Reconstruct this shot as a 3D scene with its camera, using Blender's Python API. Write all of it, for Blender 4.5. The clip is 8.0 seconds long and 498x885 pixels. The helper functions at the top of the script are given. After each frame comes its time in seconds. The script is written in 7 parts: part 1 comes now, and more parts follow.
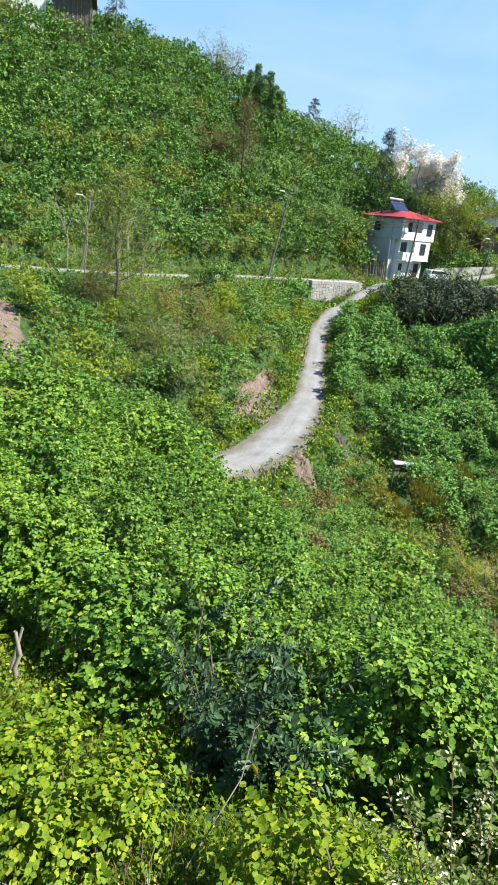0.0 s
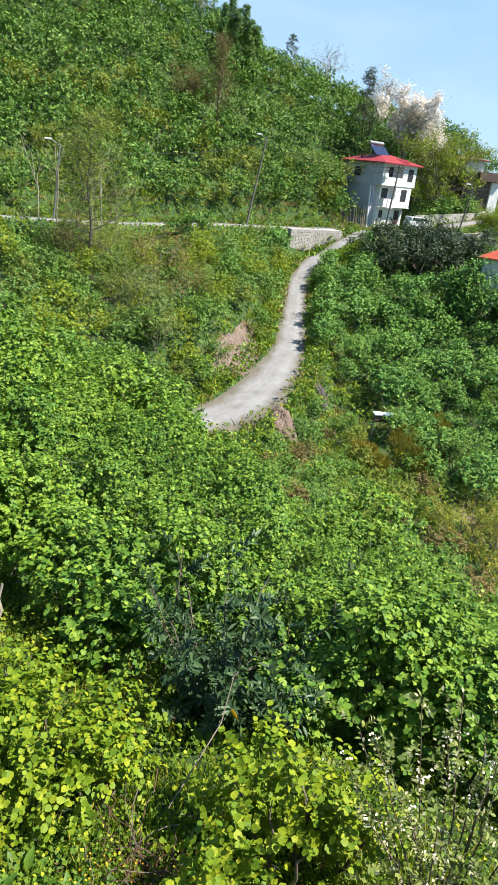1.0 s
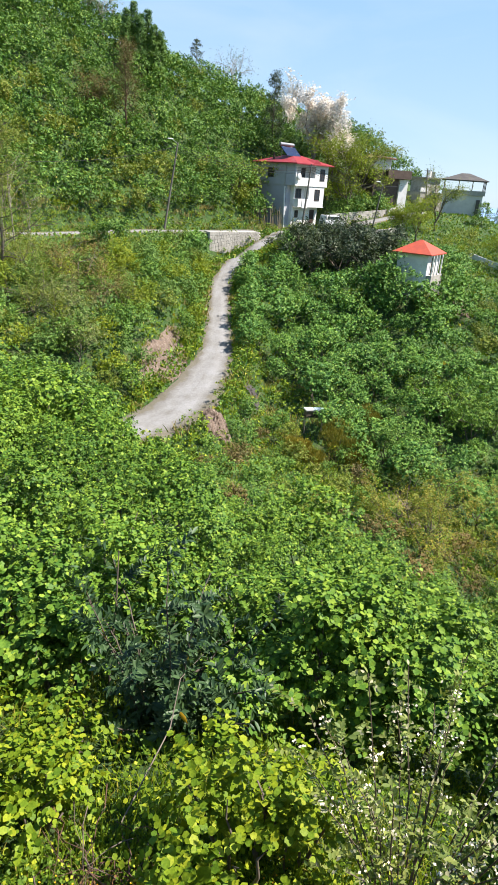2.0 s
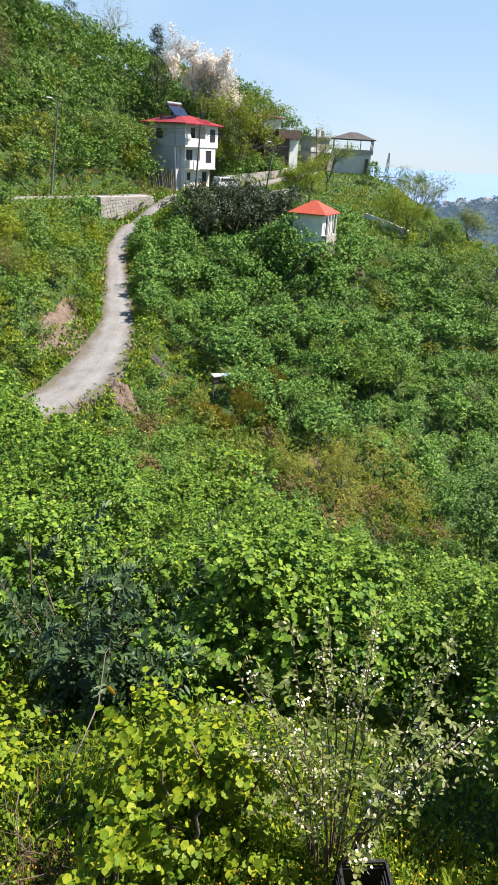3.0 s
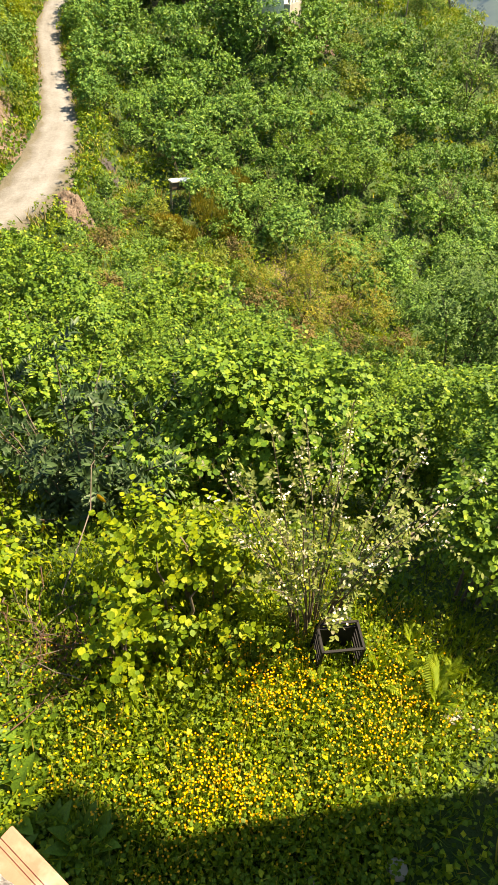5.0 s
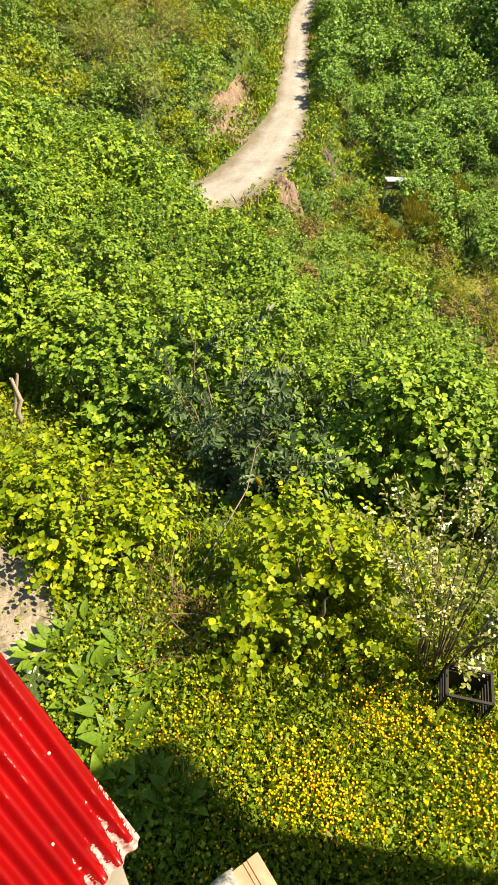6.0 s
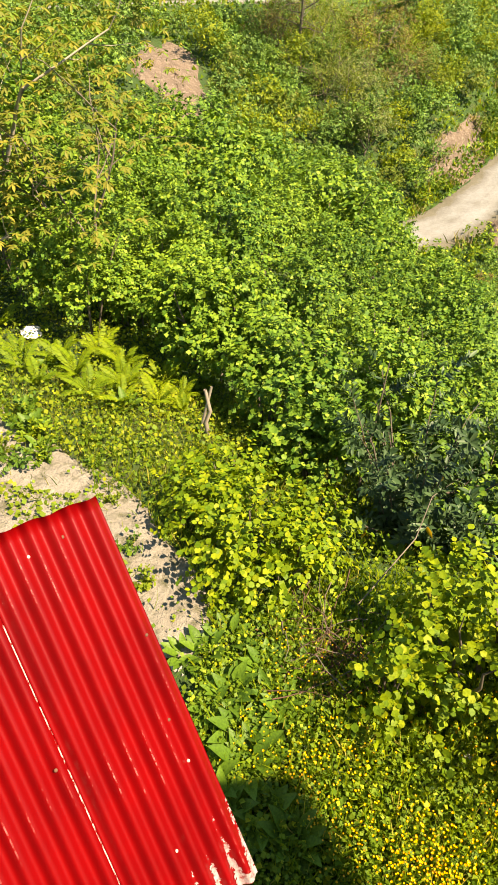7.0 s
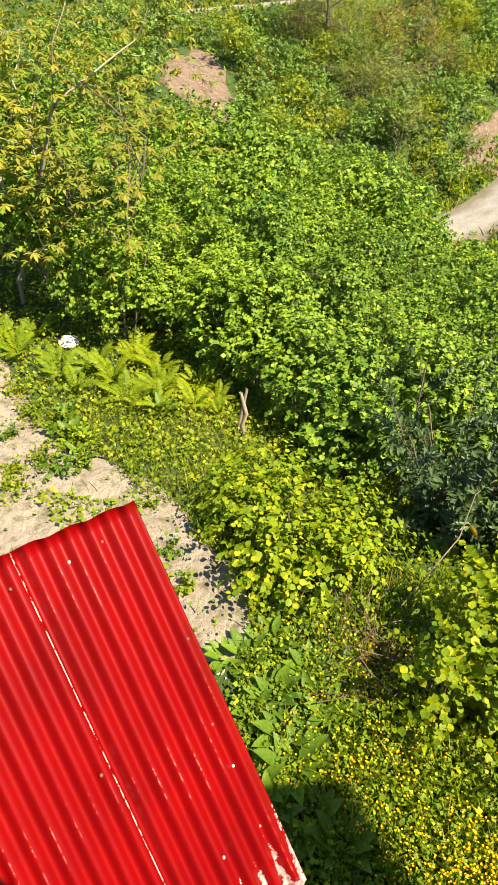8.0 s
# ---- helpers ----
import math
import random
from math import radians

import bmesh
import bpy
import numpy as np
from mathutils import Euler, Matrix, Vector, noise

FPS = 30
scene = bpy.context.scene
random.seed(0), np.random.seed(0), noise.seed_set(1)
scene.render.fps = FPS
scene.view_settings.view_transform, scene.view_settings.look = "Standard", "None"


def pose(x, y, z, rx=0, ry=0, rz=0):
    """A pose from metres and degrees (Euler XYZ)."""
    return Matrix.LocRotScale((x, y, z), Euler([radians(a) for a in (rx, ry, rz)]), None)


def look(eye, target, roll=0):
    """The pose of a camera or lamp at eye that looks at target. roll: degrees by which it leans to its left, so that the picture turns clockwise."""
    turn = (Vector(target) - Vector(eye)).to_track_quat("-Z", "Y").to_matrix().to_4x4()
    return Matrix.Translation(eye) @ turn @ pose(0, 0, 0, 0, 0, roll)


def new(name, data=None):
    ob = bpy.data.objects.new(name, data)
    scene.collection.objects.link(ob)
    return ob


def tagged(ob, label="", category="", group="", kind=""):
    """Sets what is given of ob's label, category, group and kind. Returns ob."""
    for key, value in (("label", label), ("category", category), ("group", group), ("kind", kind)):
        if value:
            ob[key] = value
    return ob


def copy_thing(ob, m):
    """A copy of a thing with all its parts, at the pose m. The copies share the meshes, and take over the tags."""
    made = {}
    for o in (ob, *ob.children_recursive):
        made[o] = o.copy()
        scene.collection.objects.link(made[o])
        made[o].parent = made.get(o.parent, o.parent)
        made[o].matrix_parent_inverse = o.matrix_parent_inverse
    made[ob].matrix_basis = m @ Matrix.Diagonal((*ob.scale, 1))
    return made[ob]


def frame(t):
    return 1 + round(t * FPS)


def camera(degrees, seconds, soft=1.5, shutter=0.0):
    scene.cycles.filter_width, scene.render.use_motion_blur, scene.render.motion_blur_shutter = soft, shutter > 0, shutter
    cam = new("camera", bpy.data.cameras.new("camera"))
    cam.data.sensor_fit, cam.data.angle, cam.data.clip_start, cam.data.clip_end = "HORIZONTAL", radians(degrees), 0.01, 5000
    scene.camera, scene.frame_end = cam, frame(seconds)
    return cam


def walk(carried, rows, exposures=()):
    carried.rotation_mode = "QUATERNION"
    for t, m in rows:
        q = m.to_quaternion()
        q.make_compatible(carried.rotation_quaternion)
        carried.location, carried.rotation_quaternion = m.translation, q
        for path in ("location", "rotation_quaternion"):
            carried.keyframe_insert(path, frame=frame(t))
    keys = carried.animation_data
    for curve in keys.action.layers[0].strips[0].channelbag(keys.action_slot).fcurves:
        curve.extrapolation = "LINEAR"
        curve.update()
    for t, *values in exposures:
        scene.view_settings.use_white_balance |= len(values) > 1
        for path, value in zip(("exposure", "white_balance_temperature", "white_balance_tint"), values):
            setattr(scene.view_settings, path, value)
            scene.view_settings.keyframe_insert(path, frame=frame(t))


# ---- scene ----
cam = camera(43.23, 8.0)


def shot(x, y, z, tilt, roll, turn):
    return Matrix.Translation((x, y, z)) @ Matrix.Rotation(radians(turn), 4, "Z") @ Matrix.Rotation(radians(tilt), 4, "X") @ Matrix.Rotation(radians(roll), 4, "Z")


walk(cam, [
    (0.0, shot(-0.052, -0.106, 5.222, 70.53, 5.97, -1.51)),
    (0.5, shot(-0.050, -0.111, 5.240, 68.60, 6.11, -1.42)),
    (1.0, shot(0.008, -0.070, 5.225, 66.41, 5.99, -3.82)),
    (1.2, shot(0.025, -0.055, 5.195, 65.73, 6.21, -5.64)),
    (2.3, shot(0.092, 0.004, 5.054, 68.01, 3.60, -10.85)),
    (2.5, shot(0.085, 0.007, 5.050, 68.30, 3.91, -11.45)),
    (3.0, shot(0.109, 0.014, 5.020, 64.88, 3.39, -19.17)),
    (3.5, shot(0.164, -0.016, 5.007, 57.90, 2.56, -22.80)),
    (4.0, shot(0.145, 0.002, 4.966, 56.64, 2.28, -23.33)),
    (4.2, shot(0.141, -0.020, 4.970, 56.47, 1.70, -24.33)),
    (5.3, shot(-0.002, 0.015, 4.967, 46.51, 3.10, -20.81)),
    (5.5, shot(-0.021, 0.024, 4.960, 46.83, 2.80, -16.75)),
    (6.0, shot(-0.048, 0.049, 4.995, 47.20, 3.34, -4.81)),
    (6.5, shot(-0.085, 0.071, 4.989, 48.50, 3.10, 6.34)),
    (7.0, shot(-0.113, 0.071, 5.004, 49.52, -0.80, 15.91)),
    (7.5, shot(-0.140, 0.074, 5.009, 52.10, -4.61, 24.41)),
    (8.0, shot(-0.117, 0.087, 4.982, 49.92, -5.19, 20.32)),
], exposures=[(0.0, 1.15, 6300, 11), (0.5, 1.06, 6400, 12), (1.0, 1.15, 6500, 13), (2.5, 1.1, 6700, 17), (3.0, 1.03, 6800, 18), (4.0, 1.24, 7200, 18), (5.3, 1.5, 10000, 14), (6.5, 1.47, 10000, 14), (8.0, 1.42, 9000, 13)])

# ---- daylight ----
SUN_FROM, SUN_HEIGHT = 102.0, 55.0
sky_world = bpy.data.worlds.new("sky")
scene.world = sky_world
sky_world.use_nodes = True
nt = sky_world.node_tree
sky = nt.nodes.new("ShaderNodeTexSky")
sky.sky_type, sky.sun_disc = "NISHITA", False
sky.sun_elevation, sky.sun_rotation = radians(SUN_HEIGHT), radians(SUN_FROM)
sky.air_density, sky.dust_density, sky.ozone_density, sky.altitude = 1.0, 0.05, 5.0, 600
tint = nt.nodes.new("ShaderNodeMix")
tint.data_type, tint.blend_type = "RGBA", "MULTIPLY"
tint.inputs[0].default_value, tint.inputs[7].default_value = 1.0, (.84, .97, 1.06, 1)
nt.links.new(sky.outputs[0], tint.inputs[6])
way = nt.nodes.new("ShaderNodeTexCoord").outputs["Generated"]
parts_of = nt.nodes.new("ShaderNodeSeparateXYZ")
nt.links.new(way, parts_of.inputs[0])
rise = nt.nodes.new("ShaderNodeMapRange")
rise.inputs[1].default_value, rise.inputs[2].default_value = -.02, .42
nt.links.new(parts_of.outputs[2], rise.inputs[0])
air = nt.nodes.new("ShaderNodeMix")
air.data_type = "RGBA"
air.inputs[6].default_value, air.inputs[7].default_value = (3.1, 4.2, 5.1, 1), (1.45, 3.3, 5.2, 1)
nt.links.new(rise.outputs[0], air.inputs[0])
climb = nt.nodes.new("ShaderNodeMapRange")
climb.inputs[1].default_value, climb.inputs[2].default_value = .32, .85
nt.links.new(parts_of.outputs[2], climb.inputs[0])
zenith = nt.nodes.new("ShaderNodeMix")
zenith.data_type = "RGBA"
zenith.inputs[7].default_value = (.5, 1.35, 2.8, 1)
nt.links.new(climb.outputs[0], zenith.inputs[0])
nt.links.new(air.outputs[2], zenith.inputs[6])
flat_way = nt.nodes.new("ShaderNodeVectorMath")
flat_way.operation = "MULTIPLY"
flat_way.inputs[1].default_value = (1.0, 1.0, 3.6)
nt.links.new(way, flat_way.inputs[0])
wisps = nt.nodes.new("ShaderNodeTexNoise")
wisps.inputs["Scale"].default_value, wisps.inputs["Detail"].default_value, wisps.inputs["Distortion"].default_value = 2.6, 5, .4
nt.links.new(flat_way.outputs[0], wisps.inputs["Vector"])
thin = nt.nodes.new("ShaderNodeMapRange")
thin.inputs[1].default_value, thin.inputs[2].default_value, thin.inputs[4].default_value = .46, .72, .5
nt.links.new(wisps.outputs[0], thin.inputs[0])
cloud = nt.nodes.new("ShaderNodeMix")
cloud.data_type = "RGBA"
cloud.inputs[7].default_value = (3.9, 4.8, 5.4, 1)
nt.links.new(thin.outputs[0], cloud.inputs[0])
nt.links.new(zenith.outputs[2], cloud.inputs[6])
haze = nt.nodes.new("ShaderNodeMix")
haze.data_type = "RGBA"
haze.inputs[0].default_value = .8
nt.links.new(tint.outputs[2], haze.inputs[6])
nt.links.new(cloud.outputs[2], haze.inputs[7])
nt.links.new(haze.outputs[2], nt.nodes["Background"].inputs[0])
nt.nodes["Background"].inputs[1].default_value = 0.09
sun_data = bpy.data.lights.new("sun", "SUN")
sun_data.energy, sun_data.angle, sun_data.color = 5.0, radians(0.53), (1.0, 0.95, 0.86)
sun = new("sun", sun_data)
sun.matrix_world = look((math.sin(radians(SUN_FROM)) * 50, math.cos(radians(SUN_FROM)) * 50, math.tan(radians(SUN_HEIGHT)) * 50), (0, 0, 0))


# ---- materials ----
def nodes_of(name):
    m = bpy.data.materials.new(name)
    m.use_nodes = True
    t = m.node_tree
    return m, t, t.nodes["Principled BSDF"], t.nodes["Material Output"]


def mixed(t, fac, a, b, kind="MIX"):
    n = t.nodes.new("ShaderNodeMix")
    n.data_type, n.blend_type = "RGBA", kind
    for socket, value in ((n.inputs[0], fac), (n.inputs[6], a), (n.inputs[7], b)):
        if isinstance(value, bpy.types.NodeSocket):
            t.links.new(value, socket)
        else:
            socket.default_value = (*value, 1) if isinstance(value, tuple) and len(value) == 3 else value
    return n.outputs[2]


def grain(t, scale, detail=4.0, rough=.6, low=.35, high=.65, stretch=None):
    """A noise in the place's own metres, spread to 0..1."""
    pos = t.nodes.new("ShaderNodeNewGeometry").outputs["Position"]
    if stretch:
        v = t.nodes.new("ShaderNodeVectorMath")
        v.operation = "MULTIPLY"
        t.links.new(pos, v.inputs[0])
        v.inputs[1].default_value = stretch
        pos = v.outputs[0]
    n = t.nodes.new("ShaderNodeTexNoise")
    n.inputs["Scale"].default_value, n.inputs["Detail"].default_value, n.inputs["Roughness"].default_value = scale, detail, rough
    t.links.new(pos, n.inputs["Vector"])
    r = t.nodes.new("ShaderNodeMapRange")
    r.inputs[1].default_value, r.inputs[2].default_value = low, high
    t.links.new(n.outputs[0], r.inputs[0])
    return r.outputs[0]


def relief(t, bsdf, height, strength, distance):
    b = t.nodes.new("ShaderNodeBump")
    b.inputs["Strength"].default_value, b.inputs["Distance"].default_value = strength, distance
    t.links.new(height, b.inputs["Height"])
    t.links.new(b.outputs[0], bsdf.inputs["Normal"])


def rough_stuff(name, a, b, scale, fine, roughness=.9, bump=.4, depth=.02, c=None, metal=0.0, stretch=None):
    """Earth, render, stone, paint: two colours in large patches, fine grain, relief."""
    m, t, p, _ = nodes_of(name)
    col = mixed(t, grain(t, scale, stretch=stretch), a, b)
    if c:
        col = mixed(t, grain(t, scale * 2.7, low=.5, high=.68), col, c)
    col = mixed(t, .35, col, mixed(t, grain(t, fine, 6, .7, .25, .75), (.25, .25, .25), (1, 1, 1)), "MULTIPLY")
    t.links.new(col, p.inputs["Base Color"])
    p.inputs["Roughness"].default_value, p.inputs["Metallic"].default_value = roughness, metal
    if bump:
        relief(t, p, grain(t, fine, 6, .7, 0, 1), bump, depth)
    return m


def leaf_stuff(name, dark, light, tip=None, see_through=.38, roughness=.55, gloss=.2, tip_share=.12, shine=(1.2, 1.15, .55), mottle=0.0):
    """Leaves: each one its own tone, whole plants lighter or darker, light shining through."""
    m, t, p, out = nodes_of(name)
    isle = t.nodes.new("ShaderNodeNewGeometry").outputs["Random Per Island"]
    col = mixed(t, isle, dark, light)
    plant = t.nodes.new("ShaderNodeObjectInfo").outputs["Random"]
    col = mixed(t, plant, mixed(t, 1.0, col, (.78, .82, .8), "MULTIPLY"), mixed(t, 1.0, col, (1.2, 1.1, .95), "MULTIPLY"))
    col = mixed(t, grain(t, .35, 2), mixed(t, 1.0, col, (.8, .86, .9), "MULTIPLY"), mixed(t, 1.0, col, (1.16, 1.06, .9), "MULTIPLY"))
    if tip:
        step = t.nodes.new("ShaderNodeMath")
        step.operation = "GREATER_THAN"
        wave = t.nodes.new("ShaderNodeMath")
        wave.operation = "FRACT"
        big = t.nodes.new("ShaderNodeMath")
        big.operation = "MULTIPLY"
        big.inputs[1].default_value = 37.7
        t.links.new(isle, big.inputs[0])
        t.links.new(big.outputs[0], wave.inputs[0])
        t.links.new(wave.outputs[0], step.inputs[0])
        step.inputs[1].default_value = 1 - tip_share
        col = mixed(t, step.outputs[0], col, tip)
    if mottle:
        col = mixed(t, mottle, col, mixed(t, grain(t, 55, 3, .6, .3, .7), (.45, .5, .5), (1.35, 1.3, 1.1)), "MULTIPLY")
        relief(t, p, grain(t, 70, 2, .5, 0, 1), .5, .006)
    t.links.new(col, p.inputs["Base Color"])
    p.inputs["Roughness"].default_value, p.inputs["Specular IOR Level"].default_value = roughness, gloss
    glow = t.nodes.new("ShaderNodeBsdfTranslucent")
    t.links.new(mixed(t, 1.0, col, shine, "MULTIPLY"), glow.inputs[0])
    mix = t.nodes.new("ShaderNodeMixShader")
    mix.inputs[0].default_value = see_through * .75
    t.links.new(p.outputs[0], mix.inputs[1])
    t.links.new(glow.outputs[0], mix.inputs[2])
    t.links.new(mix.outputs[0], out.inputs[0])
    return m


def plain(name, col, roughness=.6, metal=0.0, bump=0.0):
    return rough_stuff(name, col, tuple(c * .8 for c in col), 1.5, 30, roughness, bump, .004, metal=metal)


# Distance haze is painted in: an even glow mixed over the surface colours.
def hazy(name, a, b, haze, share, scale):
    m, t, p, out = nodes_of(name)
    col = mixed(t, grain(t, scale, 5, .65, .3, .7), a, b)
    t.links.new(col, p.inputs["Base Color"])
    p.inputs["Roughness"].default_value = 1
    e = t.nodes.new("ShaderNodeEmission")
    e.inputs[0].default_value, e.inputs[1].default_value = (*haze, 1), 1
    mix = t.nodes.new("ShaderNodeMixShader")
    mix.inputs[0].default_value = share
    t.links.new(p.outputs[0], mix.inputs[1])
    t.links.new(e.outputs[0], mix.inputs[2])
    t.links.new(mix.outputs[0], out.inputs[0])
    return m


# The sea's pale blue glow stands for haze over the water.
SEA = hazy("sea_with_haze_glow", (.20, .34, .55), (.24, .38, .57), (.27, .42, .66), .75, .002)
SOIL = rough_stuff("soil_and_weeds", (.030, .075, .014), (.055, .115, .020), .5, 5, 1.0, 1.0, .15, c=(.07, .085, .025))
EARTH = rough_stuff("bare_earth", (.26, .19, .145), (.15, .108, .08), 1.3, 4, .95, 1.0, .25, c=(.32, .25, .195))
PATH = rough_stuff("sandy_path", (.42, .375, .315), (.31, .27, .22), 2.6, 16, .95, 1.0, .07, c=(.16, .15, .09))


def gravel():
    """Track surface: pale wheel lines, darker crown and edges, loose stones."""
    m, t, p, _ = nodes_of("track_gravel")
    at = t.nodes.new("ShaderNodeAttribute")
    at.attribute_name = "across"
    wob = t.nodes.new("ShaderNodeMath")
    wob.operation = "MULTIPLY_ADD"
    t.links.new(grain(t, .8, 3, .6, 0, 1), wob.inputs[0])
    wob.inputs[1].default_value = .6
    t.links.new(at.outputs["Fac"], wob.inputs[2])
    ramp = t.nodes.new("ShaderNodeValToRGB")
    ramp.color_ramp.elements[0].position, ramp.color_ramp.elements[0].color = .12, (.19, .18, .155, 1)
    ramp.color_ramp.elements[1].position, ramp.color_ramp.elements[1].color = 1.0, (.17, .155, .115, 1)
    for at_, c in ((.34, (.27, .27, .265, 1)), (.66, (.29, .29, .285, 1)), (.88, (.215, .21, .195, 1))):
        e = ramp.color_ramp.elements.new(at_)
        e.color = c
    t.links.new(wob.outputs[0], ramp.inputs[0])
    col = mixed(t, grain(t, .6, 4), ramp.outputs[0], mixed(t, 1.0, ramp.outputs[0], (.8, .78, .74), "MULTIPLY"))
    col = mixed(t, .5, col, mixed(t, grain(t, 5, 6, .75, .25, .75), (.35, .35, .35), (1.1, 1.1, 1.1)), "MULTIPLY")
    t.links.new(col, p.inputs["Base Color"])
    p.inputs["Roughness"].default_value = .95
    relief(t, p, grain(t, 6, 6, .75, 0, 1), .9, .05)
    return m


GRAVEL = gravel()
CONCRETE = rough_stuff("old_concrete", (.46, .44, .40), (.36, .34, .31), .7, 9, .9, .4, .01, c=(.30, .29, .25))
RUBBLE = rough_stuff("grey_rubble", (.075, .068, .062), (.045, .04, .038), 2, 9, .95, 1.0, .06)
STONE = rough_stuff("pale_stone", (.50, .47, .42), (.38, .36, .32), 1.2, 8, .9, .7, .03)
BLOSSOM_TWIG = rough_stuff("blossom_twigs", (.30, .28, .27), (.20, .18, .17), 2, 25, .9, 0)
BARK = rough_stuff("bark", (.10, .075, .055), (.17, .14, .11), 3, 30, .9, .7, .01)
PALE_BARK = rough_stuff("pale_bark", (.40, .35, .28), (.27, .23, .18), 3, 30, .9, .5, .006)
TWIG = rough_stuff("grey_twigs", (.20, .165, .13), (.13, .10, .08), 2, 25, .9, 0)
WHITE_WALL = rough_stuff("white_render", (.80, .80, .79), (.72, .72, .70), .4, 18, .85, .1, .004, c=(.66, .65, .62))
GREY_WALL = rough_stuff("grey_render", (.48, .48, .54), (.41, .41, .46), .5, 16, .9, .15, .004)
RED_ROOF = rough_stuff("red_roof_sheet", (.37, .04, .05), (.28, .032, .04), .8, 14, .45, .2, .01)
TILE = rough_stuff("orange_tiles", (.50, .075, .03), (.38, .06, .03), 1.2, 9, .7, .4, .02)
DARK_ROOF = rough_stuff("dark_roof", (.06, .055, .05), (.10, .09, .08), 1, 12, .7, .2, .01)
RUST_ROOF = rough_stuff("rusty_roof", (.22, .085, .05), (.15, .06, .04), 1, 12, .8, .2, .01)
FRAME = plain("brown_frame", (.07, .045, .035), .5)
GLASS = plain("window_glass", (.045, .055, .065), .06)
WOOD = rough_stuff("old_wood", (.16, .12, .085), (.10, .075, .055), 2, 30, .85, .4, .004)
POLE = rough_stuff("pole_timber", (.20, .18, .155), (.14, .125, .105), 1, 20, .85, .4, .004)
STEEL = plain("galvanised_steel", (.45, .46, .47), .4, .8)
BLACK = plain("black_plastic", (.012, .012, .013), .8)
BRICK = rough_stuff("orange_brick", (.47, .25, .165), (.39, .20, .13), 14, 160, .85, .3, .001, c=(.50, .35, .27))
MORTAR = rough_stuff("mortar", (.50, .49, .48), (.40, .39, .38), 40, 330, .95, 1.0, .003, c=(.17, .17, .17))
HAZEL = leaf_stuff("hazel_leaves", (.054, .150, .022), (.164, .295, .036), (.232, .340, .039), .18, tip_share=.15, shine=(1.1, 1.15, .55), mottle=.55)
HAZEL_NEAR = leaf_stuff("young_hazel_leaves", (.084, .181, .016), (.196, .294, .019), (.286, .340, .021), .32, tip_share=.2, mottle=.55)
HAZEL_FAR = leaf_stuff("far_hazel_leaves", (.052, .160, .039), (.156, .315, .059), (.223, .353, .063), .16)
WOODS = leaf_stuff("wood_leaves", (.055, .150, .033), (.156, .293, .048), (.223, .326, .053), .16)
GULLY_GREEN = leaf_stuff("gully_tree_leaves", (.055, .14, .038), (.13, .245, .062), (.17, .28, .065), .18)
OLIVE = leaf_stuff("olive_scrub", (.109, .168, .029), (.210, .277, .042), (.252, .244, .059), .3)
YELLOW_GREEN = leaf_stuff("spring_leaves", (.120, .198, .021), (.239, .305, .029), (.160, .255, .025), .4)
DARK_GREEN = leaf_stuff("evergreen_leaves", (.024, .046, .024), (.063, .097, .046), None, .12, .5, .3)
LAUREL = leaf_stuff("laurel_leaves", (.022, .058, .026), (.055, .11, .046), (.09, .15, .065), .12, .45, .3)
BROOM = leaf_stuff("broom_twigs", (.16, .155, .025), (.27, .245, .04), (.13, .17, .03), .3)
BROWN_SCRUB = leaf_stuff("dry_scrub", (.134, .105, .042), (.210, .168, .067), (.109, .126, .034), .2)
BRONZE = leaf_stuff("bronze_leaves", (.19, .21, .035), (.30, .285, .06), (.15, .24, .03), .4, tip_share=.3)
BLOSSOM = leaf_stuff("blossom", (.68, .67, .71), (.80, .79, .83), None, .25, .8, .1, shine=(.95, .97, 1))
PETAL = leaf_stuff("white_petals", (.74, .74, .70), (.85, .85, .82), None, .3, .8, .1, shine=(1, 1, 1))
GREY_LEAF = leaf_stuff("pale_leaves", (.10, .165, .05), (.22, .29, .10), (.36, .36, .22), .35)
GRASS = leaf_stuff("grass_blades", (.101, .207, .014), (.252, .338, .022), (.383, .338, .065), .4)
HERB = leaf_stuff("herb_leaves", (.099, .200, .021), (.240, .346, .031), (.372, .420, .031), .35, mottle=.55)
SUNNY_GRASS = leaf_stuff("sunny_grass", (.134, .202, .021), (.252, .302, .042), (.336, .302, .101), .35, mottle=.55)
DRY_GRASS = leaf_stuff("dry_grass", (.25, .22, .085), (.36, .32, .14), (.14, .18, .035), .3)
FERN = leaf_stuff("fern_fronds", (.134, .235, .017), (.227, .328, .022), None, .45)
BROWN_TWIG = rough_stuff("brown_twigs", (.14, .07, .045), (.09, .05, .035), 3, 30, .9, 0)
BUTTERCUP = leaf_stuff("buttercup_petals", (.72, .36, .002), (.82, .45, .004), None, .25, .4, .4)


# ground levels along the plan's lines: yard, slopes, gully, tracks, hill
def polar(az, d, z):
    a = math.radians(az)
    return (d * math.sin(a), d * math.cos(a), z)


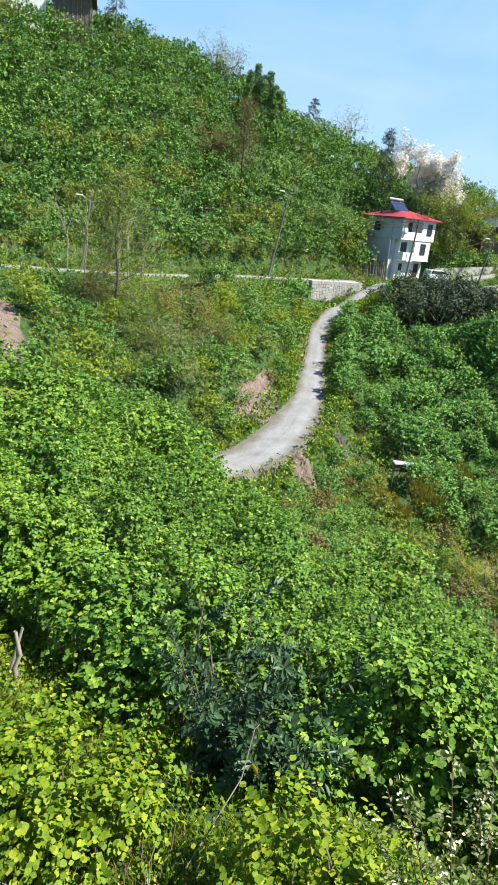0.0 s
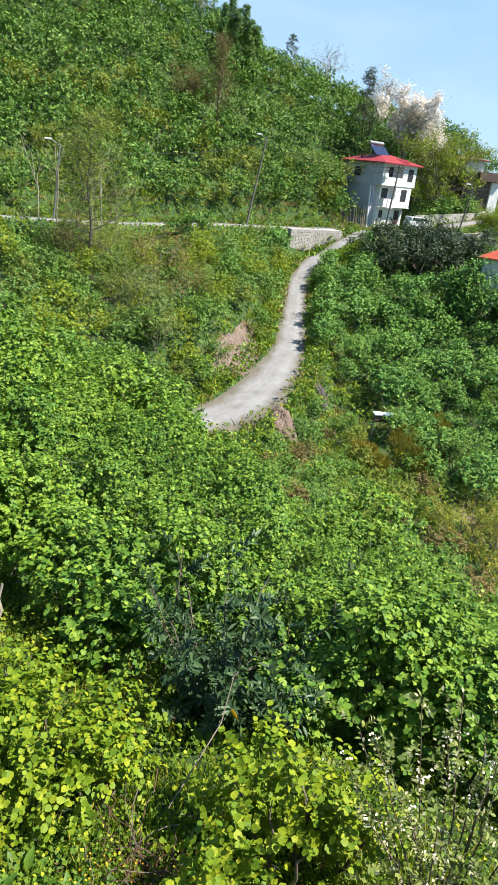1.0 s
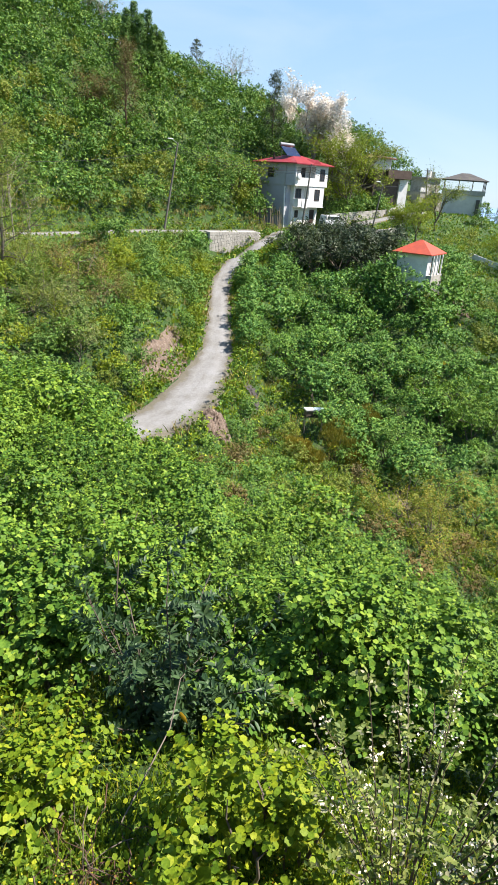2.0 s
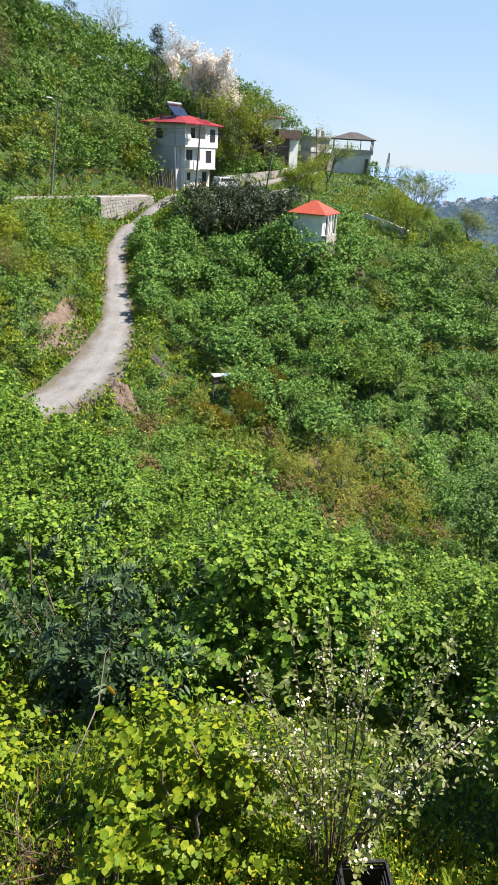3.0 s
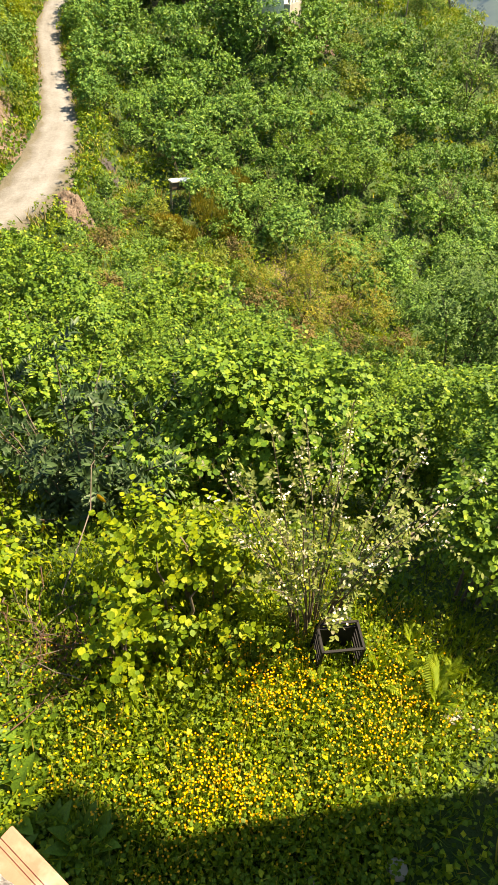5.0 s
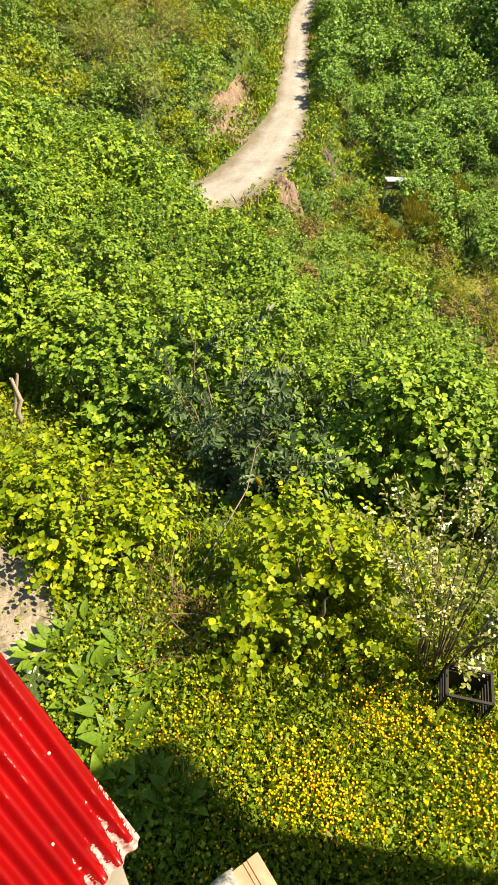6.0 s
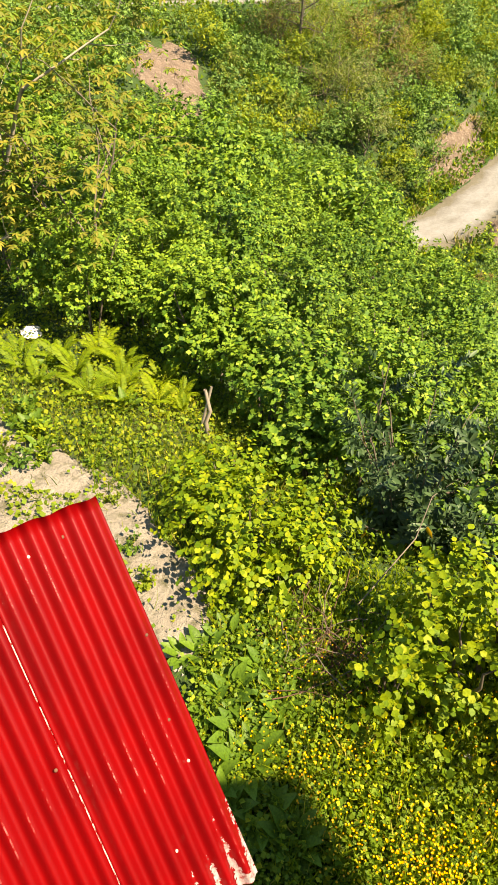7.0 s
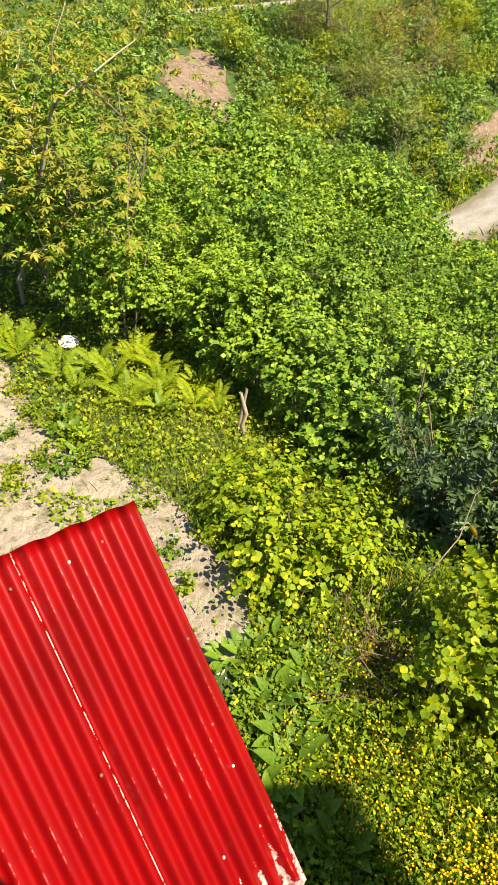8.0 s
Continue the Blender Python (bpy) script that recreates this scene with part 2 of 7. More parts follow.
YARD = [(0, 1, .1), (60, 3, .0), (-60, 3, .1), (180, 6, .6), (90, 6, -.4), (-47, 8, .1), (-31, 5.5, .05), (-40, 12, -.3), (-75, 12, .6)]
NEAR_SLOPE = [(0, 4, -.1), (0, 6.5, -1.3), (0, 10, -3), (3, 15, -4.4), (2, 23, -7.4), (20, 4.2, -.1), (20, 8, -2.8), (20, 12, -5), (25, 20, -10),
              (34, 12, -5.4), (36, 24, -13), (48, 5, -.8), (48, 12, -5.4), (50, 25, -15), (72, 6, -1.2), (70, 15, -7), (75, 30, -17),
              (-20, 6.8, -.5), (-17, 12, -2), (-14, 20, -4.2), (-12, 32, -6.8), (-35, 19, -1.6), (-30, 27, -3.6), (-60, 22, 1)]
UPPER_TRACK = [(-48, 48, .6), (-36, 54, -.2), (-21, 62, -.9), (-9.3, 70, -1.5), (-.5, 82, -1.7), (5.4, 89, -1.8), (12, 98, -1.6), (16.5, 105, -1.1), (20.5, 116, .3), (24, 132, 1.6)]
LOWER_TRACK = [(12.4, 97.6, -1.7), (11.0, 92.5, -2.5), (8.7, 85, -3.9), (6.9, 75, -6), (6.65, 65, -8), (6.6, 56, -9.6), (4.5, 48.0, -11), (1, 43.5, -11.8), (-5, 40, -11.6)]
GULLY = [(10, 36, -12.6), (20, 39, -14.6), (26, 41, -16), (35.6, 43, -19), (48, 46, -23), (65, 52, -29)]
FAR_SLOPE = [(6.5, 46.5, -12.6), (16, 50, -13.4), (14, 75, -6.6), (16.5, 90, -3.2), (20, 62, -11), (12, 62, -10), (24.5, 76, -5.2), (28, 60, -11),
             (33.4, 92, -5.6), (41, 86, -9.4), (36, 66, -13), (48, 76, -17.5), (60, 82, -24), (28.6, 130, .8), (27, 105, -1.8)]
HOLLOW = [(-12, 48, -5.6), (-5, 51, -6.4), (-3, 64, -4.2), (-22, 44, -2.8), (2.3, 54, -8.4), (2.8, 62, -5.2), (3.4, 76, -3.4), (6.2, 83.5, -5.0)]
HILL = [(-10, 95, 12), (-10, 122, 28.6), (0, 105, 10.5), (0, 128, 23), (6, 116, 11), (8.7, 140, 16.5), (16, 128, 7.5), (19, 152, 11), (-22, 86, 12), (-19, 115, 28),
        (-40, 82, 14), (-40, 112, 27), (-62, 60, 8), (-62, 100, 22), (13, 112, 2)]
BEYOND = [(0, 175, 16), (-12, 185, 28), (20, 220, -8), (33, 150, -16), (45, 145, -30), (62, 165, -44), (92, 60, -24), (92, 160, -55), (125, 60, -18), (180, 70, 14),
          (150, 60, -2), (-92, 60, 15), (-130, 70, 20), (-60, 200, 35), (180, 200, 25), (120, 200, -50), (-110, 200, 35)]
STATIONS = np.array([polar(*s) for line in (YARD, NEAR_SLOPE, UPPER_TRACK, LOWER_TRACK, GULLY, FAR_SLOPE, HOLLOW, HILL, BEYOND) for s in line])
UPPER = np.array([polar(*s) for s in UPPER_TRACK])
LOWER = np.array([polar(*s) for s in LOWER_TRACK])


WALL_A, WALL_D, WALL_N = np.array((8.3, 85.9)), np.array((.867, .499)), np.array((.499, -.867))
PADS = ((23.3, 105.0, 7.0, -2.0), (29.6, 67.4, 3.0, -5.6))


def bend(r2):
    return .5 * r2 * np.log(r2 + 1e-9)


def spline_weights(pts, stiff=1.5):
    xy = pts[:, :2]
    k = bend(((xy[:, None] - xy[None]) ** 2).sum(-1)) + stiff * np.eye(len(pts))
    p = np.c_[np.ones(len(pts)), xy]
    a = np.block([[k, p], [p.T, np.zeros((3, 3))]])
    return np.linalg.solve(a, np.r_[pts[:, 2], 0, 0, 0])


WEIGHTS = spline_weights(STATIONS)


def smooth_line(pts, step=.7):
    """A finely divided line through the given points (Catmull-Rom)."""
    p = np.vstack([2 * pts[0] - pts[1], pts, 2 * pts[-1] - pts[-2]])
    out = []
    for i in range(1, len(p) - 2):
        n = max(2, int(np.linalg.norm(p[i + 1] - p[i]) / step))
        for s in np.linspace(0, 1, n, endpoint=False):
            out.append(.5 * (2 * p[i] + (p[i + 1] - p[i - 1]) * s + (2 * p[i - 1] - 5 * p[i] + 4 * p[i + 1] - p[i + 2]) * s ** 2 + (3 * p[i] - p[i - 1] - 3 * p[i + 1] + p[i + 2]) * s ** 3))
    return np.array(out + [pts[-1]])


UPPER_LINE, LOWER_LINE = smooth_line(UPPER), smooth_line(LOWER)
# half the lower track's width: narrow on the climb, wide in the bend
LOWER_HALF = np.interp(-np.hypot(LOWER_LINE[:, 0], LOWER_LINE[:, 1]), [-97, -85, -66, -57, -50, -45, -40], [1.55, 1.5, 1.4, 1.7, 2.35, 2.75, 2.8])


def track_near(xy, line):
    """Distance to a track (less what it is wider than usual) and the track's level there."""
    d2 = ((xy[:, None, :] - line[None, :, :2]) ** 2).sum(-1)
    i = d2.argmin(1)
    wider = (LOWER_HALF[i] - 1.4) if line is LOWER_LINE else 0
    return np.sqrt(d2[np.arange(len(xy)), i]) - wider, line[i, 2]


def ease(a, b, v):
    s = np.clip((v - a) / (b - a), 0, 1)
    return s * s * (3 - 2 * s)


def levels(xy):
    """Ground level at plan points, an n x 2 array."""
    xy = np.asarray(xy, float)
    out = np.zeros(len(xy))
    for s in range(0, len(xy), 4000):
        q = xy[s:s + 4000]
        r = np.hypot(q[:, 0], q[:, 1])
        inside = q * np.minimum(1, 230 / np.maximum(r, 1e-6))[:, None]
        z = bend(((inside[:, None] - STATIONS[None, :, :2]) ** 2).sum(-1)) @ WEIGHTS[:-3] + WEIGHTS[-3] + inside @ WEIGHTS[-2:]
        lump = np.sin(q[:, 0] * .9 + 1.3 * np.sin(q[:, 1] * .53)) * np.sin(q[:, 1] * 1.1 + .7 * np.sin(q[:, 0] * .41))
        z += lump * .12 * ease(5, 14, r)
        for line, half in ((UPPER_LINE, 2.1), (LOWER_LINE, 1.75)):
            d, level = track_near(q, line)
            z = level + (z - level) * ease(half, half + 2.6, d)
        for px, py, reach, pad in PADS:
            d = np.hypot(q[:, 0] - px, q[:, 1] - py)
            z = pad + (z - pad) * ease(reach, reach * 1.6, d)
        along, front = (q - WALL_A) @ WALL_D, (q - WALL_A) @ WALL_N
        cut = ease(-.35, .15, front) * (1 - ease(2.5, 5, front)) * ease(-1.2, -.1, along) * (1 - ease(8.0, 9.5, along))
        z += (np.minimum(z, -5.5 + .33 * along) - z) * cut
        far = ease(190, 420, r)
        out[s:s + 4000] = z * (1 - far) - 95 * far
    return out


def level(x, y):
    return float(levels([(x, y)])[0])


# ---- building blocks ----
def mesh_of(name, verts, faces, mat, smooth=False):
    me = bpy.data.meshes.new(name)
    verts, faces = np.asarray(verts, np.float32), np.asarray(faces, np.int32)
    k = faces.shape[1]
    me.vertices.add(len(verts))
    me.vertices.foreach_set("co", verts.ravel())
    me.loops.add(faces.size)
    me.loops.foreach_set("vertex_index", faces.ravel())
    me.polygons.add(len(faces))
    me.polygons.foreach_set("loop_start", np.arange(0, faces.size, k, dtype=np.int32))
    if smooth:
        me.polygons.foreach_set("use_smooth", np.ones(len(faces), bool))
    me.materials.append(mat)
    me.update(calc_edges=True)
    return me


def thing(name, label, category, group="", m=None, kind=""):
    ob = tagged(new(name), label, category, group, kind)
    if m is not None:
        ob.matrix_basis = m
    return ob


def under(name, me, parent, label=""):
    ob = new(name, me)
    ob.parent = parent
    return tagged(ob, label)


def part(name, bm, mat, parent, label="", smooth=False):
    me = bpy.data.meshes.new(name)
    bm.normal_update()
    bm.to_mesh(me)
    bm.free()
    me.materials.append(mat)
    if smooth:
        me.polygons.foreach_set("use_smooth", np.ones(len(me.polygons), bool))
    ob = new(name, me)
    ob.parent = parent
    return tagged(ob, label)


def box(x0, x1, y0, y1, z0, z1, bm=None, bevel=0.0):
    bm = bm or bmesh.new()
    g = bmesh.ops.create_cube(bm, size=1, matrix=Matrix.LocRotScale(((x0 + x1) / 2, (y0 + y1) / 2, (z0 + z1) / 2), None, (x1 - x0, y1 - y0, z1 - z0)))
    if bevel:
        es = list({e for v in g["verts"] for e in v.link_edges})
        bmesh.ops.bevel(bm, geom=es, offset=bevel, segments=2, affect="EDGES", profile=.5)
    return bm


def rod(a, b, r0, r1=None, n=8, bm=None):
    bm = bm or bmesh.new()
    a, b = Vector(a), Vector(b)
    d = b - a
    m = Matrix.Translation((a + b) / 2) @ d.to_track_quat("Z", "Y").to_matrix().to_4x4()
    bmesh.ops.create_cone(bm, cap_ends=True, segments=n, radius1=r0, radius2=r0 if r1 is None else r1, depth=d.length, matrix=m)
    return bm


def tube(line, radii, n=5):
    """A tapered pipe along a line: points and faces."""
    line = np.asarray(line, float)
    d = np.gradient(line, axis=0)
    d /= np.linalg.norm(d, axis=1, keepdims=True) + 1e-9
    ref = np.where(np.abs(d[:, 2:]) < .9, [[0, 0, 1.]], [[1., 0, 0]])
    u = np.cross(d, ref)
    u /= np.linalg.norm(u, axis=1, keepdims=True)
    w = np.cross(d, u)
    a = np.linspace(0, 2 * math.pi, n, endpoint=False)
    v = line[:, None] + (np.cos(a)[None, :, None] * u[:, None] + np.sin(a)[None, :, None] * w[:, None]) * np.asarray(radii)[:, None, None]
    i = np.arange(len(line) - 1)[:, None] * n + np.arange(n)[None]
    j = np.arange(len(line) - 1)[:, None] * n + (np.arange(n)[None] + 1) % n
    return v.reshape(-1, 3), np.stack([i, j, j + n, i + n], -1).reshape(-1, 4)


def joined(pieces):
    vs, fs, n = [], [], 0
    for v, f in pieces:
        vs.append(v)
        fs.append(f + n)
        n += len(v)
    return np.vstack(vs), np.vstack(fs)


BROAD = (np.array([(0, 0, 0), (.40, .28, .05), (.40, .66, .04), (0, 1, -.06), (-.40, .66, .04), (-.40, .28, .05)]), np.array([(0, 1, 2, 3), (0, 3, 4, 5)]))
KITE = (np.array([(0, 0, 0), (.47, .46, .07), (0, 1, -.08), (-.47, .46, .07)]), np.array([(0, 1, 2, 3)]))
TRIO = (np.array([(-.42, .12, 0), (.42, .25, .05), (0, 1, -.03)]), np.array([(0, 1, 2)]))
DIAMOND = (np.array([(0, 0, 0), (.42, .5, .08), (0, 1, -.05), (-.42, .5, .08)]), np.array([(0, 1, 2, 3)]))
LANCE = (np.array([(0, 0, 0), (.15, .3, .03), (.15, .65, .02), (0, 1, -.08), (-.15, .65, .02), (-.15, .3, .03)]), np.array([(0, 1, 2, 3), (0, 3, 4, 5)]))
BLADE = (np.array([(-.03, 0, 0), (.03, 0, 0), (.022, .55, .06), (-.022, .55, .06), (0, 1, .25), (-.004, 1, .25)]), np.array([(0, 1, 2, 3), (3, 2, 4, 5)]))


def unit(v):
    return v / (np.linalg.norm(v, axis=-1, keepdims=True) + 1e-9)


def leaves(places, ways, faces_up, sizes, shape):
    """Leaves at places, pointing along ways, their upper sides towards faces_up."""
    y = unit(ways)
    x = unit(np.cross(y, faces_up))
    z = np.cross(x, y)
    v, f = shape
    s = np.asarray(sizes)[:, None, None]
    pts = places[:, None] + s * (v[None, :, :1] * x[:, None] + v[None, :, 1:2] * y[:, None] + v[None, :, 2:] * z[:, None])
    idx = f[None] + (np.arange(len(places)) * len(v))[:, None, None]
    return pts.reshape(-1, 3), idx.reshape(-1, f.shape[1])


def shoots(rng, starts, ways, length, per, size, shape, droop=.3, up=1.0):
    """Leafy shoots: alternate leaves along short twigs."""
    n = len(starts)
    s = np.linspace(.12, 1, per)[None, :, None]
    L = length * rng.uniform(.6, 1.3, (n, 1, 1))
    p = starts[:, None] + ways[:, None] * s * L + np.array([0, 0, -1.0]) * droop * L * s ** 2
    side = unit(np.cross(ways, rng.normal(size=(n, 3))))
    sign = np.where(np.arange(per) % 2 == 0, 1, -1)[None, :, None]
    way = side[:, None] * sign + ways[:, None] * .6 + rng.normal(0, .3, (n, per, 3)) + np.array([0, 0, -.25])
    face = np.array([0, 0, up * .7]) + ways[:, None] * .9 + rng.normal(0, .32, (n, per, 3))
    sz = size * rng.uniform(.6, 1.2, (n, per))
    return leaves(p.reshape(-1, 3), way.reshape(-1, 3), face.reshape(-1, 3), sz.ravel(), shape)


def crown_points(rng, n, radius, low, high, lumps=14, spread=.29):
    """Points over an uneven crown made of many lumps, and the ways out of it."""
    a, u = rng.uniform(0, 2 * math.pi, lumps), rng.uniform(0, 1, lumps)
    rr = radius * np.sqrt(rng.uniform(.05, 1, lumps)) * .78
    top = low + (high - low) * (1 - .55 * (rr / radius) ** 2)
    c = np.stack([rr * np.cos(a), rr * np.sin(a), low + (top - low) * (.35 + .65 * u ** .6)], 1)
    k = rng.integers(0, lumps, n)
    d = unit(rng.normal(size=(n, 3)) + np.array([0, 0, .55]))
    size = radius * spread * rng.uniform(.7, 1.3, lumps)
    p = c[k] + d * (size[k] * rng.uniform(.7, 1, n) ** .5)[:, None]
    p[:, 2] = np.maximum(p[:, 2], low * .5)
    out = unit(d + .6 * unit(p - np.array([0, 0, low])) + np.array([0, 0, .35]))
    return p, out


def stems_of(rng, n, radius, high, thick, sides=5):
    out = []
    for i in range(n):
        a, r = rng.uniform(0, 2 * math.pi), radius * rng.uniform(.25, .8)
        t = np.linspace(0, 1, 6)[:, None]
        end = np.array([r * math.cos(a), r * math.sin(a), high * rng.uniform(.7, .95)])
        base = np.array([.12 * math.cos(a), .12 * math.sin(a), -.15])
        line = base + (end - base) * t * np.array([1, 1, 1]) + np.array([0, 0, 1]) * np.sin(t * math.pi) * .12 * high + rng.normal(0, .03, (6, 3)) * t
        out.append(tube(line, np.linspace(thick, thick * .25, 6) * rng.uniform(.7, 1.2), sides))
    return joined(out)


def at_ground(x, y, turn=0.0, size=1.0, lift=0.0, lean=0.0):
    return Matrix.Translation((x, y, level(x, y) + lift)) @ Matrix.Rotation(turn, 4, "Z") @ Matrix.Rotation(lean, 4, "X") @ Matrix.Scale(size, 4)


def scatter(rng, keep, x0, x1, y0, y1, gap, tries=150000):
    """Plan points at least gap apart where keep(x, y) holds."""
    cell, grid, out = gap / 1.4142, {}, []
    for x, y in zip(rng.uniform(x0, x1, tries), rng.uniform(y0, y1, tries)):
        i, j = int(x // cell), int(y // cell)
        if (i, j) in grid or any((x - q[0]) ** 2 + (y - q[1]) ** 2 < gap * gap for a in range(i - 2, i + 3) for b in range(j - 2, j + 3) if (q := grid.get((a, b)))):
            continue
        if keep(x, y):
            grid[i, j] = (x, y)
            out.append((x, y))
    return out


def massed(rng, forms, spots, low=.8, high=1.25, lift=-.1):
    """Many plants in one mesh: forms (points, faces) set at plan points."""
    z = levels(np.array(spots))
    out = []
    for (x, y), g in zip(spots, z):
        v, f = forms[rng.integers(len(forms))]
        a, s = rng.uniform(0, 2 * math.pi), rng.uniform(low, high)
        c, n = math.cos(a) * s, math.sin(a) * s
        out.append((np.stack([v[:, 0] * c - v[:, 1] * n + x, v[:, 0] * n + v[:, 1] * c + y, v[:, 2] * s * rng.uniform(.9, 1.1) + g + lift], 1), f))
    return joined(out)


def az_of(x, y):
    return math.degrees(math.atan2(x, y))


def off_tracks(x, y, upper=2.6, lower=2.3):
    q = np.array([[x, y]])
    return track_near(q, UPPER_LINE)[0][0] > upper and track_near(q, LOWER_LINE)[0][0] > lower


# ---- ground, tracks, sea, far hills ----
angles = np.radians(np.r_[np.arange(-75, 85, .8), np.arange(85, 285, 5.0)])
rings = np.r_[.25 * 1.047 ** np.arange(0, 105), np.arange(31, 135, 1.1), 135 * 1.047 ** np.arange(0, 78)]
plan = (rings[:, None, None] * np.stack([np.sin(angles), np.cos(angles)], -1)[None]).reshape(-1, 2)
gz = levels(plan)
na, nr = len(angles), len(rings)
i = np.arange(nr - 1)[:, None] * na + np.arange(na)[None]
j = np.arange(nr - 1)[:, None] * na + (np.arange(na)[None] + 1) % na
ground_faces = np.stack([i, i + na, j + na, j], -1).reshape(-1, 4)
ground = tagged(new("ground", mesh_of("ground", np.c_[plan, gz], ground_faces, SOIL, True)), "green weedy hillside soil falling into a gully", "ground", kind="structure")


def strip(name, line, halves, mat, lift, label, category, rows=9, rough=.03):
    """A worn track laid on the ground along a line."""
    d = unit(np.gradient(line[:, :2], axis=0))
    side = np.stack([d[:, 1], -d[:, 0]], 1)
    rng = np.random.default_rng(7)
    w = np.asarray(halves)[:, None] * (1 + .05 * np.interp(np.arange(len(line)), np.arange(0, len(line) + 2, 2), rng.normal(size=len(np.arange(0, len(line) + 2, 2))))[:, None])
    s = np.linspace(-1, 1, rows)
    xy = line[:, None, :2] + side[:, None] * (w * s[None])[..., None]
    z = levels(xy.reshape(-1, 2)).reshape(len(line), rows) + lift
    z += (-.05 * np.exp(-((np.abs(s) - .5) / .16) ** 2) + .03 * np.exp(-(s / .2) ** 2))[None] * min(1, rough * 30)
    z[:, 0] -= .12
    z[:, -1] -= .12
    n = rows
    i = np.arange(len(line) - 1)[:, None] * n + np.arange(n - 1)[None]
    f = np.stack([i, i + 1, i + n + 1, i + n], -1).reshape(-1, 4)
    me = mesh_of(name, np.c_[xy.reshape(-1, 2), z.ravel()], f, mat, True)
    me.attributes.new("across", "FLOAT", "POINT").data.foreach_set("value", np.tile(np.abs(s), len(line)).astype(np.float32))
    return tagged(new(name, me), label, category, kind="structure")


strip("road_upper", UPPER_LINE, np.full(len(UPPER_LINE), 1.7), GRAVEL, .1, "pale dusty gravel lane running level along the hillside", "road")
strip("road_lower", LOWER_LINE, LOWER_HALF, GRAVEL, .1, "pale gravel track climbing the slope with wheel ruts", "road")
PATH_LINE = smooth_line(np.array([(-11, 5.4, 0), (-8.2, 5.0, 0), (-6.3, 4.4, 0), (-4.85, 3.95, 0), (-3.55, 3.7, 0), (-2.75, 3.4, 0), (-2.15, 2.95, 0), (-1.9, 2.5, 0)]), .16)
strip("path", PATH_LINE, np.interp(np.arange(len(PATH_LINE)), np.linspace(0, len(PATH_LINE) - 1, 8), [3.1, 2.95, 2.7, 2.4, 1.85, 1.45, 1.12, .85]), PATH, .035, "bare sandy footpath with small weeds", "path", 11, .0)


def bare_patch(x, y, rx, ry, turn, mat, label, name="earth_bank", lump=.12, seed=3):
    """An uneven sheet of bare earth lying on the slope."""
    rng = np.random.default_rng(seed)
    k, rows = 40, 9
    a = np.linspace(0, 2 * math.pi, k, endpoint=False)
    edge = 1 + .16 * np.sin(3 * a + seed) + .1 * np.sin(5 * a + 2 * seed) + rng.normal(0, .06, k)
    r = np.linspace(0, 1, rows)
    px, py = rx * edge[None] * r[:, None] * np.cos(a), ry * edge[None] * r[:, None] * np.sin(a)
    c, s = math.cos(turn), math.sin(turn)
    xy = np.stack([x + px * c - py * s, y + px * s + py * c], -1).reshape(-1, 2)
    z = levels(xy).reshape(rows, k) + lump * (1 - r[:, None] ** 3) * (1 + rng.normal(0, .35 * min(1, .4 / lump), (rows, k))) + .03
    z[-1] -= .2
    i = np.arange(rows - 1)[:, None] * k + np.arange(k)[None]
    j = np.arange(rows - 1)[:, None] * k + (np.arange(k)[None] + 1) % k
    f = np.stack([i, i + k, j + k, j], -1).reshape(-1, 4)
    return tagged(new(name, mesh_of(name, np.c_[xy, z.ravel()], f, mat, True)), label, "earth bank", kind="structure")


a = np.radians(np.linspace(-20, 110, 60))
rr = np.array([640, 1500, 3000, 4850.])
v = np.stack([(rr[:, None] * np.sin(a)).ravel(), (rr[:, None] * np.cos(a)).ravel(), np.full(240, -72.0)], 1)
i = np.arange(3)[:, None] * 60 + np.arange(59)[None]
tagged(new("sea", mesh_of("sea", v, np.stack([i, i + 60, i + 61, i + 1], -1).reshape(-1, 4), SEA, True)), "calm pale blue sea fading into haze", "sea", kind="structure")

bare_patch(-14.4, 27.2, 2.2, 6.4, .3, EARTH, "slipped bank of pale bare earth above the bushes", seed=3)
bare_patch(-16.4, 41.6, 2.4, 7.2, .5, EARTH, "steep bank of bare brown earth below the lane", seed=5)
bare_patch(1.9, 52.6, 1.7, 4.4, -.4, EARTH, "cut bank of pinkish bare earth beside the track", seed=8, lump=.08)
bare_patch(19.0, 37.5, 1.6, 3.4, .6, EARTH, "eroded patch of bare earth in the gully", seed=11)
bare_patch(8.9, 49.6, .9, 1.3, .3, RUBBLE, "heap of dark grey rubble at the side of the track", "rubble_heap", .16, 12)
bare_patch(34.0, 66.0, 1.5, 2.6, .3, EARTH, "bare earth slope beside the small house", seed=14)
mound = bare_patch(5.2, 43.1, 1.15, 1.6, .3, EARTH, "mound of dumped pinkish earth below the track", "earth_mound", .5, 9)


# ---- hazel bushes ----
def hazel_form(seed, radius, high, n, per, size, shape, length=.42, lumps=16, up=.8, low=.38, core=(.5, .15), spread=.29):
    rng = np.random.default_rng(seed)
    p, out = crown_points(rng, n, radius, high * low, high, lumps, spread)
    outer = shoots(rng, p, out, length, per, size, shape, .3, up)
    m = int(n * core[0])
    q = p[rng.integers(0, n, m)] * (.74, .74, .80)
    inner = leaves(q, rng.normal(size=(m, 3)), rng.normal(size=(m, 3)), radius * core[1] * rng.uniform(.7, 1.3, m), shape)
    return joined([outer, inner])


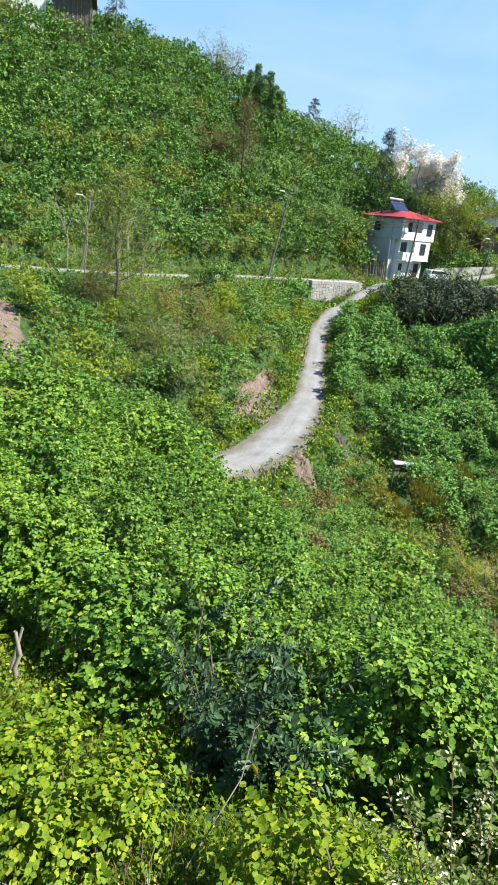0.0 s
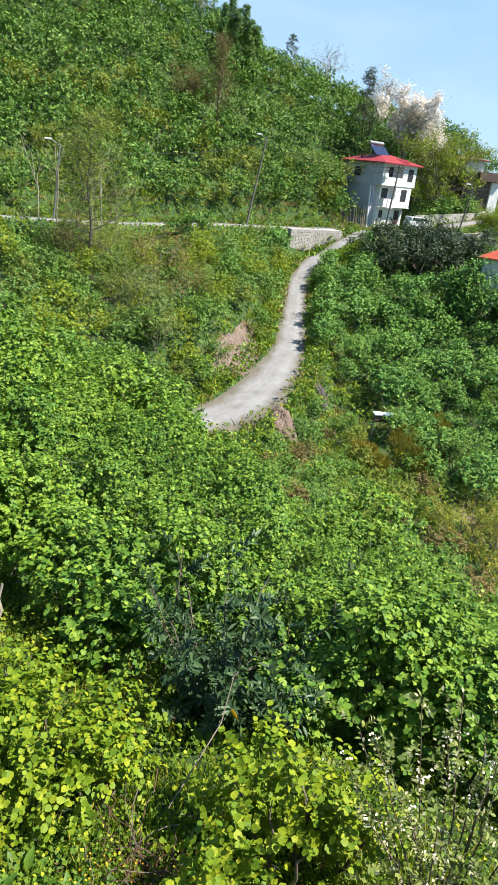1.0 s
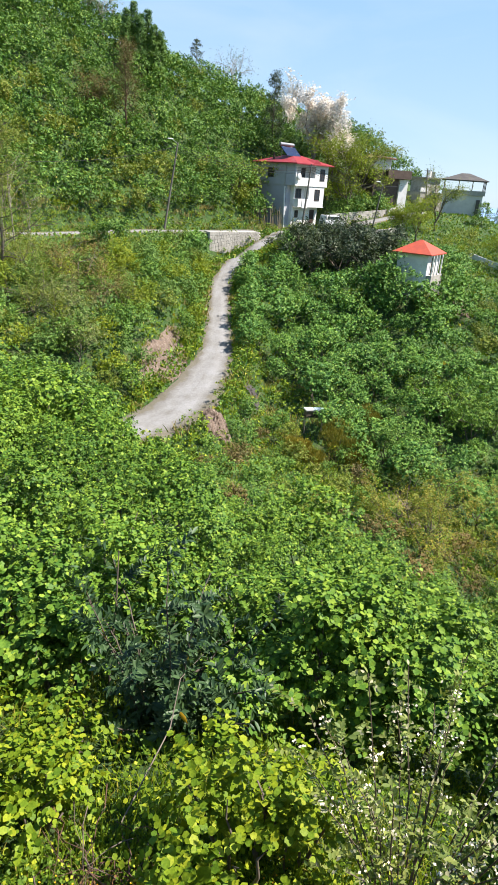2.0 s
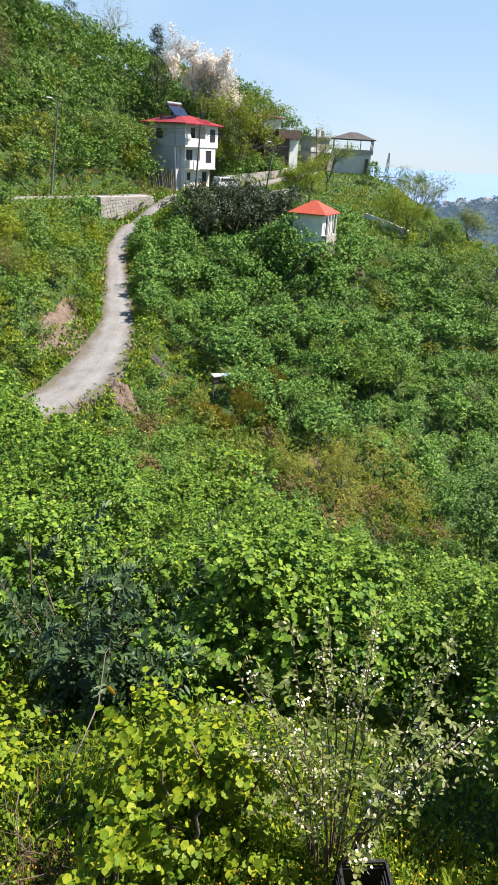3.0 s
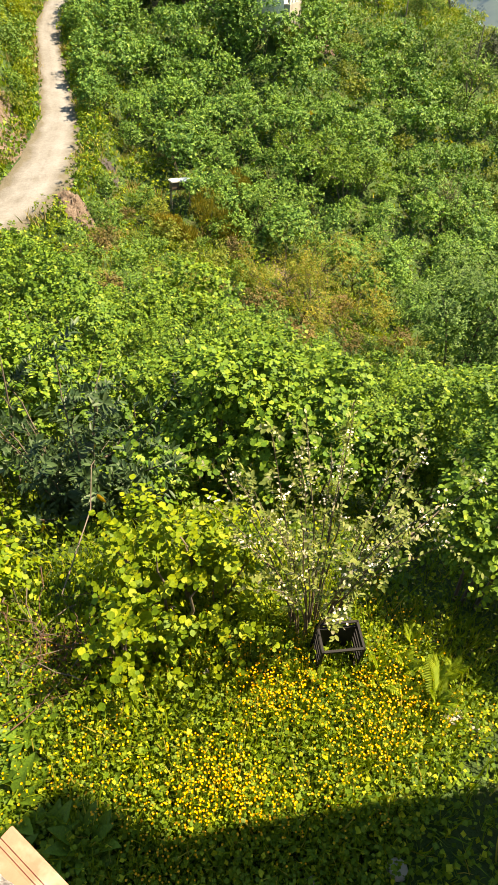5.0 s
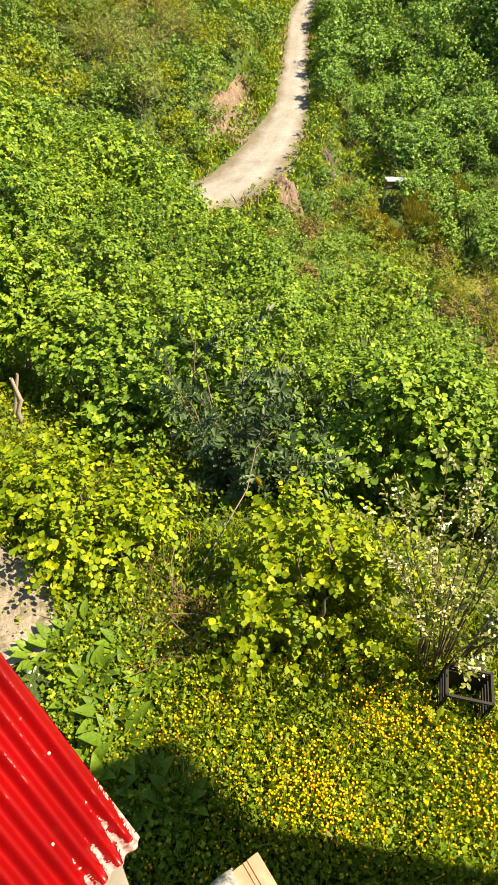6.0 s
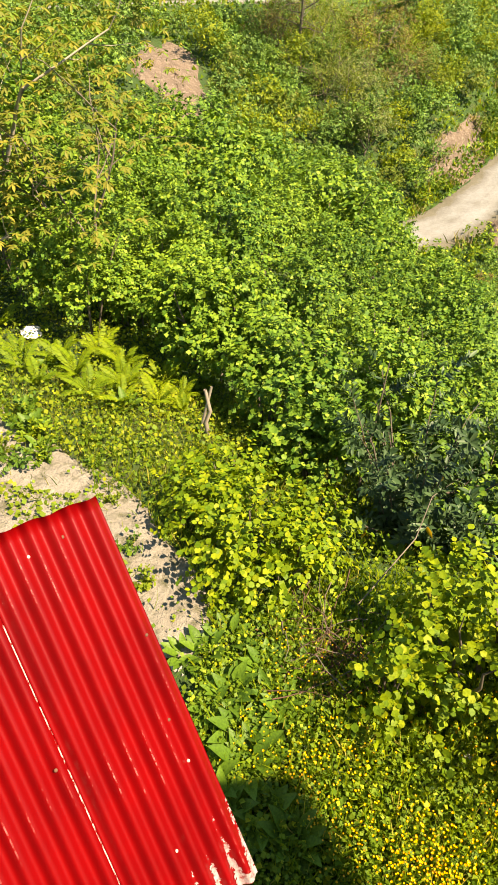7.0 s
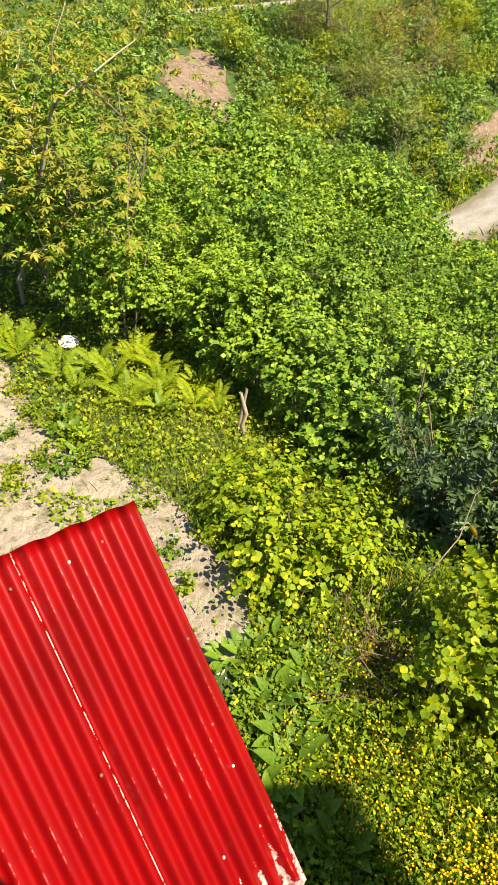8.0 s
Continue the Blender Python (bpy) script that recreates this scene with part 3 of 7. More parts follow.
def hazel_thing(name, seed, radius, high, n, per, size, shape, mat, label, group, length=.36, lumps=22, stems=7, single=False, low=.14, spread=.29, core=(.5, .15)):
    ob = thing(name, label, "bush", group)
    rng = np.random.default_rng(seed + 50)
    for k in range(stems if single else 0):
        under("stem", mesh_of("hazel_stem", *stems_of(rng, 1, radius, high, .022), TWIG, True), ob, "slim grey stem")
    if not single:
        under("branching", mesh_of("hazel_stems", *stems_of(rng, max(3, stems - 2), radius, high, .03, 3), TWIG, True), ob, "slim grey stems")
    under("crown", mesh_of("hazel_crown", *hazel_form(seed, radius, high, n, per, size, shape, length, lumps, .8, low, core, spread), mat), ob, "fresh green rounded leaves")
    return ob


def planted(rng, models, spots, low=.85, high=1.2, lift=-.12):
    """Sets the models out, copying each as often as needed."""
    used = set()
    for x, y in spots:
        k = int(rng.integers(len(models)))
        m = at_ground(x, y, rng.uniform(0, 6.28), rng.uniform(low, high), lift)
        if k in used:
            copy_thing(models[k], m)
        else:
            models[k].matrix_basis = m
            used.add(k)


rng = np.random.default_rng(21)


def near_grove(x, y):
    d, a = math.hypot(x, y), az_of(x, y)
    outer = 16 + min(6, max(0, a - 5) * .6) if a > 3 else 17 + min(14, (3 - a) * 1.3)
    inner = 6.9 if a < 25 else 5.8
    if a < -12:
        inner = (7.3 if a > -20 else 8.6) + (-12 - a) * .055
    if -32 < a < -26:
        outer = 0
    if -50 < a < -37 and d < 10.6:
        return False
    return -53 < a < 55 and inner < d < outer and not (-.9 < x < 2.0 and 5.2 < y < 6.9)


spots = scatter(rng, near_grove, -26, 18, 2, 30, 1.85)
close = [s for s in spots if math.hypot(*s) < 11.5]
mid = [s for s in spots if 11.5 <= math.hypot(*s) < 19]
back = [s for s in spots if math.hypot(*s) >= 19]
LABEL = "leafy green hazel bush with many stems on the slope"
models = [hazel_thing("hazel_bush", 100 + k, 1.35, 2.7, 790, 8, .08, KITE, HAZEL, LABEL, "hazel bushes on the near slope", .25, 30, spread=.2, core=(.5, .08)) for k in range(4)]
planted(rng, models, close, .78, 1.12)
models = [hazel_thing("hazel_bush", 110 + k, 1.55, 3.0, 540, 8, .1, KITE, HAZEL, LABEL, "hazel bushes on the near slope", .27, 28, spread=.21, core=(.5, .09)) for k in range(4)]
planted(rng, models, mid, .72, 1.1)
models = [hazel_thing("hazel_bush", 116 + k, 1.6, 3.1, 330, 8, .125, KITE, HAZEL, LABEL, "hazel bushes on the near slope", .32, 24, 5, spread=.22, core=(.5, .1)) for k in range(4)]
planted(rng, models, back, .8, 1.15)


def far_grove(x, y):
    d, a = math.hypot(x, y), az_of(x, y)
    line = 44 + .0 * a if a > 18 else 52
    if not (4 < a < 53 and line < d < 96 and off_tracks(x, y, 4, 3.4 if d < 76 else 5.2)):
        return False
    if 26.4 < x < 33.0 and 64.2 < y < 71.5 or 12.6 < a < 21.5 and 73.5 < d < 92:
        return False
    if a < 15.5 and d < 55 or (a < 20 and d < 48) or d > 88 and a < 24:
        return False
    if a < 27 and d > 84 or a > 27 and d > 76:
        return False
    return True


spots = scatter(rng, far_grove, 2, 80, 20, 96, 2.25)
close = [s for s in spots if math.hypot(*s) < 62 and az_of(*s) < 48][:230]
taken = set(close)
rest = [s for s in spots if s not in taken]
models = [hazel_thing("hazel_bush", 130 + k, 1.5, 2.9, 230, 7, .18, TRIO, HAZEL_FAR, "dense green hazel bush on the opposite slope", "hazel bushes on the opposite slope", .42, 22, 4, spread=.24, core=(.6, .14)) for k in range(4)]
planted(rng, models, close, .75, 1.2)
forms = [hazel_form(140 + k, 1.75, 3.1, 165, 6, .225, TRIO, .42, 16, .6, .2, (.6, .17), .25) for k in range(5)]
odd = [s for s in rest if rng.uniform() < (.3 if math.hypot(*s) < 58 else .08)]
taken = set(odd)
tagged(new("hazel_grove", mesh_of("hazel_grove", *massed(rng, forms, [s for s in rest if s not in taken], .75, 1.2), HAZEL_FAR)), "rows of green hazel bushes covering the far slope", "bushes", kind="stuff")
tagged(new("slope_thicket", mesh_of("slope_thicket", *massed(rng, forms, odd, .6, 1.1), OLIVE)), "olive-green bushes among the hazels on the far slope", "bushes", kind="stuff")


def hill_wood(x, y):
    d, a = math.hypot(x, y), az_of(x, y)
    if not (-27 < a < 24 and 56 < d < 142 + max(0, a) * 1.2):
        return False
    dist, lev = track_near(np.array([[x, y]]), UPPER_LINE)
    if dist[0] < 3.6:
        return False
    k = UPPER_LINE[((UPPER_LINE[:, :2] - (x, y)) ** 2).sum(1).argmin()]
    if math.hypot(k[0], k[1]) > d:
        return False
    if 17 < x < 36 and 92 < y < 116 or 30 < x < 66 and 92 < y < 140 or -43.5 < x < -27 and 111.2 < y < 121:
        return False
    return True


spots = scatter(rng, hill_wood, -75, 62, 50, 166, 2.45)
forms = [hazel_form(160 + k, 2.35, 4.1, 125, 6, .285, TRIO, .48, 15, .55, .12, (.6, .15), .26) for k in range(6)]
sel = rng.uniform(size=len(spots))
spots = np.array(spots)
sel = np.where((track_near(spots, UPPER_LINE)[0] < 14) & (rng.uniform(size=len(spots)) < .3), .95, sel)
tagged(new("hillside_hazels", mesh_of("hillside_hazels", *massed(rng, forms, spots[sel < .9], .75, 1.25), WOODS)), "dense green bushes covering the hill above the lane", "bushes", kind="stuff")
tagged(new("hillside_scrub", mesh_of("hillside_scrub", *massed(rng, forms, spots[sel >= .9], .6, 1.2), OLIVE)), "olive and yellowish scrub among the hill bushes", "scrub", kind="stuff")


def hollow(x, y):
    d, a = math.hypot(x, y), az_of(x, y)
    if not (-46 < a < 5.2 and 21 < d < 88) or a > -13 and d < 43 or not off_tracks(x, y, 8.0, 2.3):
        return False
    k = UPPER_LINE[((UPPER_LINE[:, :2] - (x, y)) ** 2).sum(1).argmin()]
    if math.hypot(k[0], k[1]) < d or near_grove(x, y):
        return False
    for px, py, rx in ((-14.3, 27.0, 3.0), (-13.4, 22.5, 2.6), (-14.6, 34.5, 2.8), (-16.4, 41, 3.0), (-18.0, 44, 2.6), (2.0, 52.4, 2.3)):
        if (x - px) ** 2 + ((y - py) * .6) ** 2 < rx * rx:
            return False
    return True


spots = np.array(scatter(rng, hollow, -60, 8, 20, 88, 1.5))
forms = [hazel_form(180 + k, 1.3, 2.7, 150, 6, .165, TRIO, .38, 13, .5, .06, (.6, .16), .27) for k in range(5)]
sel = rng.uniform(size=len(spots))
near_track = track_near(spots, LOWER_LINE)[0] < 10
sel = np.where(near_track & (rng.uniform(size=len(spots)) < .16), .75, sel)
for name, mat, lo, hi, label in (("thicket", WOODS, 0, .34, "tangled green shrubs in the hollow below the lane"), ("dark_thicket", GULLY_GREEN, .34, .70, "darker green shrubs in the hollow below the lane"), ("spring_scrub", YELLOW_GREEN, .70, .82, "yellow-green spring scrub in the hollow"),
                                 ("olive_scrub", OLIVE, .82, 1.01, "olive-green scrub in the hollow below the lane")):
    tagged(new(name, mesh_of(name, *massed(rng, forms, spots[(sel >= lo) & (sel < hi)], .7, 1.2), mat)), label, "scrub", kind="stuff")


def bank_weeds(x, y):
    d, a = math.hypot(x, y), az_of(x, y)
    if not off_tracks(x, y, 1.75, 1.42):
        return False
    near_lower = track_near(np.array([[x, y]]), LOWER_LINE)[0][0] < 4.2 and a < 14
    verge = track_near(np.array([[x, y]]), UPPER_LINE)[0][0] < 5.5 and -45 < a < 24 and (math.hypot(*UPPER_LINE[((UPPER_LINE[:, :2] - (x, y)) ** 2).sum(1).argmin()][:2]) < d or track_near(np.array([[x, y]]), UPPER_LINE)[0][0] > 3.8)
    spur = 3 < a < 40 and 36 < d < 58 and not far_grove(x, y)
    if (x - 5.2) ** 2 + (y - 43.3) ** 2 < 3 or (x - 9.4) ** 2 + (y - 49.6) ** 2 < 1.6 or (x - 13.5) ** 2 + ((y - 45.4) * .6) ** 2 < 2.4 or (x - 2.2) ** 2 + ((y - 52.2) * .5) ** 2 < 1.5:
        return False
    return (near_lower or verge or spur) and not (7 < x < 16.5 and 81.5 < y < 88 and y < 85.0 + (x - 8) * .55)


def tuft_form(seed, n, high, spread, shape=BLADE, wide=1.0):
    rng = np.random.default_rng(seed)
    p = np.c_[rng.normal(0, spread, (n, 2)), np.zeros(n)]
    way = np.c_[rng.normal(0, .38, (n, 2)), np.ones(n)]
    v, f = shape
    return leaves(p, way, rng.normal(size=(n, 3)), high * rng.uniform(.5, 1.2, n), (v * np.array([wide, 1, 1]), f))


spots = np.array(scatter(rng, bank_weeds, -60, 50, 8, 130, .72, 220000))
sel = rng.uniform(size=len(spots))
weed = [hazel_form(200 + k, .6, .75, 18, 5, .16, TRIO, .25, 7, .5, .1) for k in range(4)]
tuft = [tuft_form(210 + k, 44, .5, .26, BLADE, 1.7) for k in range(4)]
tagged(new("verge_weeds", mesh_of("verge_weeds", *massed(rng, weed, spots[sel < .55], .7, 1.4, 0), HERB)), "low green weeds on the banks of the track", "weeds", kind="stuff")
tagged(new("verge_grass", mesh_of("verge_grass", *massed(rng, tuft, spots[(sel >= .55) & (sel < .75)], .7, 1.3, 0), GRASS)), "rough grass on the banks of the track", "grass", kind="stuff")
tagged(new("dry_verge_grass", mesh_of("dry_verge_grass", *massed(rng, tuft, spots[sel >= .75], .8, 1.5, 0), DRY_GRASS)), "dry straw-coloured grass along the lane", "grass", kind="stuff")


edge = LOWER_LINE[(np.hypot(LOWER_LINE[:, 0], LOWER_LINE[:, 1]) > 53) & (np.hypot(LOWER_LINE[:, 0], LOWER_LINE[:, 1]) < 79)][::3]
models = [hazel_thing("hazel_bush", 155 + k, 1.25, 2.9, 150, 7, .21, TRIO, HAZEL_FAR, "dense green hazel bush leaning over the track", "hazel bushes on the opposite slope", .5, 14, 6) for k in range(3)]
planted(rng, models, [(x + 2.75 + rng.normal(0, .25), y + rng.normal(0, .3)) for x, y, _ in edge if rng.uniform() < .85], .75, 1.2)


EARTHS = ((-14.4, 27.2, 2.2, 6.4, .3), (-16.4, 41.6, 2.4, 7.2, .5), (1.9, 52.6, 1.7, 4.4, -.4))


def wild(n):
    """Random plan points on the slopes, off the tracks, the wall and the bare earth."""
    a, d = np.radians(rng.uniform(-46, 60, n)), 13 + 117 * rng.uniform(0, 1, n) ** .8
    q = np.stack([d * np.sin(a), d * np.cos(a)], 1)
    q = q[(d > 24) | (a < .17)]
    keep = np.ones(len(q), bool)
    for s in range(0, len(q), 4000):
        w = q[s:s + 4000]
        k = (track_near(w, UPPER_LINE)[0] > 1.75) & (track_near(w, LOWER_LINE)[0] > 1.6) & ~((w[:, 0] > 7) & (w[:, 0] < 16.5) & (w[:, 1] > 81.5) & (w[:, 1] < 88.5))
        for u, v, rx, ry, turn in EARTHS:
            du, dv, c, n_ = w[:, 0] - u, w[:, 1] - v, math.cos(turn), math.sin(turn)
            k &= (((du * c + dv * n_) / rx) ** 2 + ((dv * c - du * n_) / ry) ** 2 > .8) | (rng.uniform(size=len(w)) < .12)
        keep[s:s + 4000] = k
    return q[keep]


pts = wild(110000)
k = rng.integers(0, len(LOWER_LINE) - 1, 9000)
d = unit(np.gradient(LOWER_LINE[:, :2], axis=0))[k]
off = (LOWER_HALF[k] + rng.uniform(-.12, 1.6, 9000)) * rng.choice((-1, 1), 9000)
pts = np.vstack([pts, LOWER_LINE[k, :2] + np.stack([d[:, 1], -d[:, 0]], 1) * off[:, None] + rng.uniform(-.35, .35, (9000, 2))])
n = len(pts)
far = np.minimum(1, np.hypot(pts[:, 0], pts[:, 1]) / 60)
pick = rng.uniform(size=n)
for name, mat, lo, hi, label in (("slope_weeds", WOODS, 0, .6, "rank green undergrowth between the bushes"), ("slope_grass", GRASS, .6, .85, "fresh grass between the bushes"), ("slope_scrub", OLIVE, .85, 1.01, "olive-green weeds between the bushes")):
    k = (pick >= lo) & (pick < hi)
    m = int(k.sum())
    tagged(new(name, mesh_of(name, *leaves(np.c_[pts[k], levels(pts[k]) - .03 + .15 * rng.uniform(0, 1, m)], np.c_[rng.normal(0, .7, (m, 2)), np.ones(m)], rng.normal(size=(m, 3)), rng.uniform(.2, .5, m) * far[k], TRIO), mat)), label, "weeds", kind="stuff")


def gully_side(x, y):
    d, a = math.hypot(x, y), az_of(x, y)
    if (x - 13.4) ** 2 + ((y - 45.0) * .6) ** 2 < 4.5 or (x - 19) ** 2 + (y - 37.5) ** 2 < 5 or (x - 5.2) ** 2 + (y - 43.3) ** 2 < 3:
        return False
    return 6 < a < 53 and 24 < d < 47 and not far_grove(x, y) and not near_grove(x, y) and off_tracks(x, y, 3, 3)


spots = np.array(scatter(rng, gully_side, 2, 42, 8, 48, 1.9))
sel = rng.uniform(size=len(spots))
for name, mat, lo, hi, label in (("gully_scrub", WOODS, 0, .45, "green scrub in the gully"), ("gully_olive_scrub", OLIVE, .45, .8, "olive-green scrub in the gully"), ("gully_dry_scrub", BROWN_SCRUB, .8, 1.01, "brownish dry scrub in the gully")):
    tagged(new(name, mesh_of(name, *massed(rng, forms, spots[(sel >= lo) & (sel < hi)], .45, .85), mat)), label, "scrub", kind="stuff")
planted(rng, [hazel_thing("hazel_bush", 150 + k, 1.4, 3.0, 150, 7, .21, TRIO, HAZEL_FAR, "dense green hazel bush at the foot of the small house", "hazel bushes on the opposite slope", .5, 18, 5) for k in range(2)],
        ((26.0, 65.3), (27.2, 63.9), (28.6, 63.2), (30.6, 62.6), (32.8, 63.2), (25.4, 67.2), (26.4, 66.8), (34.2, 65.0)), 1.08, 1.22, .1)


# ---- trees ----
def grow(rng, base, way, length, radius, depth, out, tips, fork=3, wander=.22, lift=.15, sides=5):
    n = 5
    line, d = [np.array(base, float)], np.array(way, float)
    for _ in range(n - 1):
        d = unit(d + rng.normal(0, wander * .5, 3) + np.array([0, 0, lift * .3]))
        line.append(line[-1] + d * length / (n - 1))
    line = np.array(line)
    out.append(tube(line, np.linspace(radius, radius * (.55 if depth else .25), n), sides if depth else 3))
    if depth == 0:
        tips.append((line[-1], d))
        tips.append((line[2], d))
        return
    for k in range(fork):
        s = rng.uniform(.35, 1) if k else 1.0
        i = min(n - 1, int(s * (n - 1)))
        side = unit(np.cross(d, rng.normal(size=3)))
        grow(rng, line[i], unit(d * rng.uniform(.5, .9) + side * rng.uniform(.5, .9)), length * rng.uniform(.5, .75), radius * .5, depth - 1, out, tips, fork, wander, lift, sides)


def tree(name, label, x, y, high, seed, leaf=None, leaf_size=.2, per=7, bark=BARK, depth=3, fork=3, trunk=.35, spread=.7, category="tree", girth=.019, lean=0.0, base_lift=0.0, length=.6, shape=TRIO, wide=1.0, group="", limbs=False, fans=False):
    """A tree: tapered trunk, forking limbs, and leafy shoots on the limb ends."""
    rng = np.random.default_rng(seed)
    out, tips = [], []
    stem = high * trunk
    line = np.linspace((0, 0, -.3), (rng.normal(0, .04) * high, rng.normal(0, .04) * high, stem), 5) + np.r_[[[0, 0, 0]], rng.normal(0, .015 * high, (4, 3))]
    r = high * girth
    out.append(tube(line, np.linspace(r, r * .8, 5), 7))
    unitlen = (high - stem) / 1.9
    for k in range(fork + 1):
        a = k * 2 * math.pi / (fork + 1) + rng.uniform(0, 1)
        w = unit(np.array([math.cos(a) * spread * wide, math.sin(a) * spread * wide, 1.0 if k else 1.0]))
        grow(rng, line[-1 if k % 2 == 0 else -2], w, unitlen, r * .62, depth - 1, out, tips, fork, .25, .2)
    v, f = joined(out)
    top = max(v[:, 2].max(), .1)
    k = high / top
    ob = thing(name, label, category, group, at_ground(x, y, 0, 1, base_lift, lean))
    tv, tf = out[0]
    under("trunk", mesh_of("trunk", tv * k, tf, bark, True), ob)
    for bv, bf in out[1:] if limbs else [joined(out[1:])]:
        under("branch" if limbs else "branching", mesh_of("branch", bv * k, bf, bark, True), ob)
    if leaf:
        p = np.array([t[0] for t in tips]) * k
        d = np.array([t[1] for t in tips])
        m = max(1, int(per))
        p = np.repeat(p, m, 0) + rng.normal(0, min(.06 * high, .42), (len(p) * m, 3))
        d = unit(np.repeat(d, m, 0) + rng.normal(0, .7, (len(d) * m, 3)))
        if fans:
            q = np.repeat(p, 8, 0)
            turn = np.tile(np.arange(8) * math.pi / 4, len(p)) + np.repeat(rng.uniform(0, 6, len(p)), 8)
            hang = np.stack([np.cos(turn), np.sin(turn), rng.uniform(-.9, .15, len(q))], 1)
            under("crown", mesh_of("crown", *leaves(q, hang, np.tile((0, 0, 1.0), (len(q), 1)) + hang * .3, leaf_size * rng.uniform(.7, 1.2, len(q)), shape), leaf), ob, "fans of hanging bronze leaves")
        else:
            under("crown", mesh_of("crown", *shoots(rng, p, d, length, 7, leaf_size, shape), leaf), ob)
    return ob


def conifer(name, label, x, y, high, wide, seed, mat, tiers=16, lift=0.0, dense=1.0):
    rng = np.random.default_rng(seed)
    ob = thing(name, label, "tree", "", at_ground(x, y, 0, 1, lift))
    under("trunk", mesh_of("trunk", *tube(np.linspace((0, 0, -.3), (0, 0, high), 6), np.linspace(high * .016, .02, 6), 6), BARK, True), ob)
    pts, ways = [], []
    for k in range(tiers):
        s = k / tiers
        z, r = high * (.12 + .86 * s), wide * (1 - s) ** .8 * rng.uniform(.75, 1.15)
        for b in range(int(7 * dense)):
            a = rng.uniform(0, 6.28)
            for q in np.linspace(.25, 1, 5):
                pts.append((r * q * math.cos(a), r * q * math.sin(a), z + r * q * .15 * rng.uniform(-1, 2)))
                ways.append((math.cos(a), math.sin(a), .5))
    under("crown", mesh_of("crown", *shoots(rng, np.array(pts), unit(np.array(ways) + rng.normal(0, .35, (len(ways), 3))), .5, 5, .3, LANCE), mat), ob)
    return ob


def spire(name, label, x, y, high, wide, seed, leaf, leaf_size, bark, limbs=34, rising=.35, thick=2):
    """A tree with one straight stem to the top and many thin side limbs, thinly leaved."""
    rng = np.random.default_rng(seed)
    ob = thing(name, label, "tree", "", at_ground(x, y))
    line = np.linspace((0, 0, -.3), (0, 0, high), 9) + np.r_[[[0, 0, 0]], rng.normal(0, .006 * high, (8, 3)) * (1, 1, 0)]
    under("trunk", mesh_of("trunk", *tube(line, np.linspace(high * .012, .015, 9), 7), bark, True), ob)
    out, tips = [], []
    for k in range(limbs):
        s = .26 + .72 * (k + rng.uniform(0, 1)) / limbs
        a = k * 2.4 + rng.normal(0, .4)
        reach = wide * (1.05 - s) ** .6 * rng.uniform(.6, 1.1)
        base = np.array([np.interp(s, np.linspace(0, 1, 9), line[:, c]) for c in range(3)])
        grow(rng, base, unit(np.array([math.cos(a), math.sin(a), rising + rng.normal(0, .15)])), reach, high * .0032, 2, out, tips, 3, .3, .1, 4)
    under("branching", mesh_of("branch", *joined(out), bark, True), ob)
    p, d = np.array([t[0] for t in tips]), np.array([t[1] for t in tips])
    under("crown", mesh_of("crown", *shoots(rng, np.repeat(p, thick, 0) + rng.normal(0, .07 * thick, (thick * len(p), 3)), unit(np.repeat(d, thick, 0) + rng.normal(0, .5, (thick * len(p), 3))), .4, 4, leaf_size, TRIO), leaf), ob)
    return ob


spire("roadside_tree", "tall straight dark-stemmed tree just coming into sparse leaf", -10.4, 50.9, 12.0, 3.9, 301, OLIVE, .095, BARK, 40, .3, 5)
for k, (x, y, h) in enumerate(((-17.0, 60.5, 7.5), (-15.6, 61.5, 8.5), (-12.4, 60.8, 8.0), (-11.4, 62.5, 9.0), (-9.8, 61.0, 6.5))):
    tree("lane_sapling", "slim pale-stemmed sapling with few leaves beside the lane", x, y, h, 395 + k, GREY_LEAF, .12, 2, PALE_BARK, 3, fork=2, trunk=.5, spread=.25, girth=.008, group="saplings beside the lane")
for k, (x, y, h) in enumerate(((-5.9, 55.0, 4.8), (-8.2, 49.5, 4.6), (-6.4, 48.8, 4.2), (-3.6, 52.4, 4.6), (-9.6, 54.4, 5.2), (-4.8, 46.6, 3.6), (-12.6, 52.0, 4.4), (-1.6, 55.6, 4.0))):
    tree("grey_bush", "half-bare grey-twigged bush in the hollow", x, y, h, 399 + 11 * k, (BROWN_SCRUB, OLIVE, GREY_LEAF)[k % 3], .09, 4, TWIG, 4, trunk=.1, spread=.8, category="bush", group="half-bare bushes in the hollow")
for k, (x, y, h) in enumerate(((-2.9, 117.5, 8.6), (-1.8, 118.2, 10.0), (-.7, 117.6, 9.2), (.4, 118.4, 10.2), (1.4, 117.7, 9.0), (2.4, 118.2, 8.6))):
    conifer("cypress", "dark green narrow conifer on the hill", x, y, h, 1.15, 302 + 40 * k, GULLY_GREEN, 20, 0, 1.5)
spire("bare_tree", "leafless upright tree with reddish brown twigs on the hillside", -2.6, 99.9, 12.4, 2.6, 303, BROWN_SCRUB, .11, BROWN_TWIG, 44, .9, 4)
tree("bare_tree", "small leafless brown tree on the hillside", -7.2, 99.7, 6.5, 304, BROWN_SCRUB, .10, 3, BROWN_TWIG, 5, trunk=.2, spread=.5)
spire("pine", "slender open dark conifer on the skyline", 21.9, 120.0, 12.6, 2.2, 305, DARK_GREEN, .16, BARK, 40, .2, 3)
tree("blossom_tree", "tree covered in pale pinkish white blossom", 29.4, 117.2, 15.4, 306, BLOSSOM, .2, 36, BLOSSOM_TWIG, 4, trunk=.3, spread=.33, length=.55)
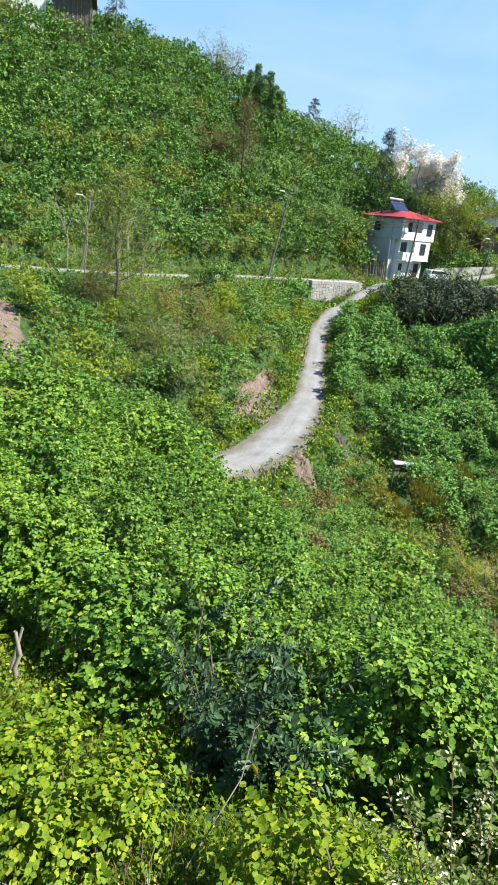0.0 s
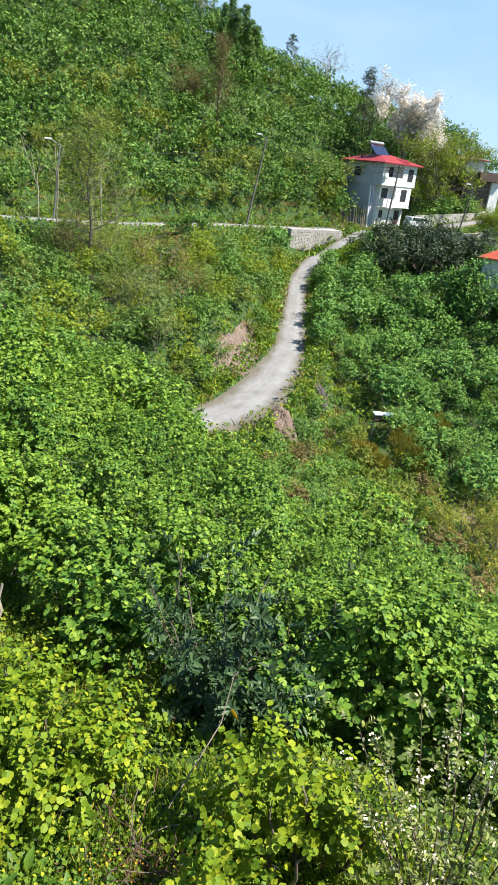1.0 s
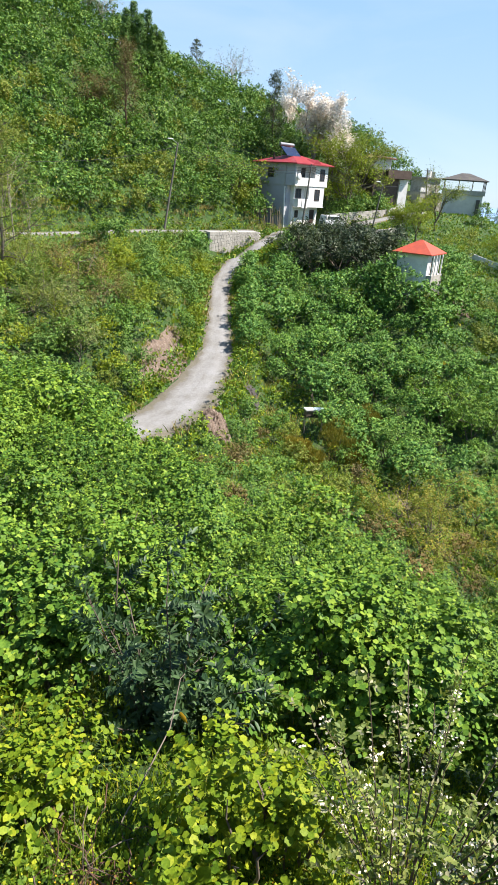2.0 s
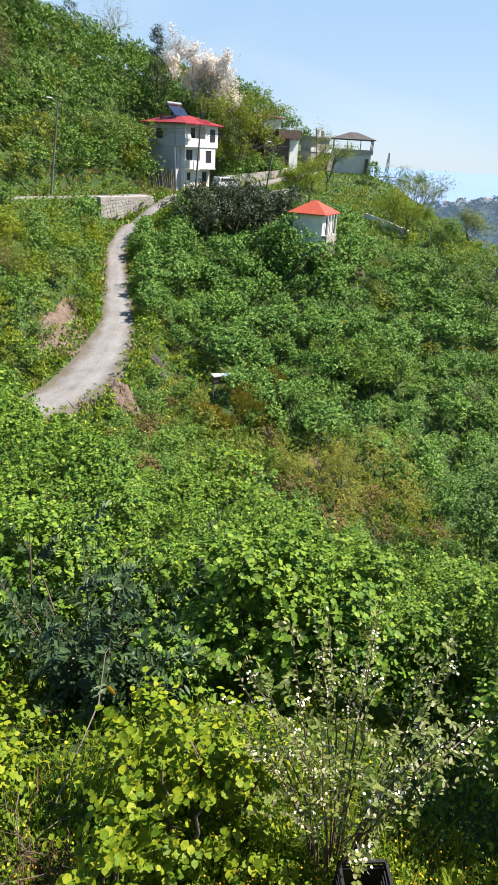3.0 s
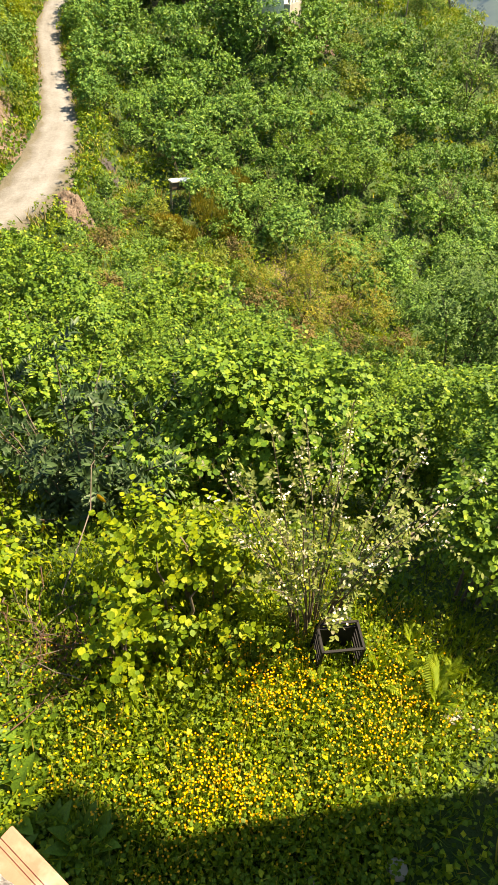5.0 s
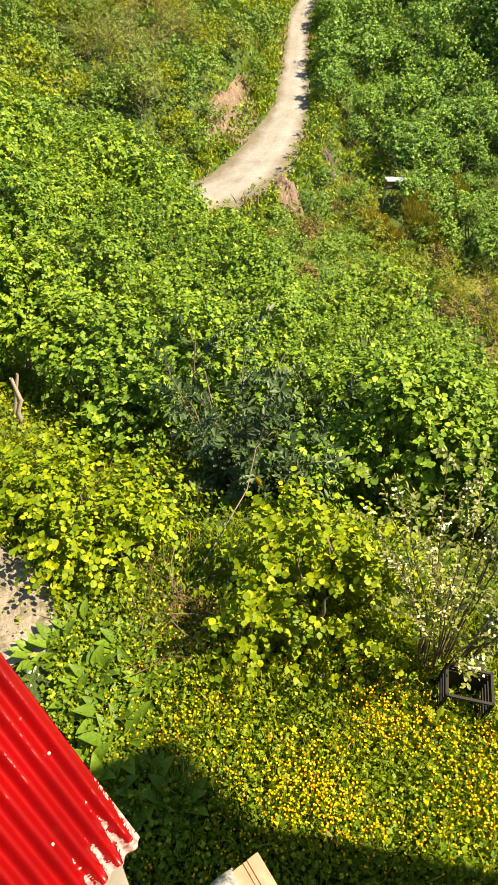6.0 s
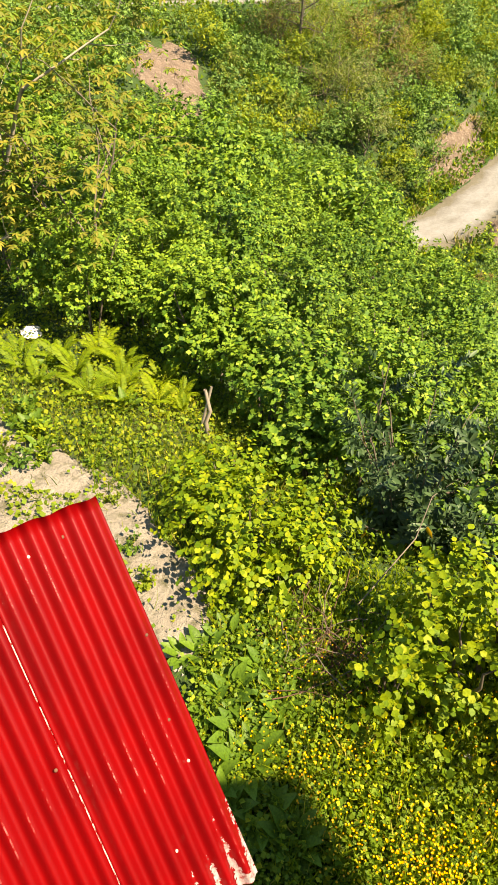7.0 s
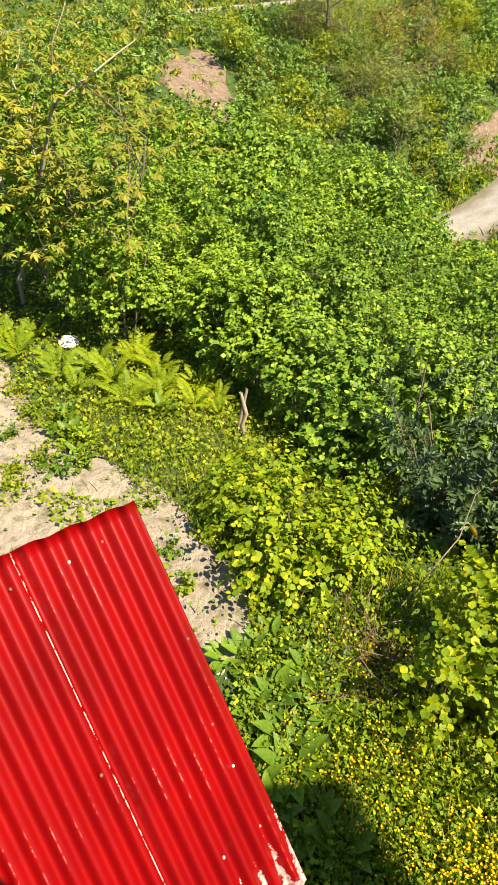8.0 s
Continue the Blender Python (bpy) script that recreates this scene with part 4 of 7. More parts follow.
tree("blossom_tree", "smaller tree with thin pale blossom", 33.0, 117.8, 10.6, 307, BLOSSOM, .18, 10, BLOSSOM_TWIG, 4, trunk=.3, spread=.45, length=.5)
tree("bare_tree", "leafless grey tree beside the blossom", 35.4, 117.0, 11.6, 315, GREY_LEAF, .10, 1, TWIG, 5, trunk=.35, spread=.45)
tree("bare_tree", "leafless pale tree on the ridge", -10.0, 127.5, 9.0, 308, GREY_LEAF, .10, 1, PALE_BARK, 5, trunk=.35, spread=.6)
tree("bare_tree", "leafless pale tree on the ridge", -6.9, 127.7, 8.5, 309, GREY_LEAF, .10, 1, PALE_BARK, 5, trunk=.35, spread=.6)
tree("bare_tree", "thin leafless tree on the skyline", 16.8, 136.9, 10.5, 310, GREY_LEAF, .10, 1, PALE_BARK, 5, trunk=.4, spread=.5)
conifer("pine", "dark rounded conifer on the skyline", 9.5, 137.6, 8.5, 2.4, 311, DARK_GREEN, 12)
conifer("pine", "dark conifers beside the hilltop house", -24.8, 115.3, 11, 2.6, 312, DARK_GREEN, 14)
tree("spring_tree", "yellow-green young tree beside the house", 16.3, 104.5, 9.5, 313, YELLOW_GREEN, .24, 9, BARK, 3, trunk=.25, spread=.6)
for k, (x, y, h) in enumerate(((33.0, 108.8, 10.5), (35.6, 112.5, 11.0), (31.0, 113, 10.5), (37.6, 117, 9.5))):
    tree("spring_tree", "tall tree in fresh yellow-green leaf behind the house", x, y, h, 320 + k, (YELLOW_GREEN, OLIVE, YELLOW_GREEN, YELLOW_GREEN)[k], .2, 18, BARK, 3, trunk=.1, spread=.4, group="trees behind the house")
for k, (x, y, h) in enumerate(((13.5, 103, 6.5), (16.6, 104.5, 5.2), (10, 100, 5.5))):
    tree("shade_tree", "dark green bushy tree beside the house", x, y, h, 330 + k, WOODS, .24, 7, BARK, 3, trunk=.15, spread=.9, group="trees at the house")
for k, (x, y, h) in enumerate(((22.0, 85.5, 4.6), (25.2, 83.6, 4.4), (28.2, 80.5, 4.2), (31.0, 80.5, 4.0), (26.5, 87.0, 4.2), (21.6, 81.0, 5.0), (25.0, 79.0, 4.8), (29.2, 76.2, 4.4), (20.2, 77.0, 4.6), (23.4, 75.4, 4.8), (26.4, 73.6, 4.4), (18.6, 80.4, 4.0))):
    tree("evergreen_bush", "dark purplish evergreen bush below the lane", x, y, h, 340 + k, DARK_GREEN, .22, 9, BARK, 3, trunk=.12, spread=1.1, group="dark bushes below the lane", category="bush")
tree("roadside_bush", "round dark green bush at the lane edge", -4.0, 69.5, 3.4, 346, WOODS, .2, 8, BARK, 3, trunk=.1, spread=1.0, category="bush")
for k, (x, y, h) in enumerate(((14.6, 42.6, 2.9), (11.3, 42.0, 1.7), (17.0, 43.6, 1.9), (12.0, 40.2, 1.5), (15.6, 41.0, 1.5), (18.4, 47.0, 2.0))):
    rng = np.random.default_rng(350 + k)
    ob = thing("broom_bush", "ochre-brown twiggy broom bush on the spur", "bush", "broom bushes", at_ground(x, y, 0, 1))
    p, out = crown_points(rng, 2000, h * .6, .15, h, 18)
    under("crown", mesh_of("crown", *leaves(p, out + rng.normal(0, .3, p.shape) + (0, 0, .8), rng.normal(size=p.shape), .34 * rng.uniform(.6, 1.2, len(p)), (BLADE[0] * (1.8, 1, 1), BLADE[1])), BROOM), ob)
    under("branching", mesh_of("stems", *stems_of(rng, 8, h * .4, h * .8, .03), TWIG, True), ob)
tree("gully_tree", "bright green young tree in the gully", 18.4, 42.6, 3.6, 360, WOODS, .14, 7, BARK, 3, trunk=.15, spread=.8)
tree("gully_tree", "brownish young tree with bronze leaves in the gully", 21.6, 37.5, 4.2, 361, BRONZE, .13, 4, BARK, 3, trunk=.2, spread=.8)
tree("gully_tree", "brownish young tree with bronze leaves in the gully", 24.5, 37.5, 3.8, 362, BRONZE, .13, 4, BARK, 3, trunk=.2, spread=.9)
big = thing("gully_tree", "large dark green tree rising from the gully", "tree", m=at_ground(25.0, 25.4, 0, 1.06, -.2))
rng = np.random.default_rng(363)
under("trunk", mesh_of("trunk", *stems_of(rng, 7, 3.4, 8.5, .12), BARK, True), big)
under("crown", mesh_of("crown", *hazel_form(364, 3.9, 10.0, 3000, 7, .13, TRIO, .4, 34, .6, .1, (.4, .09)), GULLY_GREEN), big)
tree("slope_tree", "slender green tree standing among the hazels", 47.7, 58.0, 6.5, 364, WOODS, .18, 6, BARK, 3, trunk=.3, spread=.55)
tree("slope_tree", "slender green tree standing among the hazels", 44.0, 60.5, 5.5, 365, WOODS, .18, 6, BARK, 3, trunk=.3, spread=.55)
tree("bare_tree", "bare grey-twigged tree among the hazels", 37.4, 44.8, 5.0, 366, BROWN_SCRUB, .06, 1, TWIG, 4, trunk=.2, spread=.7)
for k, (x, y, h) in enumerate(((27.1, 45.5, 4.5), (29.5, 46.5, 4.0), (25.2, 47.5, 4.2))):
    tree("gully_tree", "light green willowy tree at the foot of the slope", x, y, h, 370 + k, HAZEL, .14, 9, BARK, 3, trunk=.15, spread=.8, group="trees at the foot of the slope")
for k, (x, y, h, mat) in enumerate(((47.1, 81.2, 5.6, YELLOW_GREEN), (46.9, 76.9, 5.4, YELLOW_GREEN), (39.2, 92.0, 6.4, YELLOW_GREEN), (37.6, 94.0, 5.0, YELLOW_GREEN), (46.0, 101.0, 9.0, OLIVE), (57.6, 96.0, 5.6, WOODS), (55.2, 86.3, 7.2, GREY_LEAF), (61.0, 81.2, 5.6, GREY_LEAF), (58.6, 64.4, 5.0, YELLOW_GREEN), (60.6, 66.0, 5.0, YELLOW_GREEN), (52.0, 74.0, 4.2, WOODS))):
    tree("spring_tree", "small yellow-green spring tree below the houses", x, y, h, 380 + k, mat, .125, 19, BARK, 3, trunk=.2, spread=.55, group="spring trees below the houses")
garden = np.array([q for q in scatter(rng, lambda x, y: 25.5 < az_of(x, y) < 49 and 75 < math.hypot(x, y) < 112 and off_tracks(x, y, 4, 4), 32, 80, 50, 102, 2.0, 9000)])
sel = rng.uniform(size=len(garden))
low_forms = [hazel_form(240 + k, 1.2, 1.5, 70, 5, .17, TRIO, .3, 9, .5, .05, (.5, .16), .28) for k in range(4)]
for name, mat, lo, hi, label in (("garden_weeds", GRASS, 0, .35, "rough grass on the slope below the houses"), ("garden_shrubs", WOODS, .35, .7, "small green shrubs on the slope below the houses"), ("garden_scrub", OLIVE, .7, 1.01, "olive scrub on the slope below the houses")):
    tagged(new(name, mesh_of(name, *massed(rng, low_forms, garden[(sel >= lo) & (sel < hi)], .5, 1.2), mat)), label, "scrub", kind="stuff")
tree("evergreen_bush", "dark purplish bush on the edge of the slope", 53.1, 62.6, 4.6, 391, DARK_GREEN, .2, 10, BARK, 3, trunk=.1, spread=.8, category="bush")
for k, (x, y, h) in enumerate(((17.0, 31.4, 4.0), (18.8, 33.6, 3.8), (15.2, 32.6, 3.4), (22.8, 33.0, 3.2))):
    tree("gully_tree", "ochre-leaved young tree in the gully", x, y, h, 392 + 7 * k, BRONZE, .11, 7, BARK, 3, trunk=.15, spread=.8, group="ochre trees in the gully")
conifer("pine", "small round green conifer at the slope edge", 56.5, 105.9, 4.0, 1.9, 390, WOODS, 8)


# ---- the three-storey house ----
def window(parent, x0, x1, z0, z1, face, depth=.08, axis="y", bars=1):
    """A casement with brown frame, set into a wall plane y=face (or x=face)."""
    def slab(a0, a1, d0, d1, b0, b1, bm=None):
        return box(a0, a1, d0, d1, b0, b1, bm) if axis == "y" else box(d0, d1, a0, a1, b0, b1, bm)
    w = .09
    bm = slab(x0, x1, face - .05, face + .04, z0, z0 + w)
    for q in ((x0, x1, z1 - w, z1), (x0, x0 + w, z0 + w, z1 - w), (x1 - w, x1, z0 + w, z1 - w)):
        slab(q[0], q[1], face - .05, face + .04, q[2], q[3], bm)
    for k in range(bars):
        c = x0 + (x1 - x0) * (k + 1) / (bars + 1)
        slab(c - .04, c + .04, face - .045, face + .04, z0 + w, z1 - w, bm)
    slab(x0 + w, x1 - w, face - .043, face + .04, z1 - .55, z1 - .48, bm)
    frame_ob = part("window", bm, FRAME, parent, "dark brown window frame")
    part("pane", slab(x0 + w * .8, x1 - w * .8, face - .02, face + .02, z0 + w * .8, z1 - w * .8), GLASS, frame_ob)
    return frame_ob


def hip_roof(x0, x1, y0, y1, z, rise, ridge, over=.6, thick=.14, along="x"):
    bm = bmesh.new()
    x0, x1, y0, y1 = x0 - over, x1 + over, y0 - over, y1 + over
    cx, cy = (x0 + x1) / 2, (y0 + y1) / 2
    r = [(cx - ridge / 2, cy), (cx + ridge / 2, cy)] if along == "x" else [(cx, cy - ridge / 2), (cx, cy + ridge / 2)]
    low = [bm.verts.new((x, y, z)) for x, y in ((x0, y0), (x1, y0), (x1, y1), (x0, y1))]
    eave = [bm.verts.new((x, y, z + thick)) for x, y in ((x0, y0), (x1, y0), (x1, y1), (x0, y1))]
    top = [bm.verts.new((*p, z + thick + rise)) for p in r]
    bm.faces.new(low[::-1])
    for k in range(4):
        bm.faces.new((low[k], low[(k + 1) % 4], eave[(k + 1) % 4], eave[k]))
    if along == "x":
        fs = ((eave[0], eave[1], top[1], top[0]), (eave[1], eave[2], top[1]), (eave[2], eave[3], top[0], top[1]), (eave[3], eave[0], top[0]))
    else:
        fs = ((eave[0], eave[1], top[0]), (eave[1], eave[2], top[1], top[0]), (eave[2], eave[3], top[1]), (eave[3], eave[0], top[0], top[1]))
    for q in fs:
        bm.faces.new(q)
    return bm


turn = math.atan2(.605, .795)
HOUSE = Matrix.Translation((22.6, 101.5, -1.0)) @ Matrix.Rotation(turn, 4, "Z")
house = thing("house", "three-storey house with white and grey walls and a red roof", "house", m=HOUSE)
S1, S2, S3 = 2.75, 5.7, 8.65
part("ground_floor_wall", box(.9, 7.2, 1.0, 8, -1.5, S1), WHITE_WALL, house, "whitewashed ground floor, worn at the foot")
part("side_wall", box(.0, .9, 1.6, 8, -1.5, S2 - .1), GREY_WALL, house, "grey side wall")
bm = box(.95, 7.4, .9, 8, S1, S2)
part("middle_wall", bm, WHITE_WALL, house)
bm = box(.02, 7.9, 1.5, 8, S2 + .14, S3)
part("upper_wall", bm, WHITE_WALL, house)
part("bay_wall", box(4.75, 7.9, .0, 1.5, S2 + .14, S3), WHITE_WALL, house)
part("grey_cladding", box(-.1, .02, .1, 8, S2 - .1, S3 - .05), GREY_WALL, house, "grey upper side wall")
part("floor_slab", box(-.06, 7.9, -.05, 8, S2 - .1, S2 + .14), WHITE_WALL, house)
bm = box(.02, 4.75, -.03, .12, S2 + .14, S2 + 1.1)
box(.02, .14, .12, 1.5, S2 + .14, S2 + 1.1, bm)
part("balcony_parapet", bm, WHITE_WALL, house)
part("corner_post", box(.0, .16, -.02, .14, S2 + 1.1, S3), WHITE_WALL, house)
bm = box(1.0, 3.6, -.05, .07, S1 - .1, S1 + 1.0)
box(1.0, 1.12, .07, .9, S1 - .1, S1 + 1.0, bm)
box(3.5, 3.6, .07, .9, S1 - .1, S1 + 1.0, bm)
part("balcony_parapet", bm, WHITE_WALL, house)
part("balcony_slab", box(.95, 7.5, -.05, .9, S1 - .22, S1 - .1), WHITE_WALL, house)
part("bay_wall", box(3.6, 7.4, .05, .9, S1 - .1, S2 - .1), WHITE_WALL, house)
for x0, x1, f in ((.7, 1.6, 1.5), (3.0, 4.0, 1.5), (5.9, 7.1, .0)):
    window(house, x0, x1, S2 + .75, S3 - .45, f)
for x0, x1, f in ((1.3, 2.7, .9), (5.0, 6.3, .05)):
    window(house, x0, x1, S1 + .75, S2 - .5, f)
window(house, 1.6, 2.4, .9, 2.0, 1.0)
window(house, 4.4, 5.7, S2 + .9, S3 - .7, -.1, axis="x")
window(house, 5.6, 6.2, .8, 1.8, .0, axis="x")
part("door", box(5.3, 6.4, .93, 1.02, .0, 2.1), FRAME, house, "dark ground-floor door")
part("roof", hip_roof(-.1, 7.9, -.05, 8, S3, 1.35, 1.2), RED_ROOF, house, "red painted sheet roof with hips")
bm = bmesh.new()
for v3 in ((3.6, -.5, S3 + .2), (5.4, -.5, S3 + .2), (4.5, -.5, S3 + .75), (4.5, 2.6, S3 + .95)):
    bm.verts.new(v3)
bm.verts.ensure_lookup_table()
for q in ((0, 1, 2), (1, 3, 2), (2, 3, 0), (0, 3, 1)):
    bm.faces.new([bm.verts[k] for k in q])
part("dormer", bm, RED_ROOF, house)
part("chimney", rod((.6, 5.3, S3 + .4), (.6, 5.3, S3 + 1.5), .16, .16, 10), FRAME, house, "dark metal chimney pipe")
part("drainpipe", rod((-.18, 1.9, S2 - .3), (-.18, 1.9, S3), .06), STEEL, house)
part("drainpipe", rod((-.2, 1.5, -1.0), (-.18, 1.9, S2 - .3), .13), WHITE_WALL, house, "white downpipe")
part("washing", box(1.9, 3.3, -.12, -.07, S1 - .35, S1 + .95), plain("white_cloth", (.8, .8, .8), .9), house, "white sheet hung over the parapet")
bm = bmesh.new()
bmesh.ops.create_uvsphere(bm, u_segments=16, v_segments=8, radius=.48)
bmesh.ops.scale(bm, vec=(1, .25, 1), verts=bm.verts)
bmesh.ops.translate(bm, vec=(.45, -.35, S2 + 1.2), verts=bm.verts)
part("satellite_dish", bm, plain("dish_white", (.75, .75, .74), .5), house, "round white satellite dish", True)
heater = thing("solar_heater", "solar water heater with dark panels and a tank on the roof", "solar heater", m=HOUSE)
bm = box(-1.65, 1.65, -.05, .05, -.95, .95)
bmesh.ops.rotate(bm, cent=(0, 0, 0), matrix=Matrix.Rotation(radians(-48), 3, "X"), verts=bm.verts)
bmesh.ops.translate(bm, vec=(2.6, 3.6, S3 + 1.75), verts=bm.verts)
part("panel", bm, plain("collector_glass", (.02, .035, .09), .15), heater, "dark blue glazed collector")
part("tank", rod((1.0, 4.6, S3 + 2.75), (4.2, 4.6, S3 + 2.75), .26, .26, 14), STEEL, heater)
for x in (1.6, 3.6):
    part("stand", rod((x, 4.6, S3 + .9), (x, 4.6, S3 + 2.6), .05), STEEL, heater)
    part("stand", rod((x, 3.0, S3 + .9), (x, 4.6, S3 + 2.6), .04), STEEL, heater)


# ---- small house with the orange roof ----
HUT = Matrix.Translation((29.6, 67.4, -5.85)) @ Matrix.Rotation(radians(-43), 4, "Z")
hut = thing("small_house", "small white block house with an orange hipped tile roof", "house", m=HUT)
part("wall", box(-1.9, 1.5, -1.6, 2.4, -1.2, 4.7), WHITE_WALL, hut, "pale bluish white wall")
part("roof", hip_roof(-1.9, 1.5, -1.6, 2.4, 4.7, 1.25, .3, .5, .1), TILE, hut, "bright orange tiled roof")
part("porch_wall", box(1.5, 2.1, -1.4, 2.2, -1.2, 2.6), CONCRETE, hut)
for y in (-1.3, -.4, .6, 1.6):
    part("post", box(1.93, 2.05, y, y + .12, 2.6, 4.68), WHITE_WALL, hut)
part("door", box(1.5, 1.56, -.3, .5, 2.6, 4.4), FRAME, hut)


# ---- houses along the lane ----
brown = thing("farmhouse", "old brown timber and stone house with a rusty roof", "house", m=Matrix.Translation((43.2, 117.0, 1.9)) @ Matrix.Rotation(radians(14), 4, "Z"))
part("wall", box(-3.2, 3.2, 0, 6, -1, 6.2), rough_stuff("brown_boards", (.10, .07, .055), (.15, .11, .09), 1.2, 12, .9, .3, .02), brown, "weathered brown upper wall")
part("wall", box(2.1, 3.9, -.35, 4, -1, 4.8), WHITE_WALL, brown, "white plastered corner wall")
part("balcony", box(-1.0, 4.0, -1.0, .0, 4.9, 6.3), rough_stuff("dark_boards", (.09, .06, .05), (.13, .09, .07), 1.5, 14, .9, .3, .02), brown, "boarded brown balcony")
part("roof", hip_roof(-3.4, .6, .4, 6, 8.0, .5, 2.5, .5, .15), RUST_ROOF, brown)
part("attic_wall", box(-3.2, .4, .6, 5.8, 6.2, 8.0), WHITE_WALL, brown)
window(brown, -2.2, -1.0, 4.2, 5.5, 0)
grey = thing("grey_house", "grey concrete house with a flat roof terrace", "house", m=Matrix.Translation((55.0, 123.4, 1.8)) @ Matrix.Rotation(radians(20), 4, "Z"))
part("wall", box(-3.6, 3.4, 0, 6, -1, 3.1), CONCRETE, grey)
part("upper_wall", box(-1.8, 1.8, .8, 5, 3.1, 5.6), CONCRETE, grey)
part("roof_slab", box(-2.2, 2.2, .4, 5.4, 5.6, 5.8), CONCRETE, grey)
part("parapet", box(-3.7, -1.8, -.1, .1, 3.1, 3.9), WHITE_WALL, grey)
# No holes here: dark slabs on the wall stand for the shade inside.
part("opening", box(.0, 1.0, -.04, .02, .2, 2.4), FRAME, grey, "dark slab painted in for the doorway's shade")
part("opening", box(-2.6, -1.8, -.04, .02, 1.2, 2.2), FRAME, grey, "dark slab painted in for the window's shade")
part("water_tank", rod((-.3, 2.0, 5.8), (-.3, 2.0, 7.0), .5, .5, 12), WHITE_WALL, grey, "white rooftop water tank")
part("water_tank", rod((.9, 2.2, 5.8), (.9, 2.2, 6.8), .45, .45, 12), STEEL, grey, "steel rooftop water tank")
open_house = thing("terrace_house", "pale concrete house with an open roof terrace and dark hipped roof", "house", m=Matrix.Translation((57.6, 116.5, .0)) @ Matrix.Rotation(radians(-24), 4, "Z"))
part("wall", box(-3.6, 3.4, 0, 6, -2, 4.9), rough_stuff("pale_concrete", (.66, .65, .61), (.56, .55, .51), .8, 9, .9, .2, .01), open_house)
part("floor_slab", box(-3.9, 3.7, -.3, 6.3, 4.9, 5.1), CONCRETE, open_house)
bm = box(-3.9, 3.7, -.3, -.18, 5.1, 5.7)
box(3.58, 3.7, -.18, 6.3, 5.1, 5.7, bm)
part("parapet", bm, CONCRETE, open_house)
for x, y in ((-3.7, -.2), (-1.2, -.2), (1.2, -.2), (3.5, -.2), (3.5, 2.8), (3.5, 6.0), (-3.7, 6.0)):
    part("post", box(x, x + .14, y, y + .14, 5.7 if y < 0 or x > 3 else 5.1, 7.3), WOOD, open_house)
part("roof", hip_roof(-3.7, 3.5, -.1, 6.1, 7.3, 1.2, 1.5, .5, .12), DARK_ROOF, open_house, "dark hipped sheet roof")
# Solid dark box in place of the shaded stairwell.
part("stairwell_shade", box(2.4, 3.0, -.5, .1, -2, 4.2), DARK_ROOF, open_house, "dark solid box painted in for the stairwell's shade")

hilltop = thing("hilltop_house", "white house with a brown roof on the hilltop", "house", m=Matrix.Translation((-37.6, 112.5, 29.8)) @ Matrix.Rotation(radians(20), 4, "Z"))
part("wall", box(-4.5, 2.6, 0, 6, -4, 6.4), WHITE_WALL, hilltop)
part("roof", hip_roof(-4.5, 2.6, 0, 6, 6.4, 1.4, 2, .6), RUST_ROOF, hilltop)
window(hilltop, -3.2, -2.0, 3.8, 5.0, 0)
part("porch_roof", box(-5.2, -1.6, -1.4, 0, 4.9, 5.05), RUST_ROOF, hilltop)
for x in (-5.0, -1.9):
    part("post", box(x, x + .12, -1.3, -1.18, -.5, 4.9), WOOD, hilltop)
barn = thing("barn", "brown timber barn with a shallow rusty roof", "barn", m=Matrix.Translation((-31.4, 113.4, 29.8)) @ Matrix.Rotation(radians(12), 4, "Z"))
part("wall", box(-2.4, 3.2, 0, 5, -4, 4.9), WOOD, barn, "dark weathered boards")
for k in range(9):
    part("plank", box(-2.4 + k * .66, -2.4 + k * .66 + .16, -.06, .02, -1, 4.9), POLE, barn)
part("roof", hip_roof(-2.4, 3.2, 0, 5, 4.9, .9, 2, .7, .12), RUST_ROOF, barn)


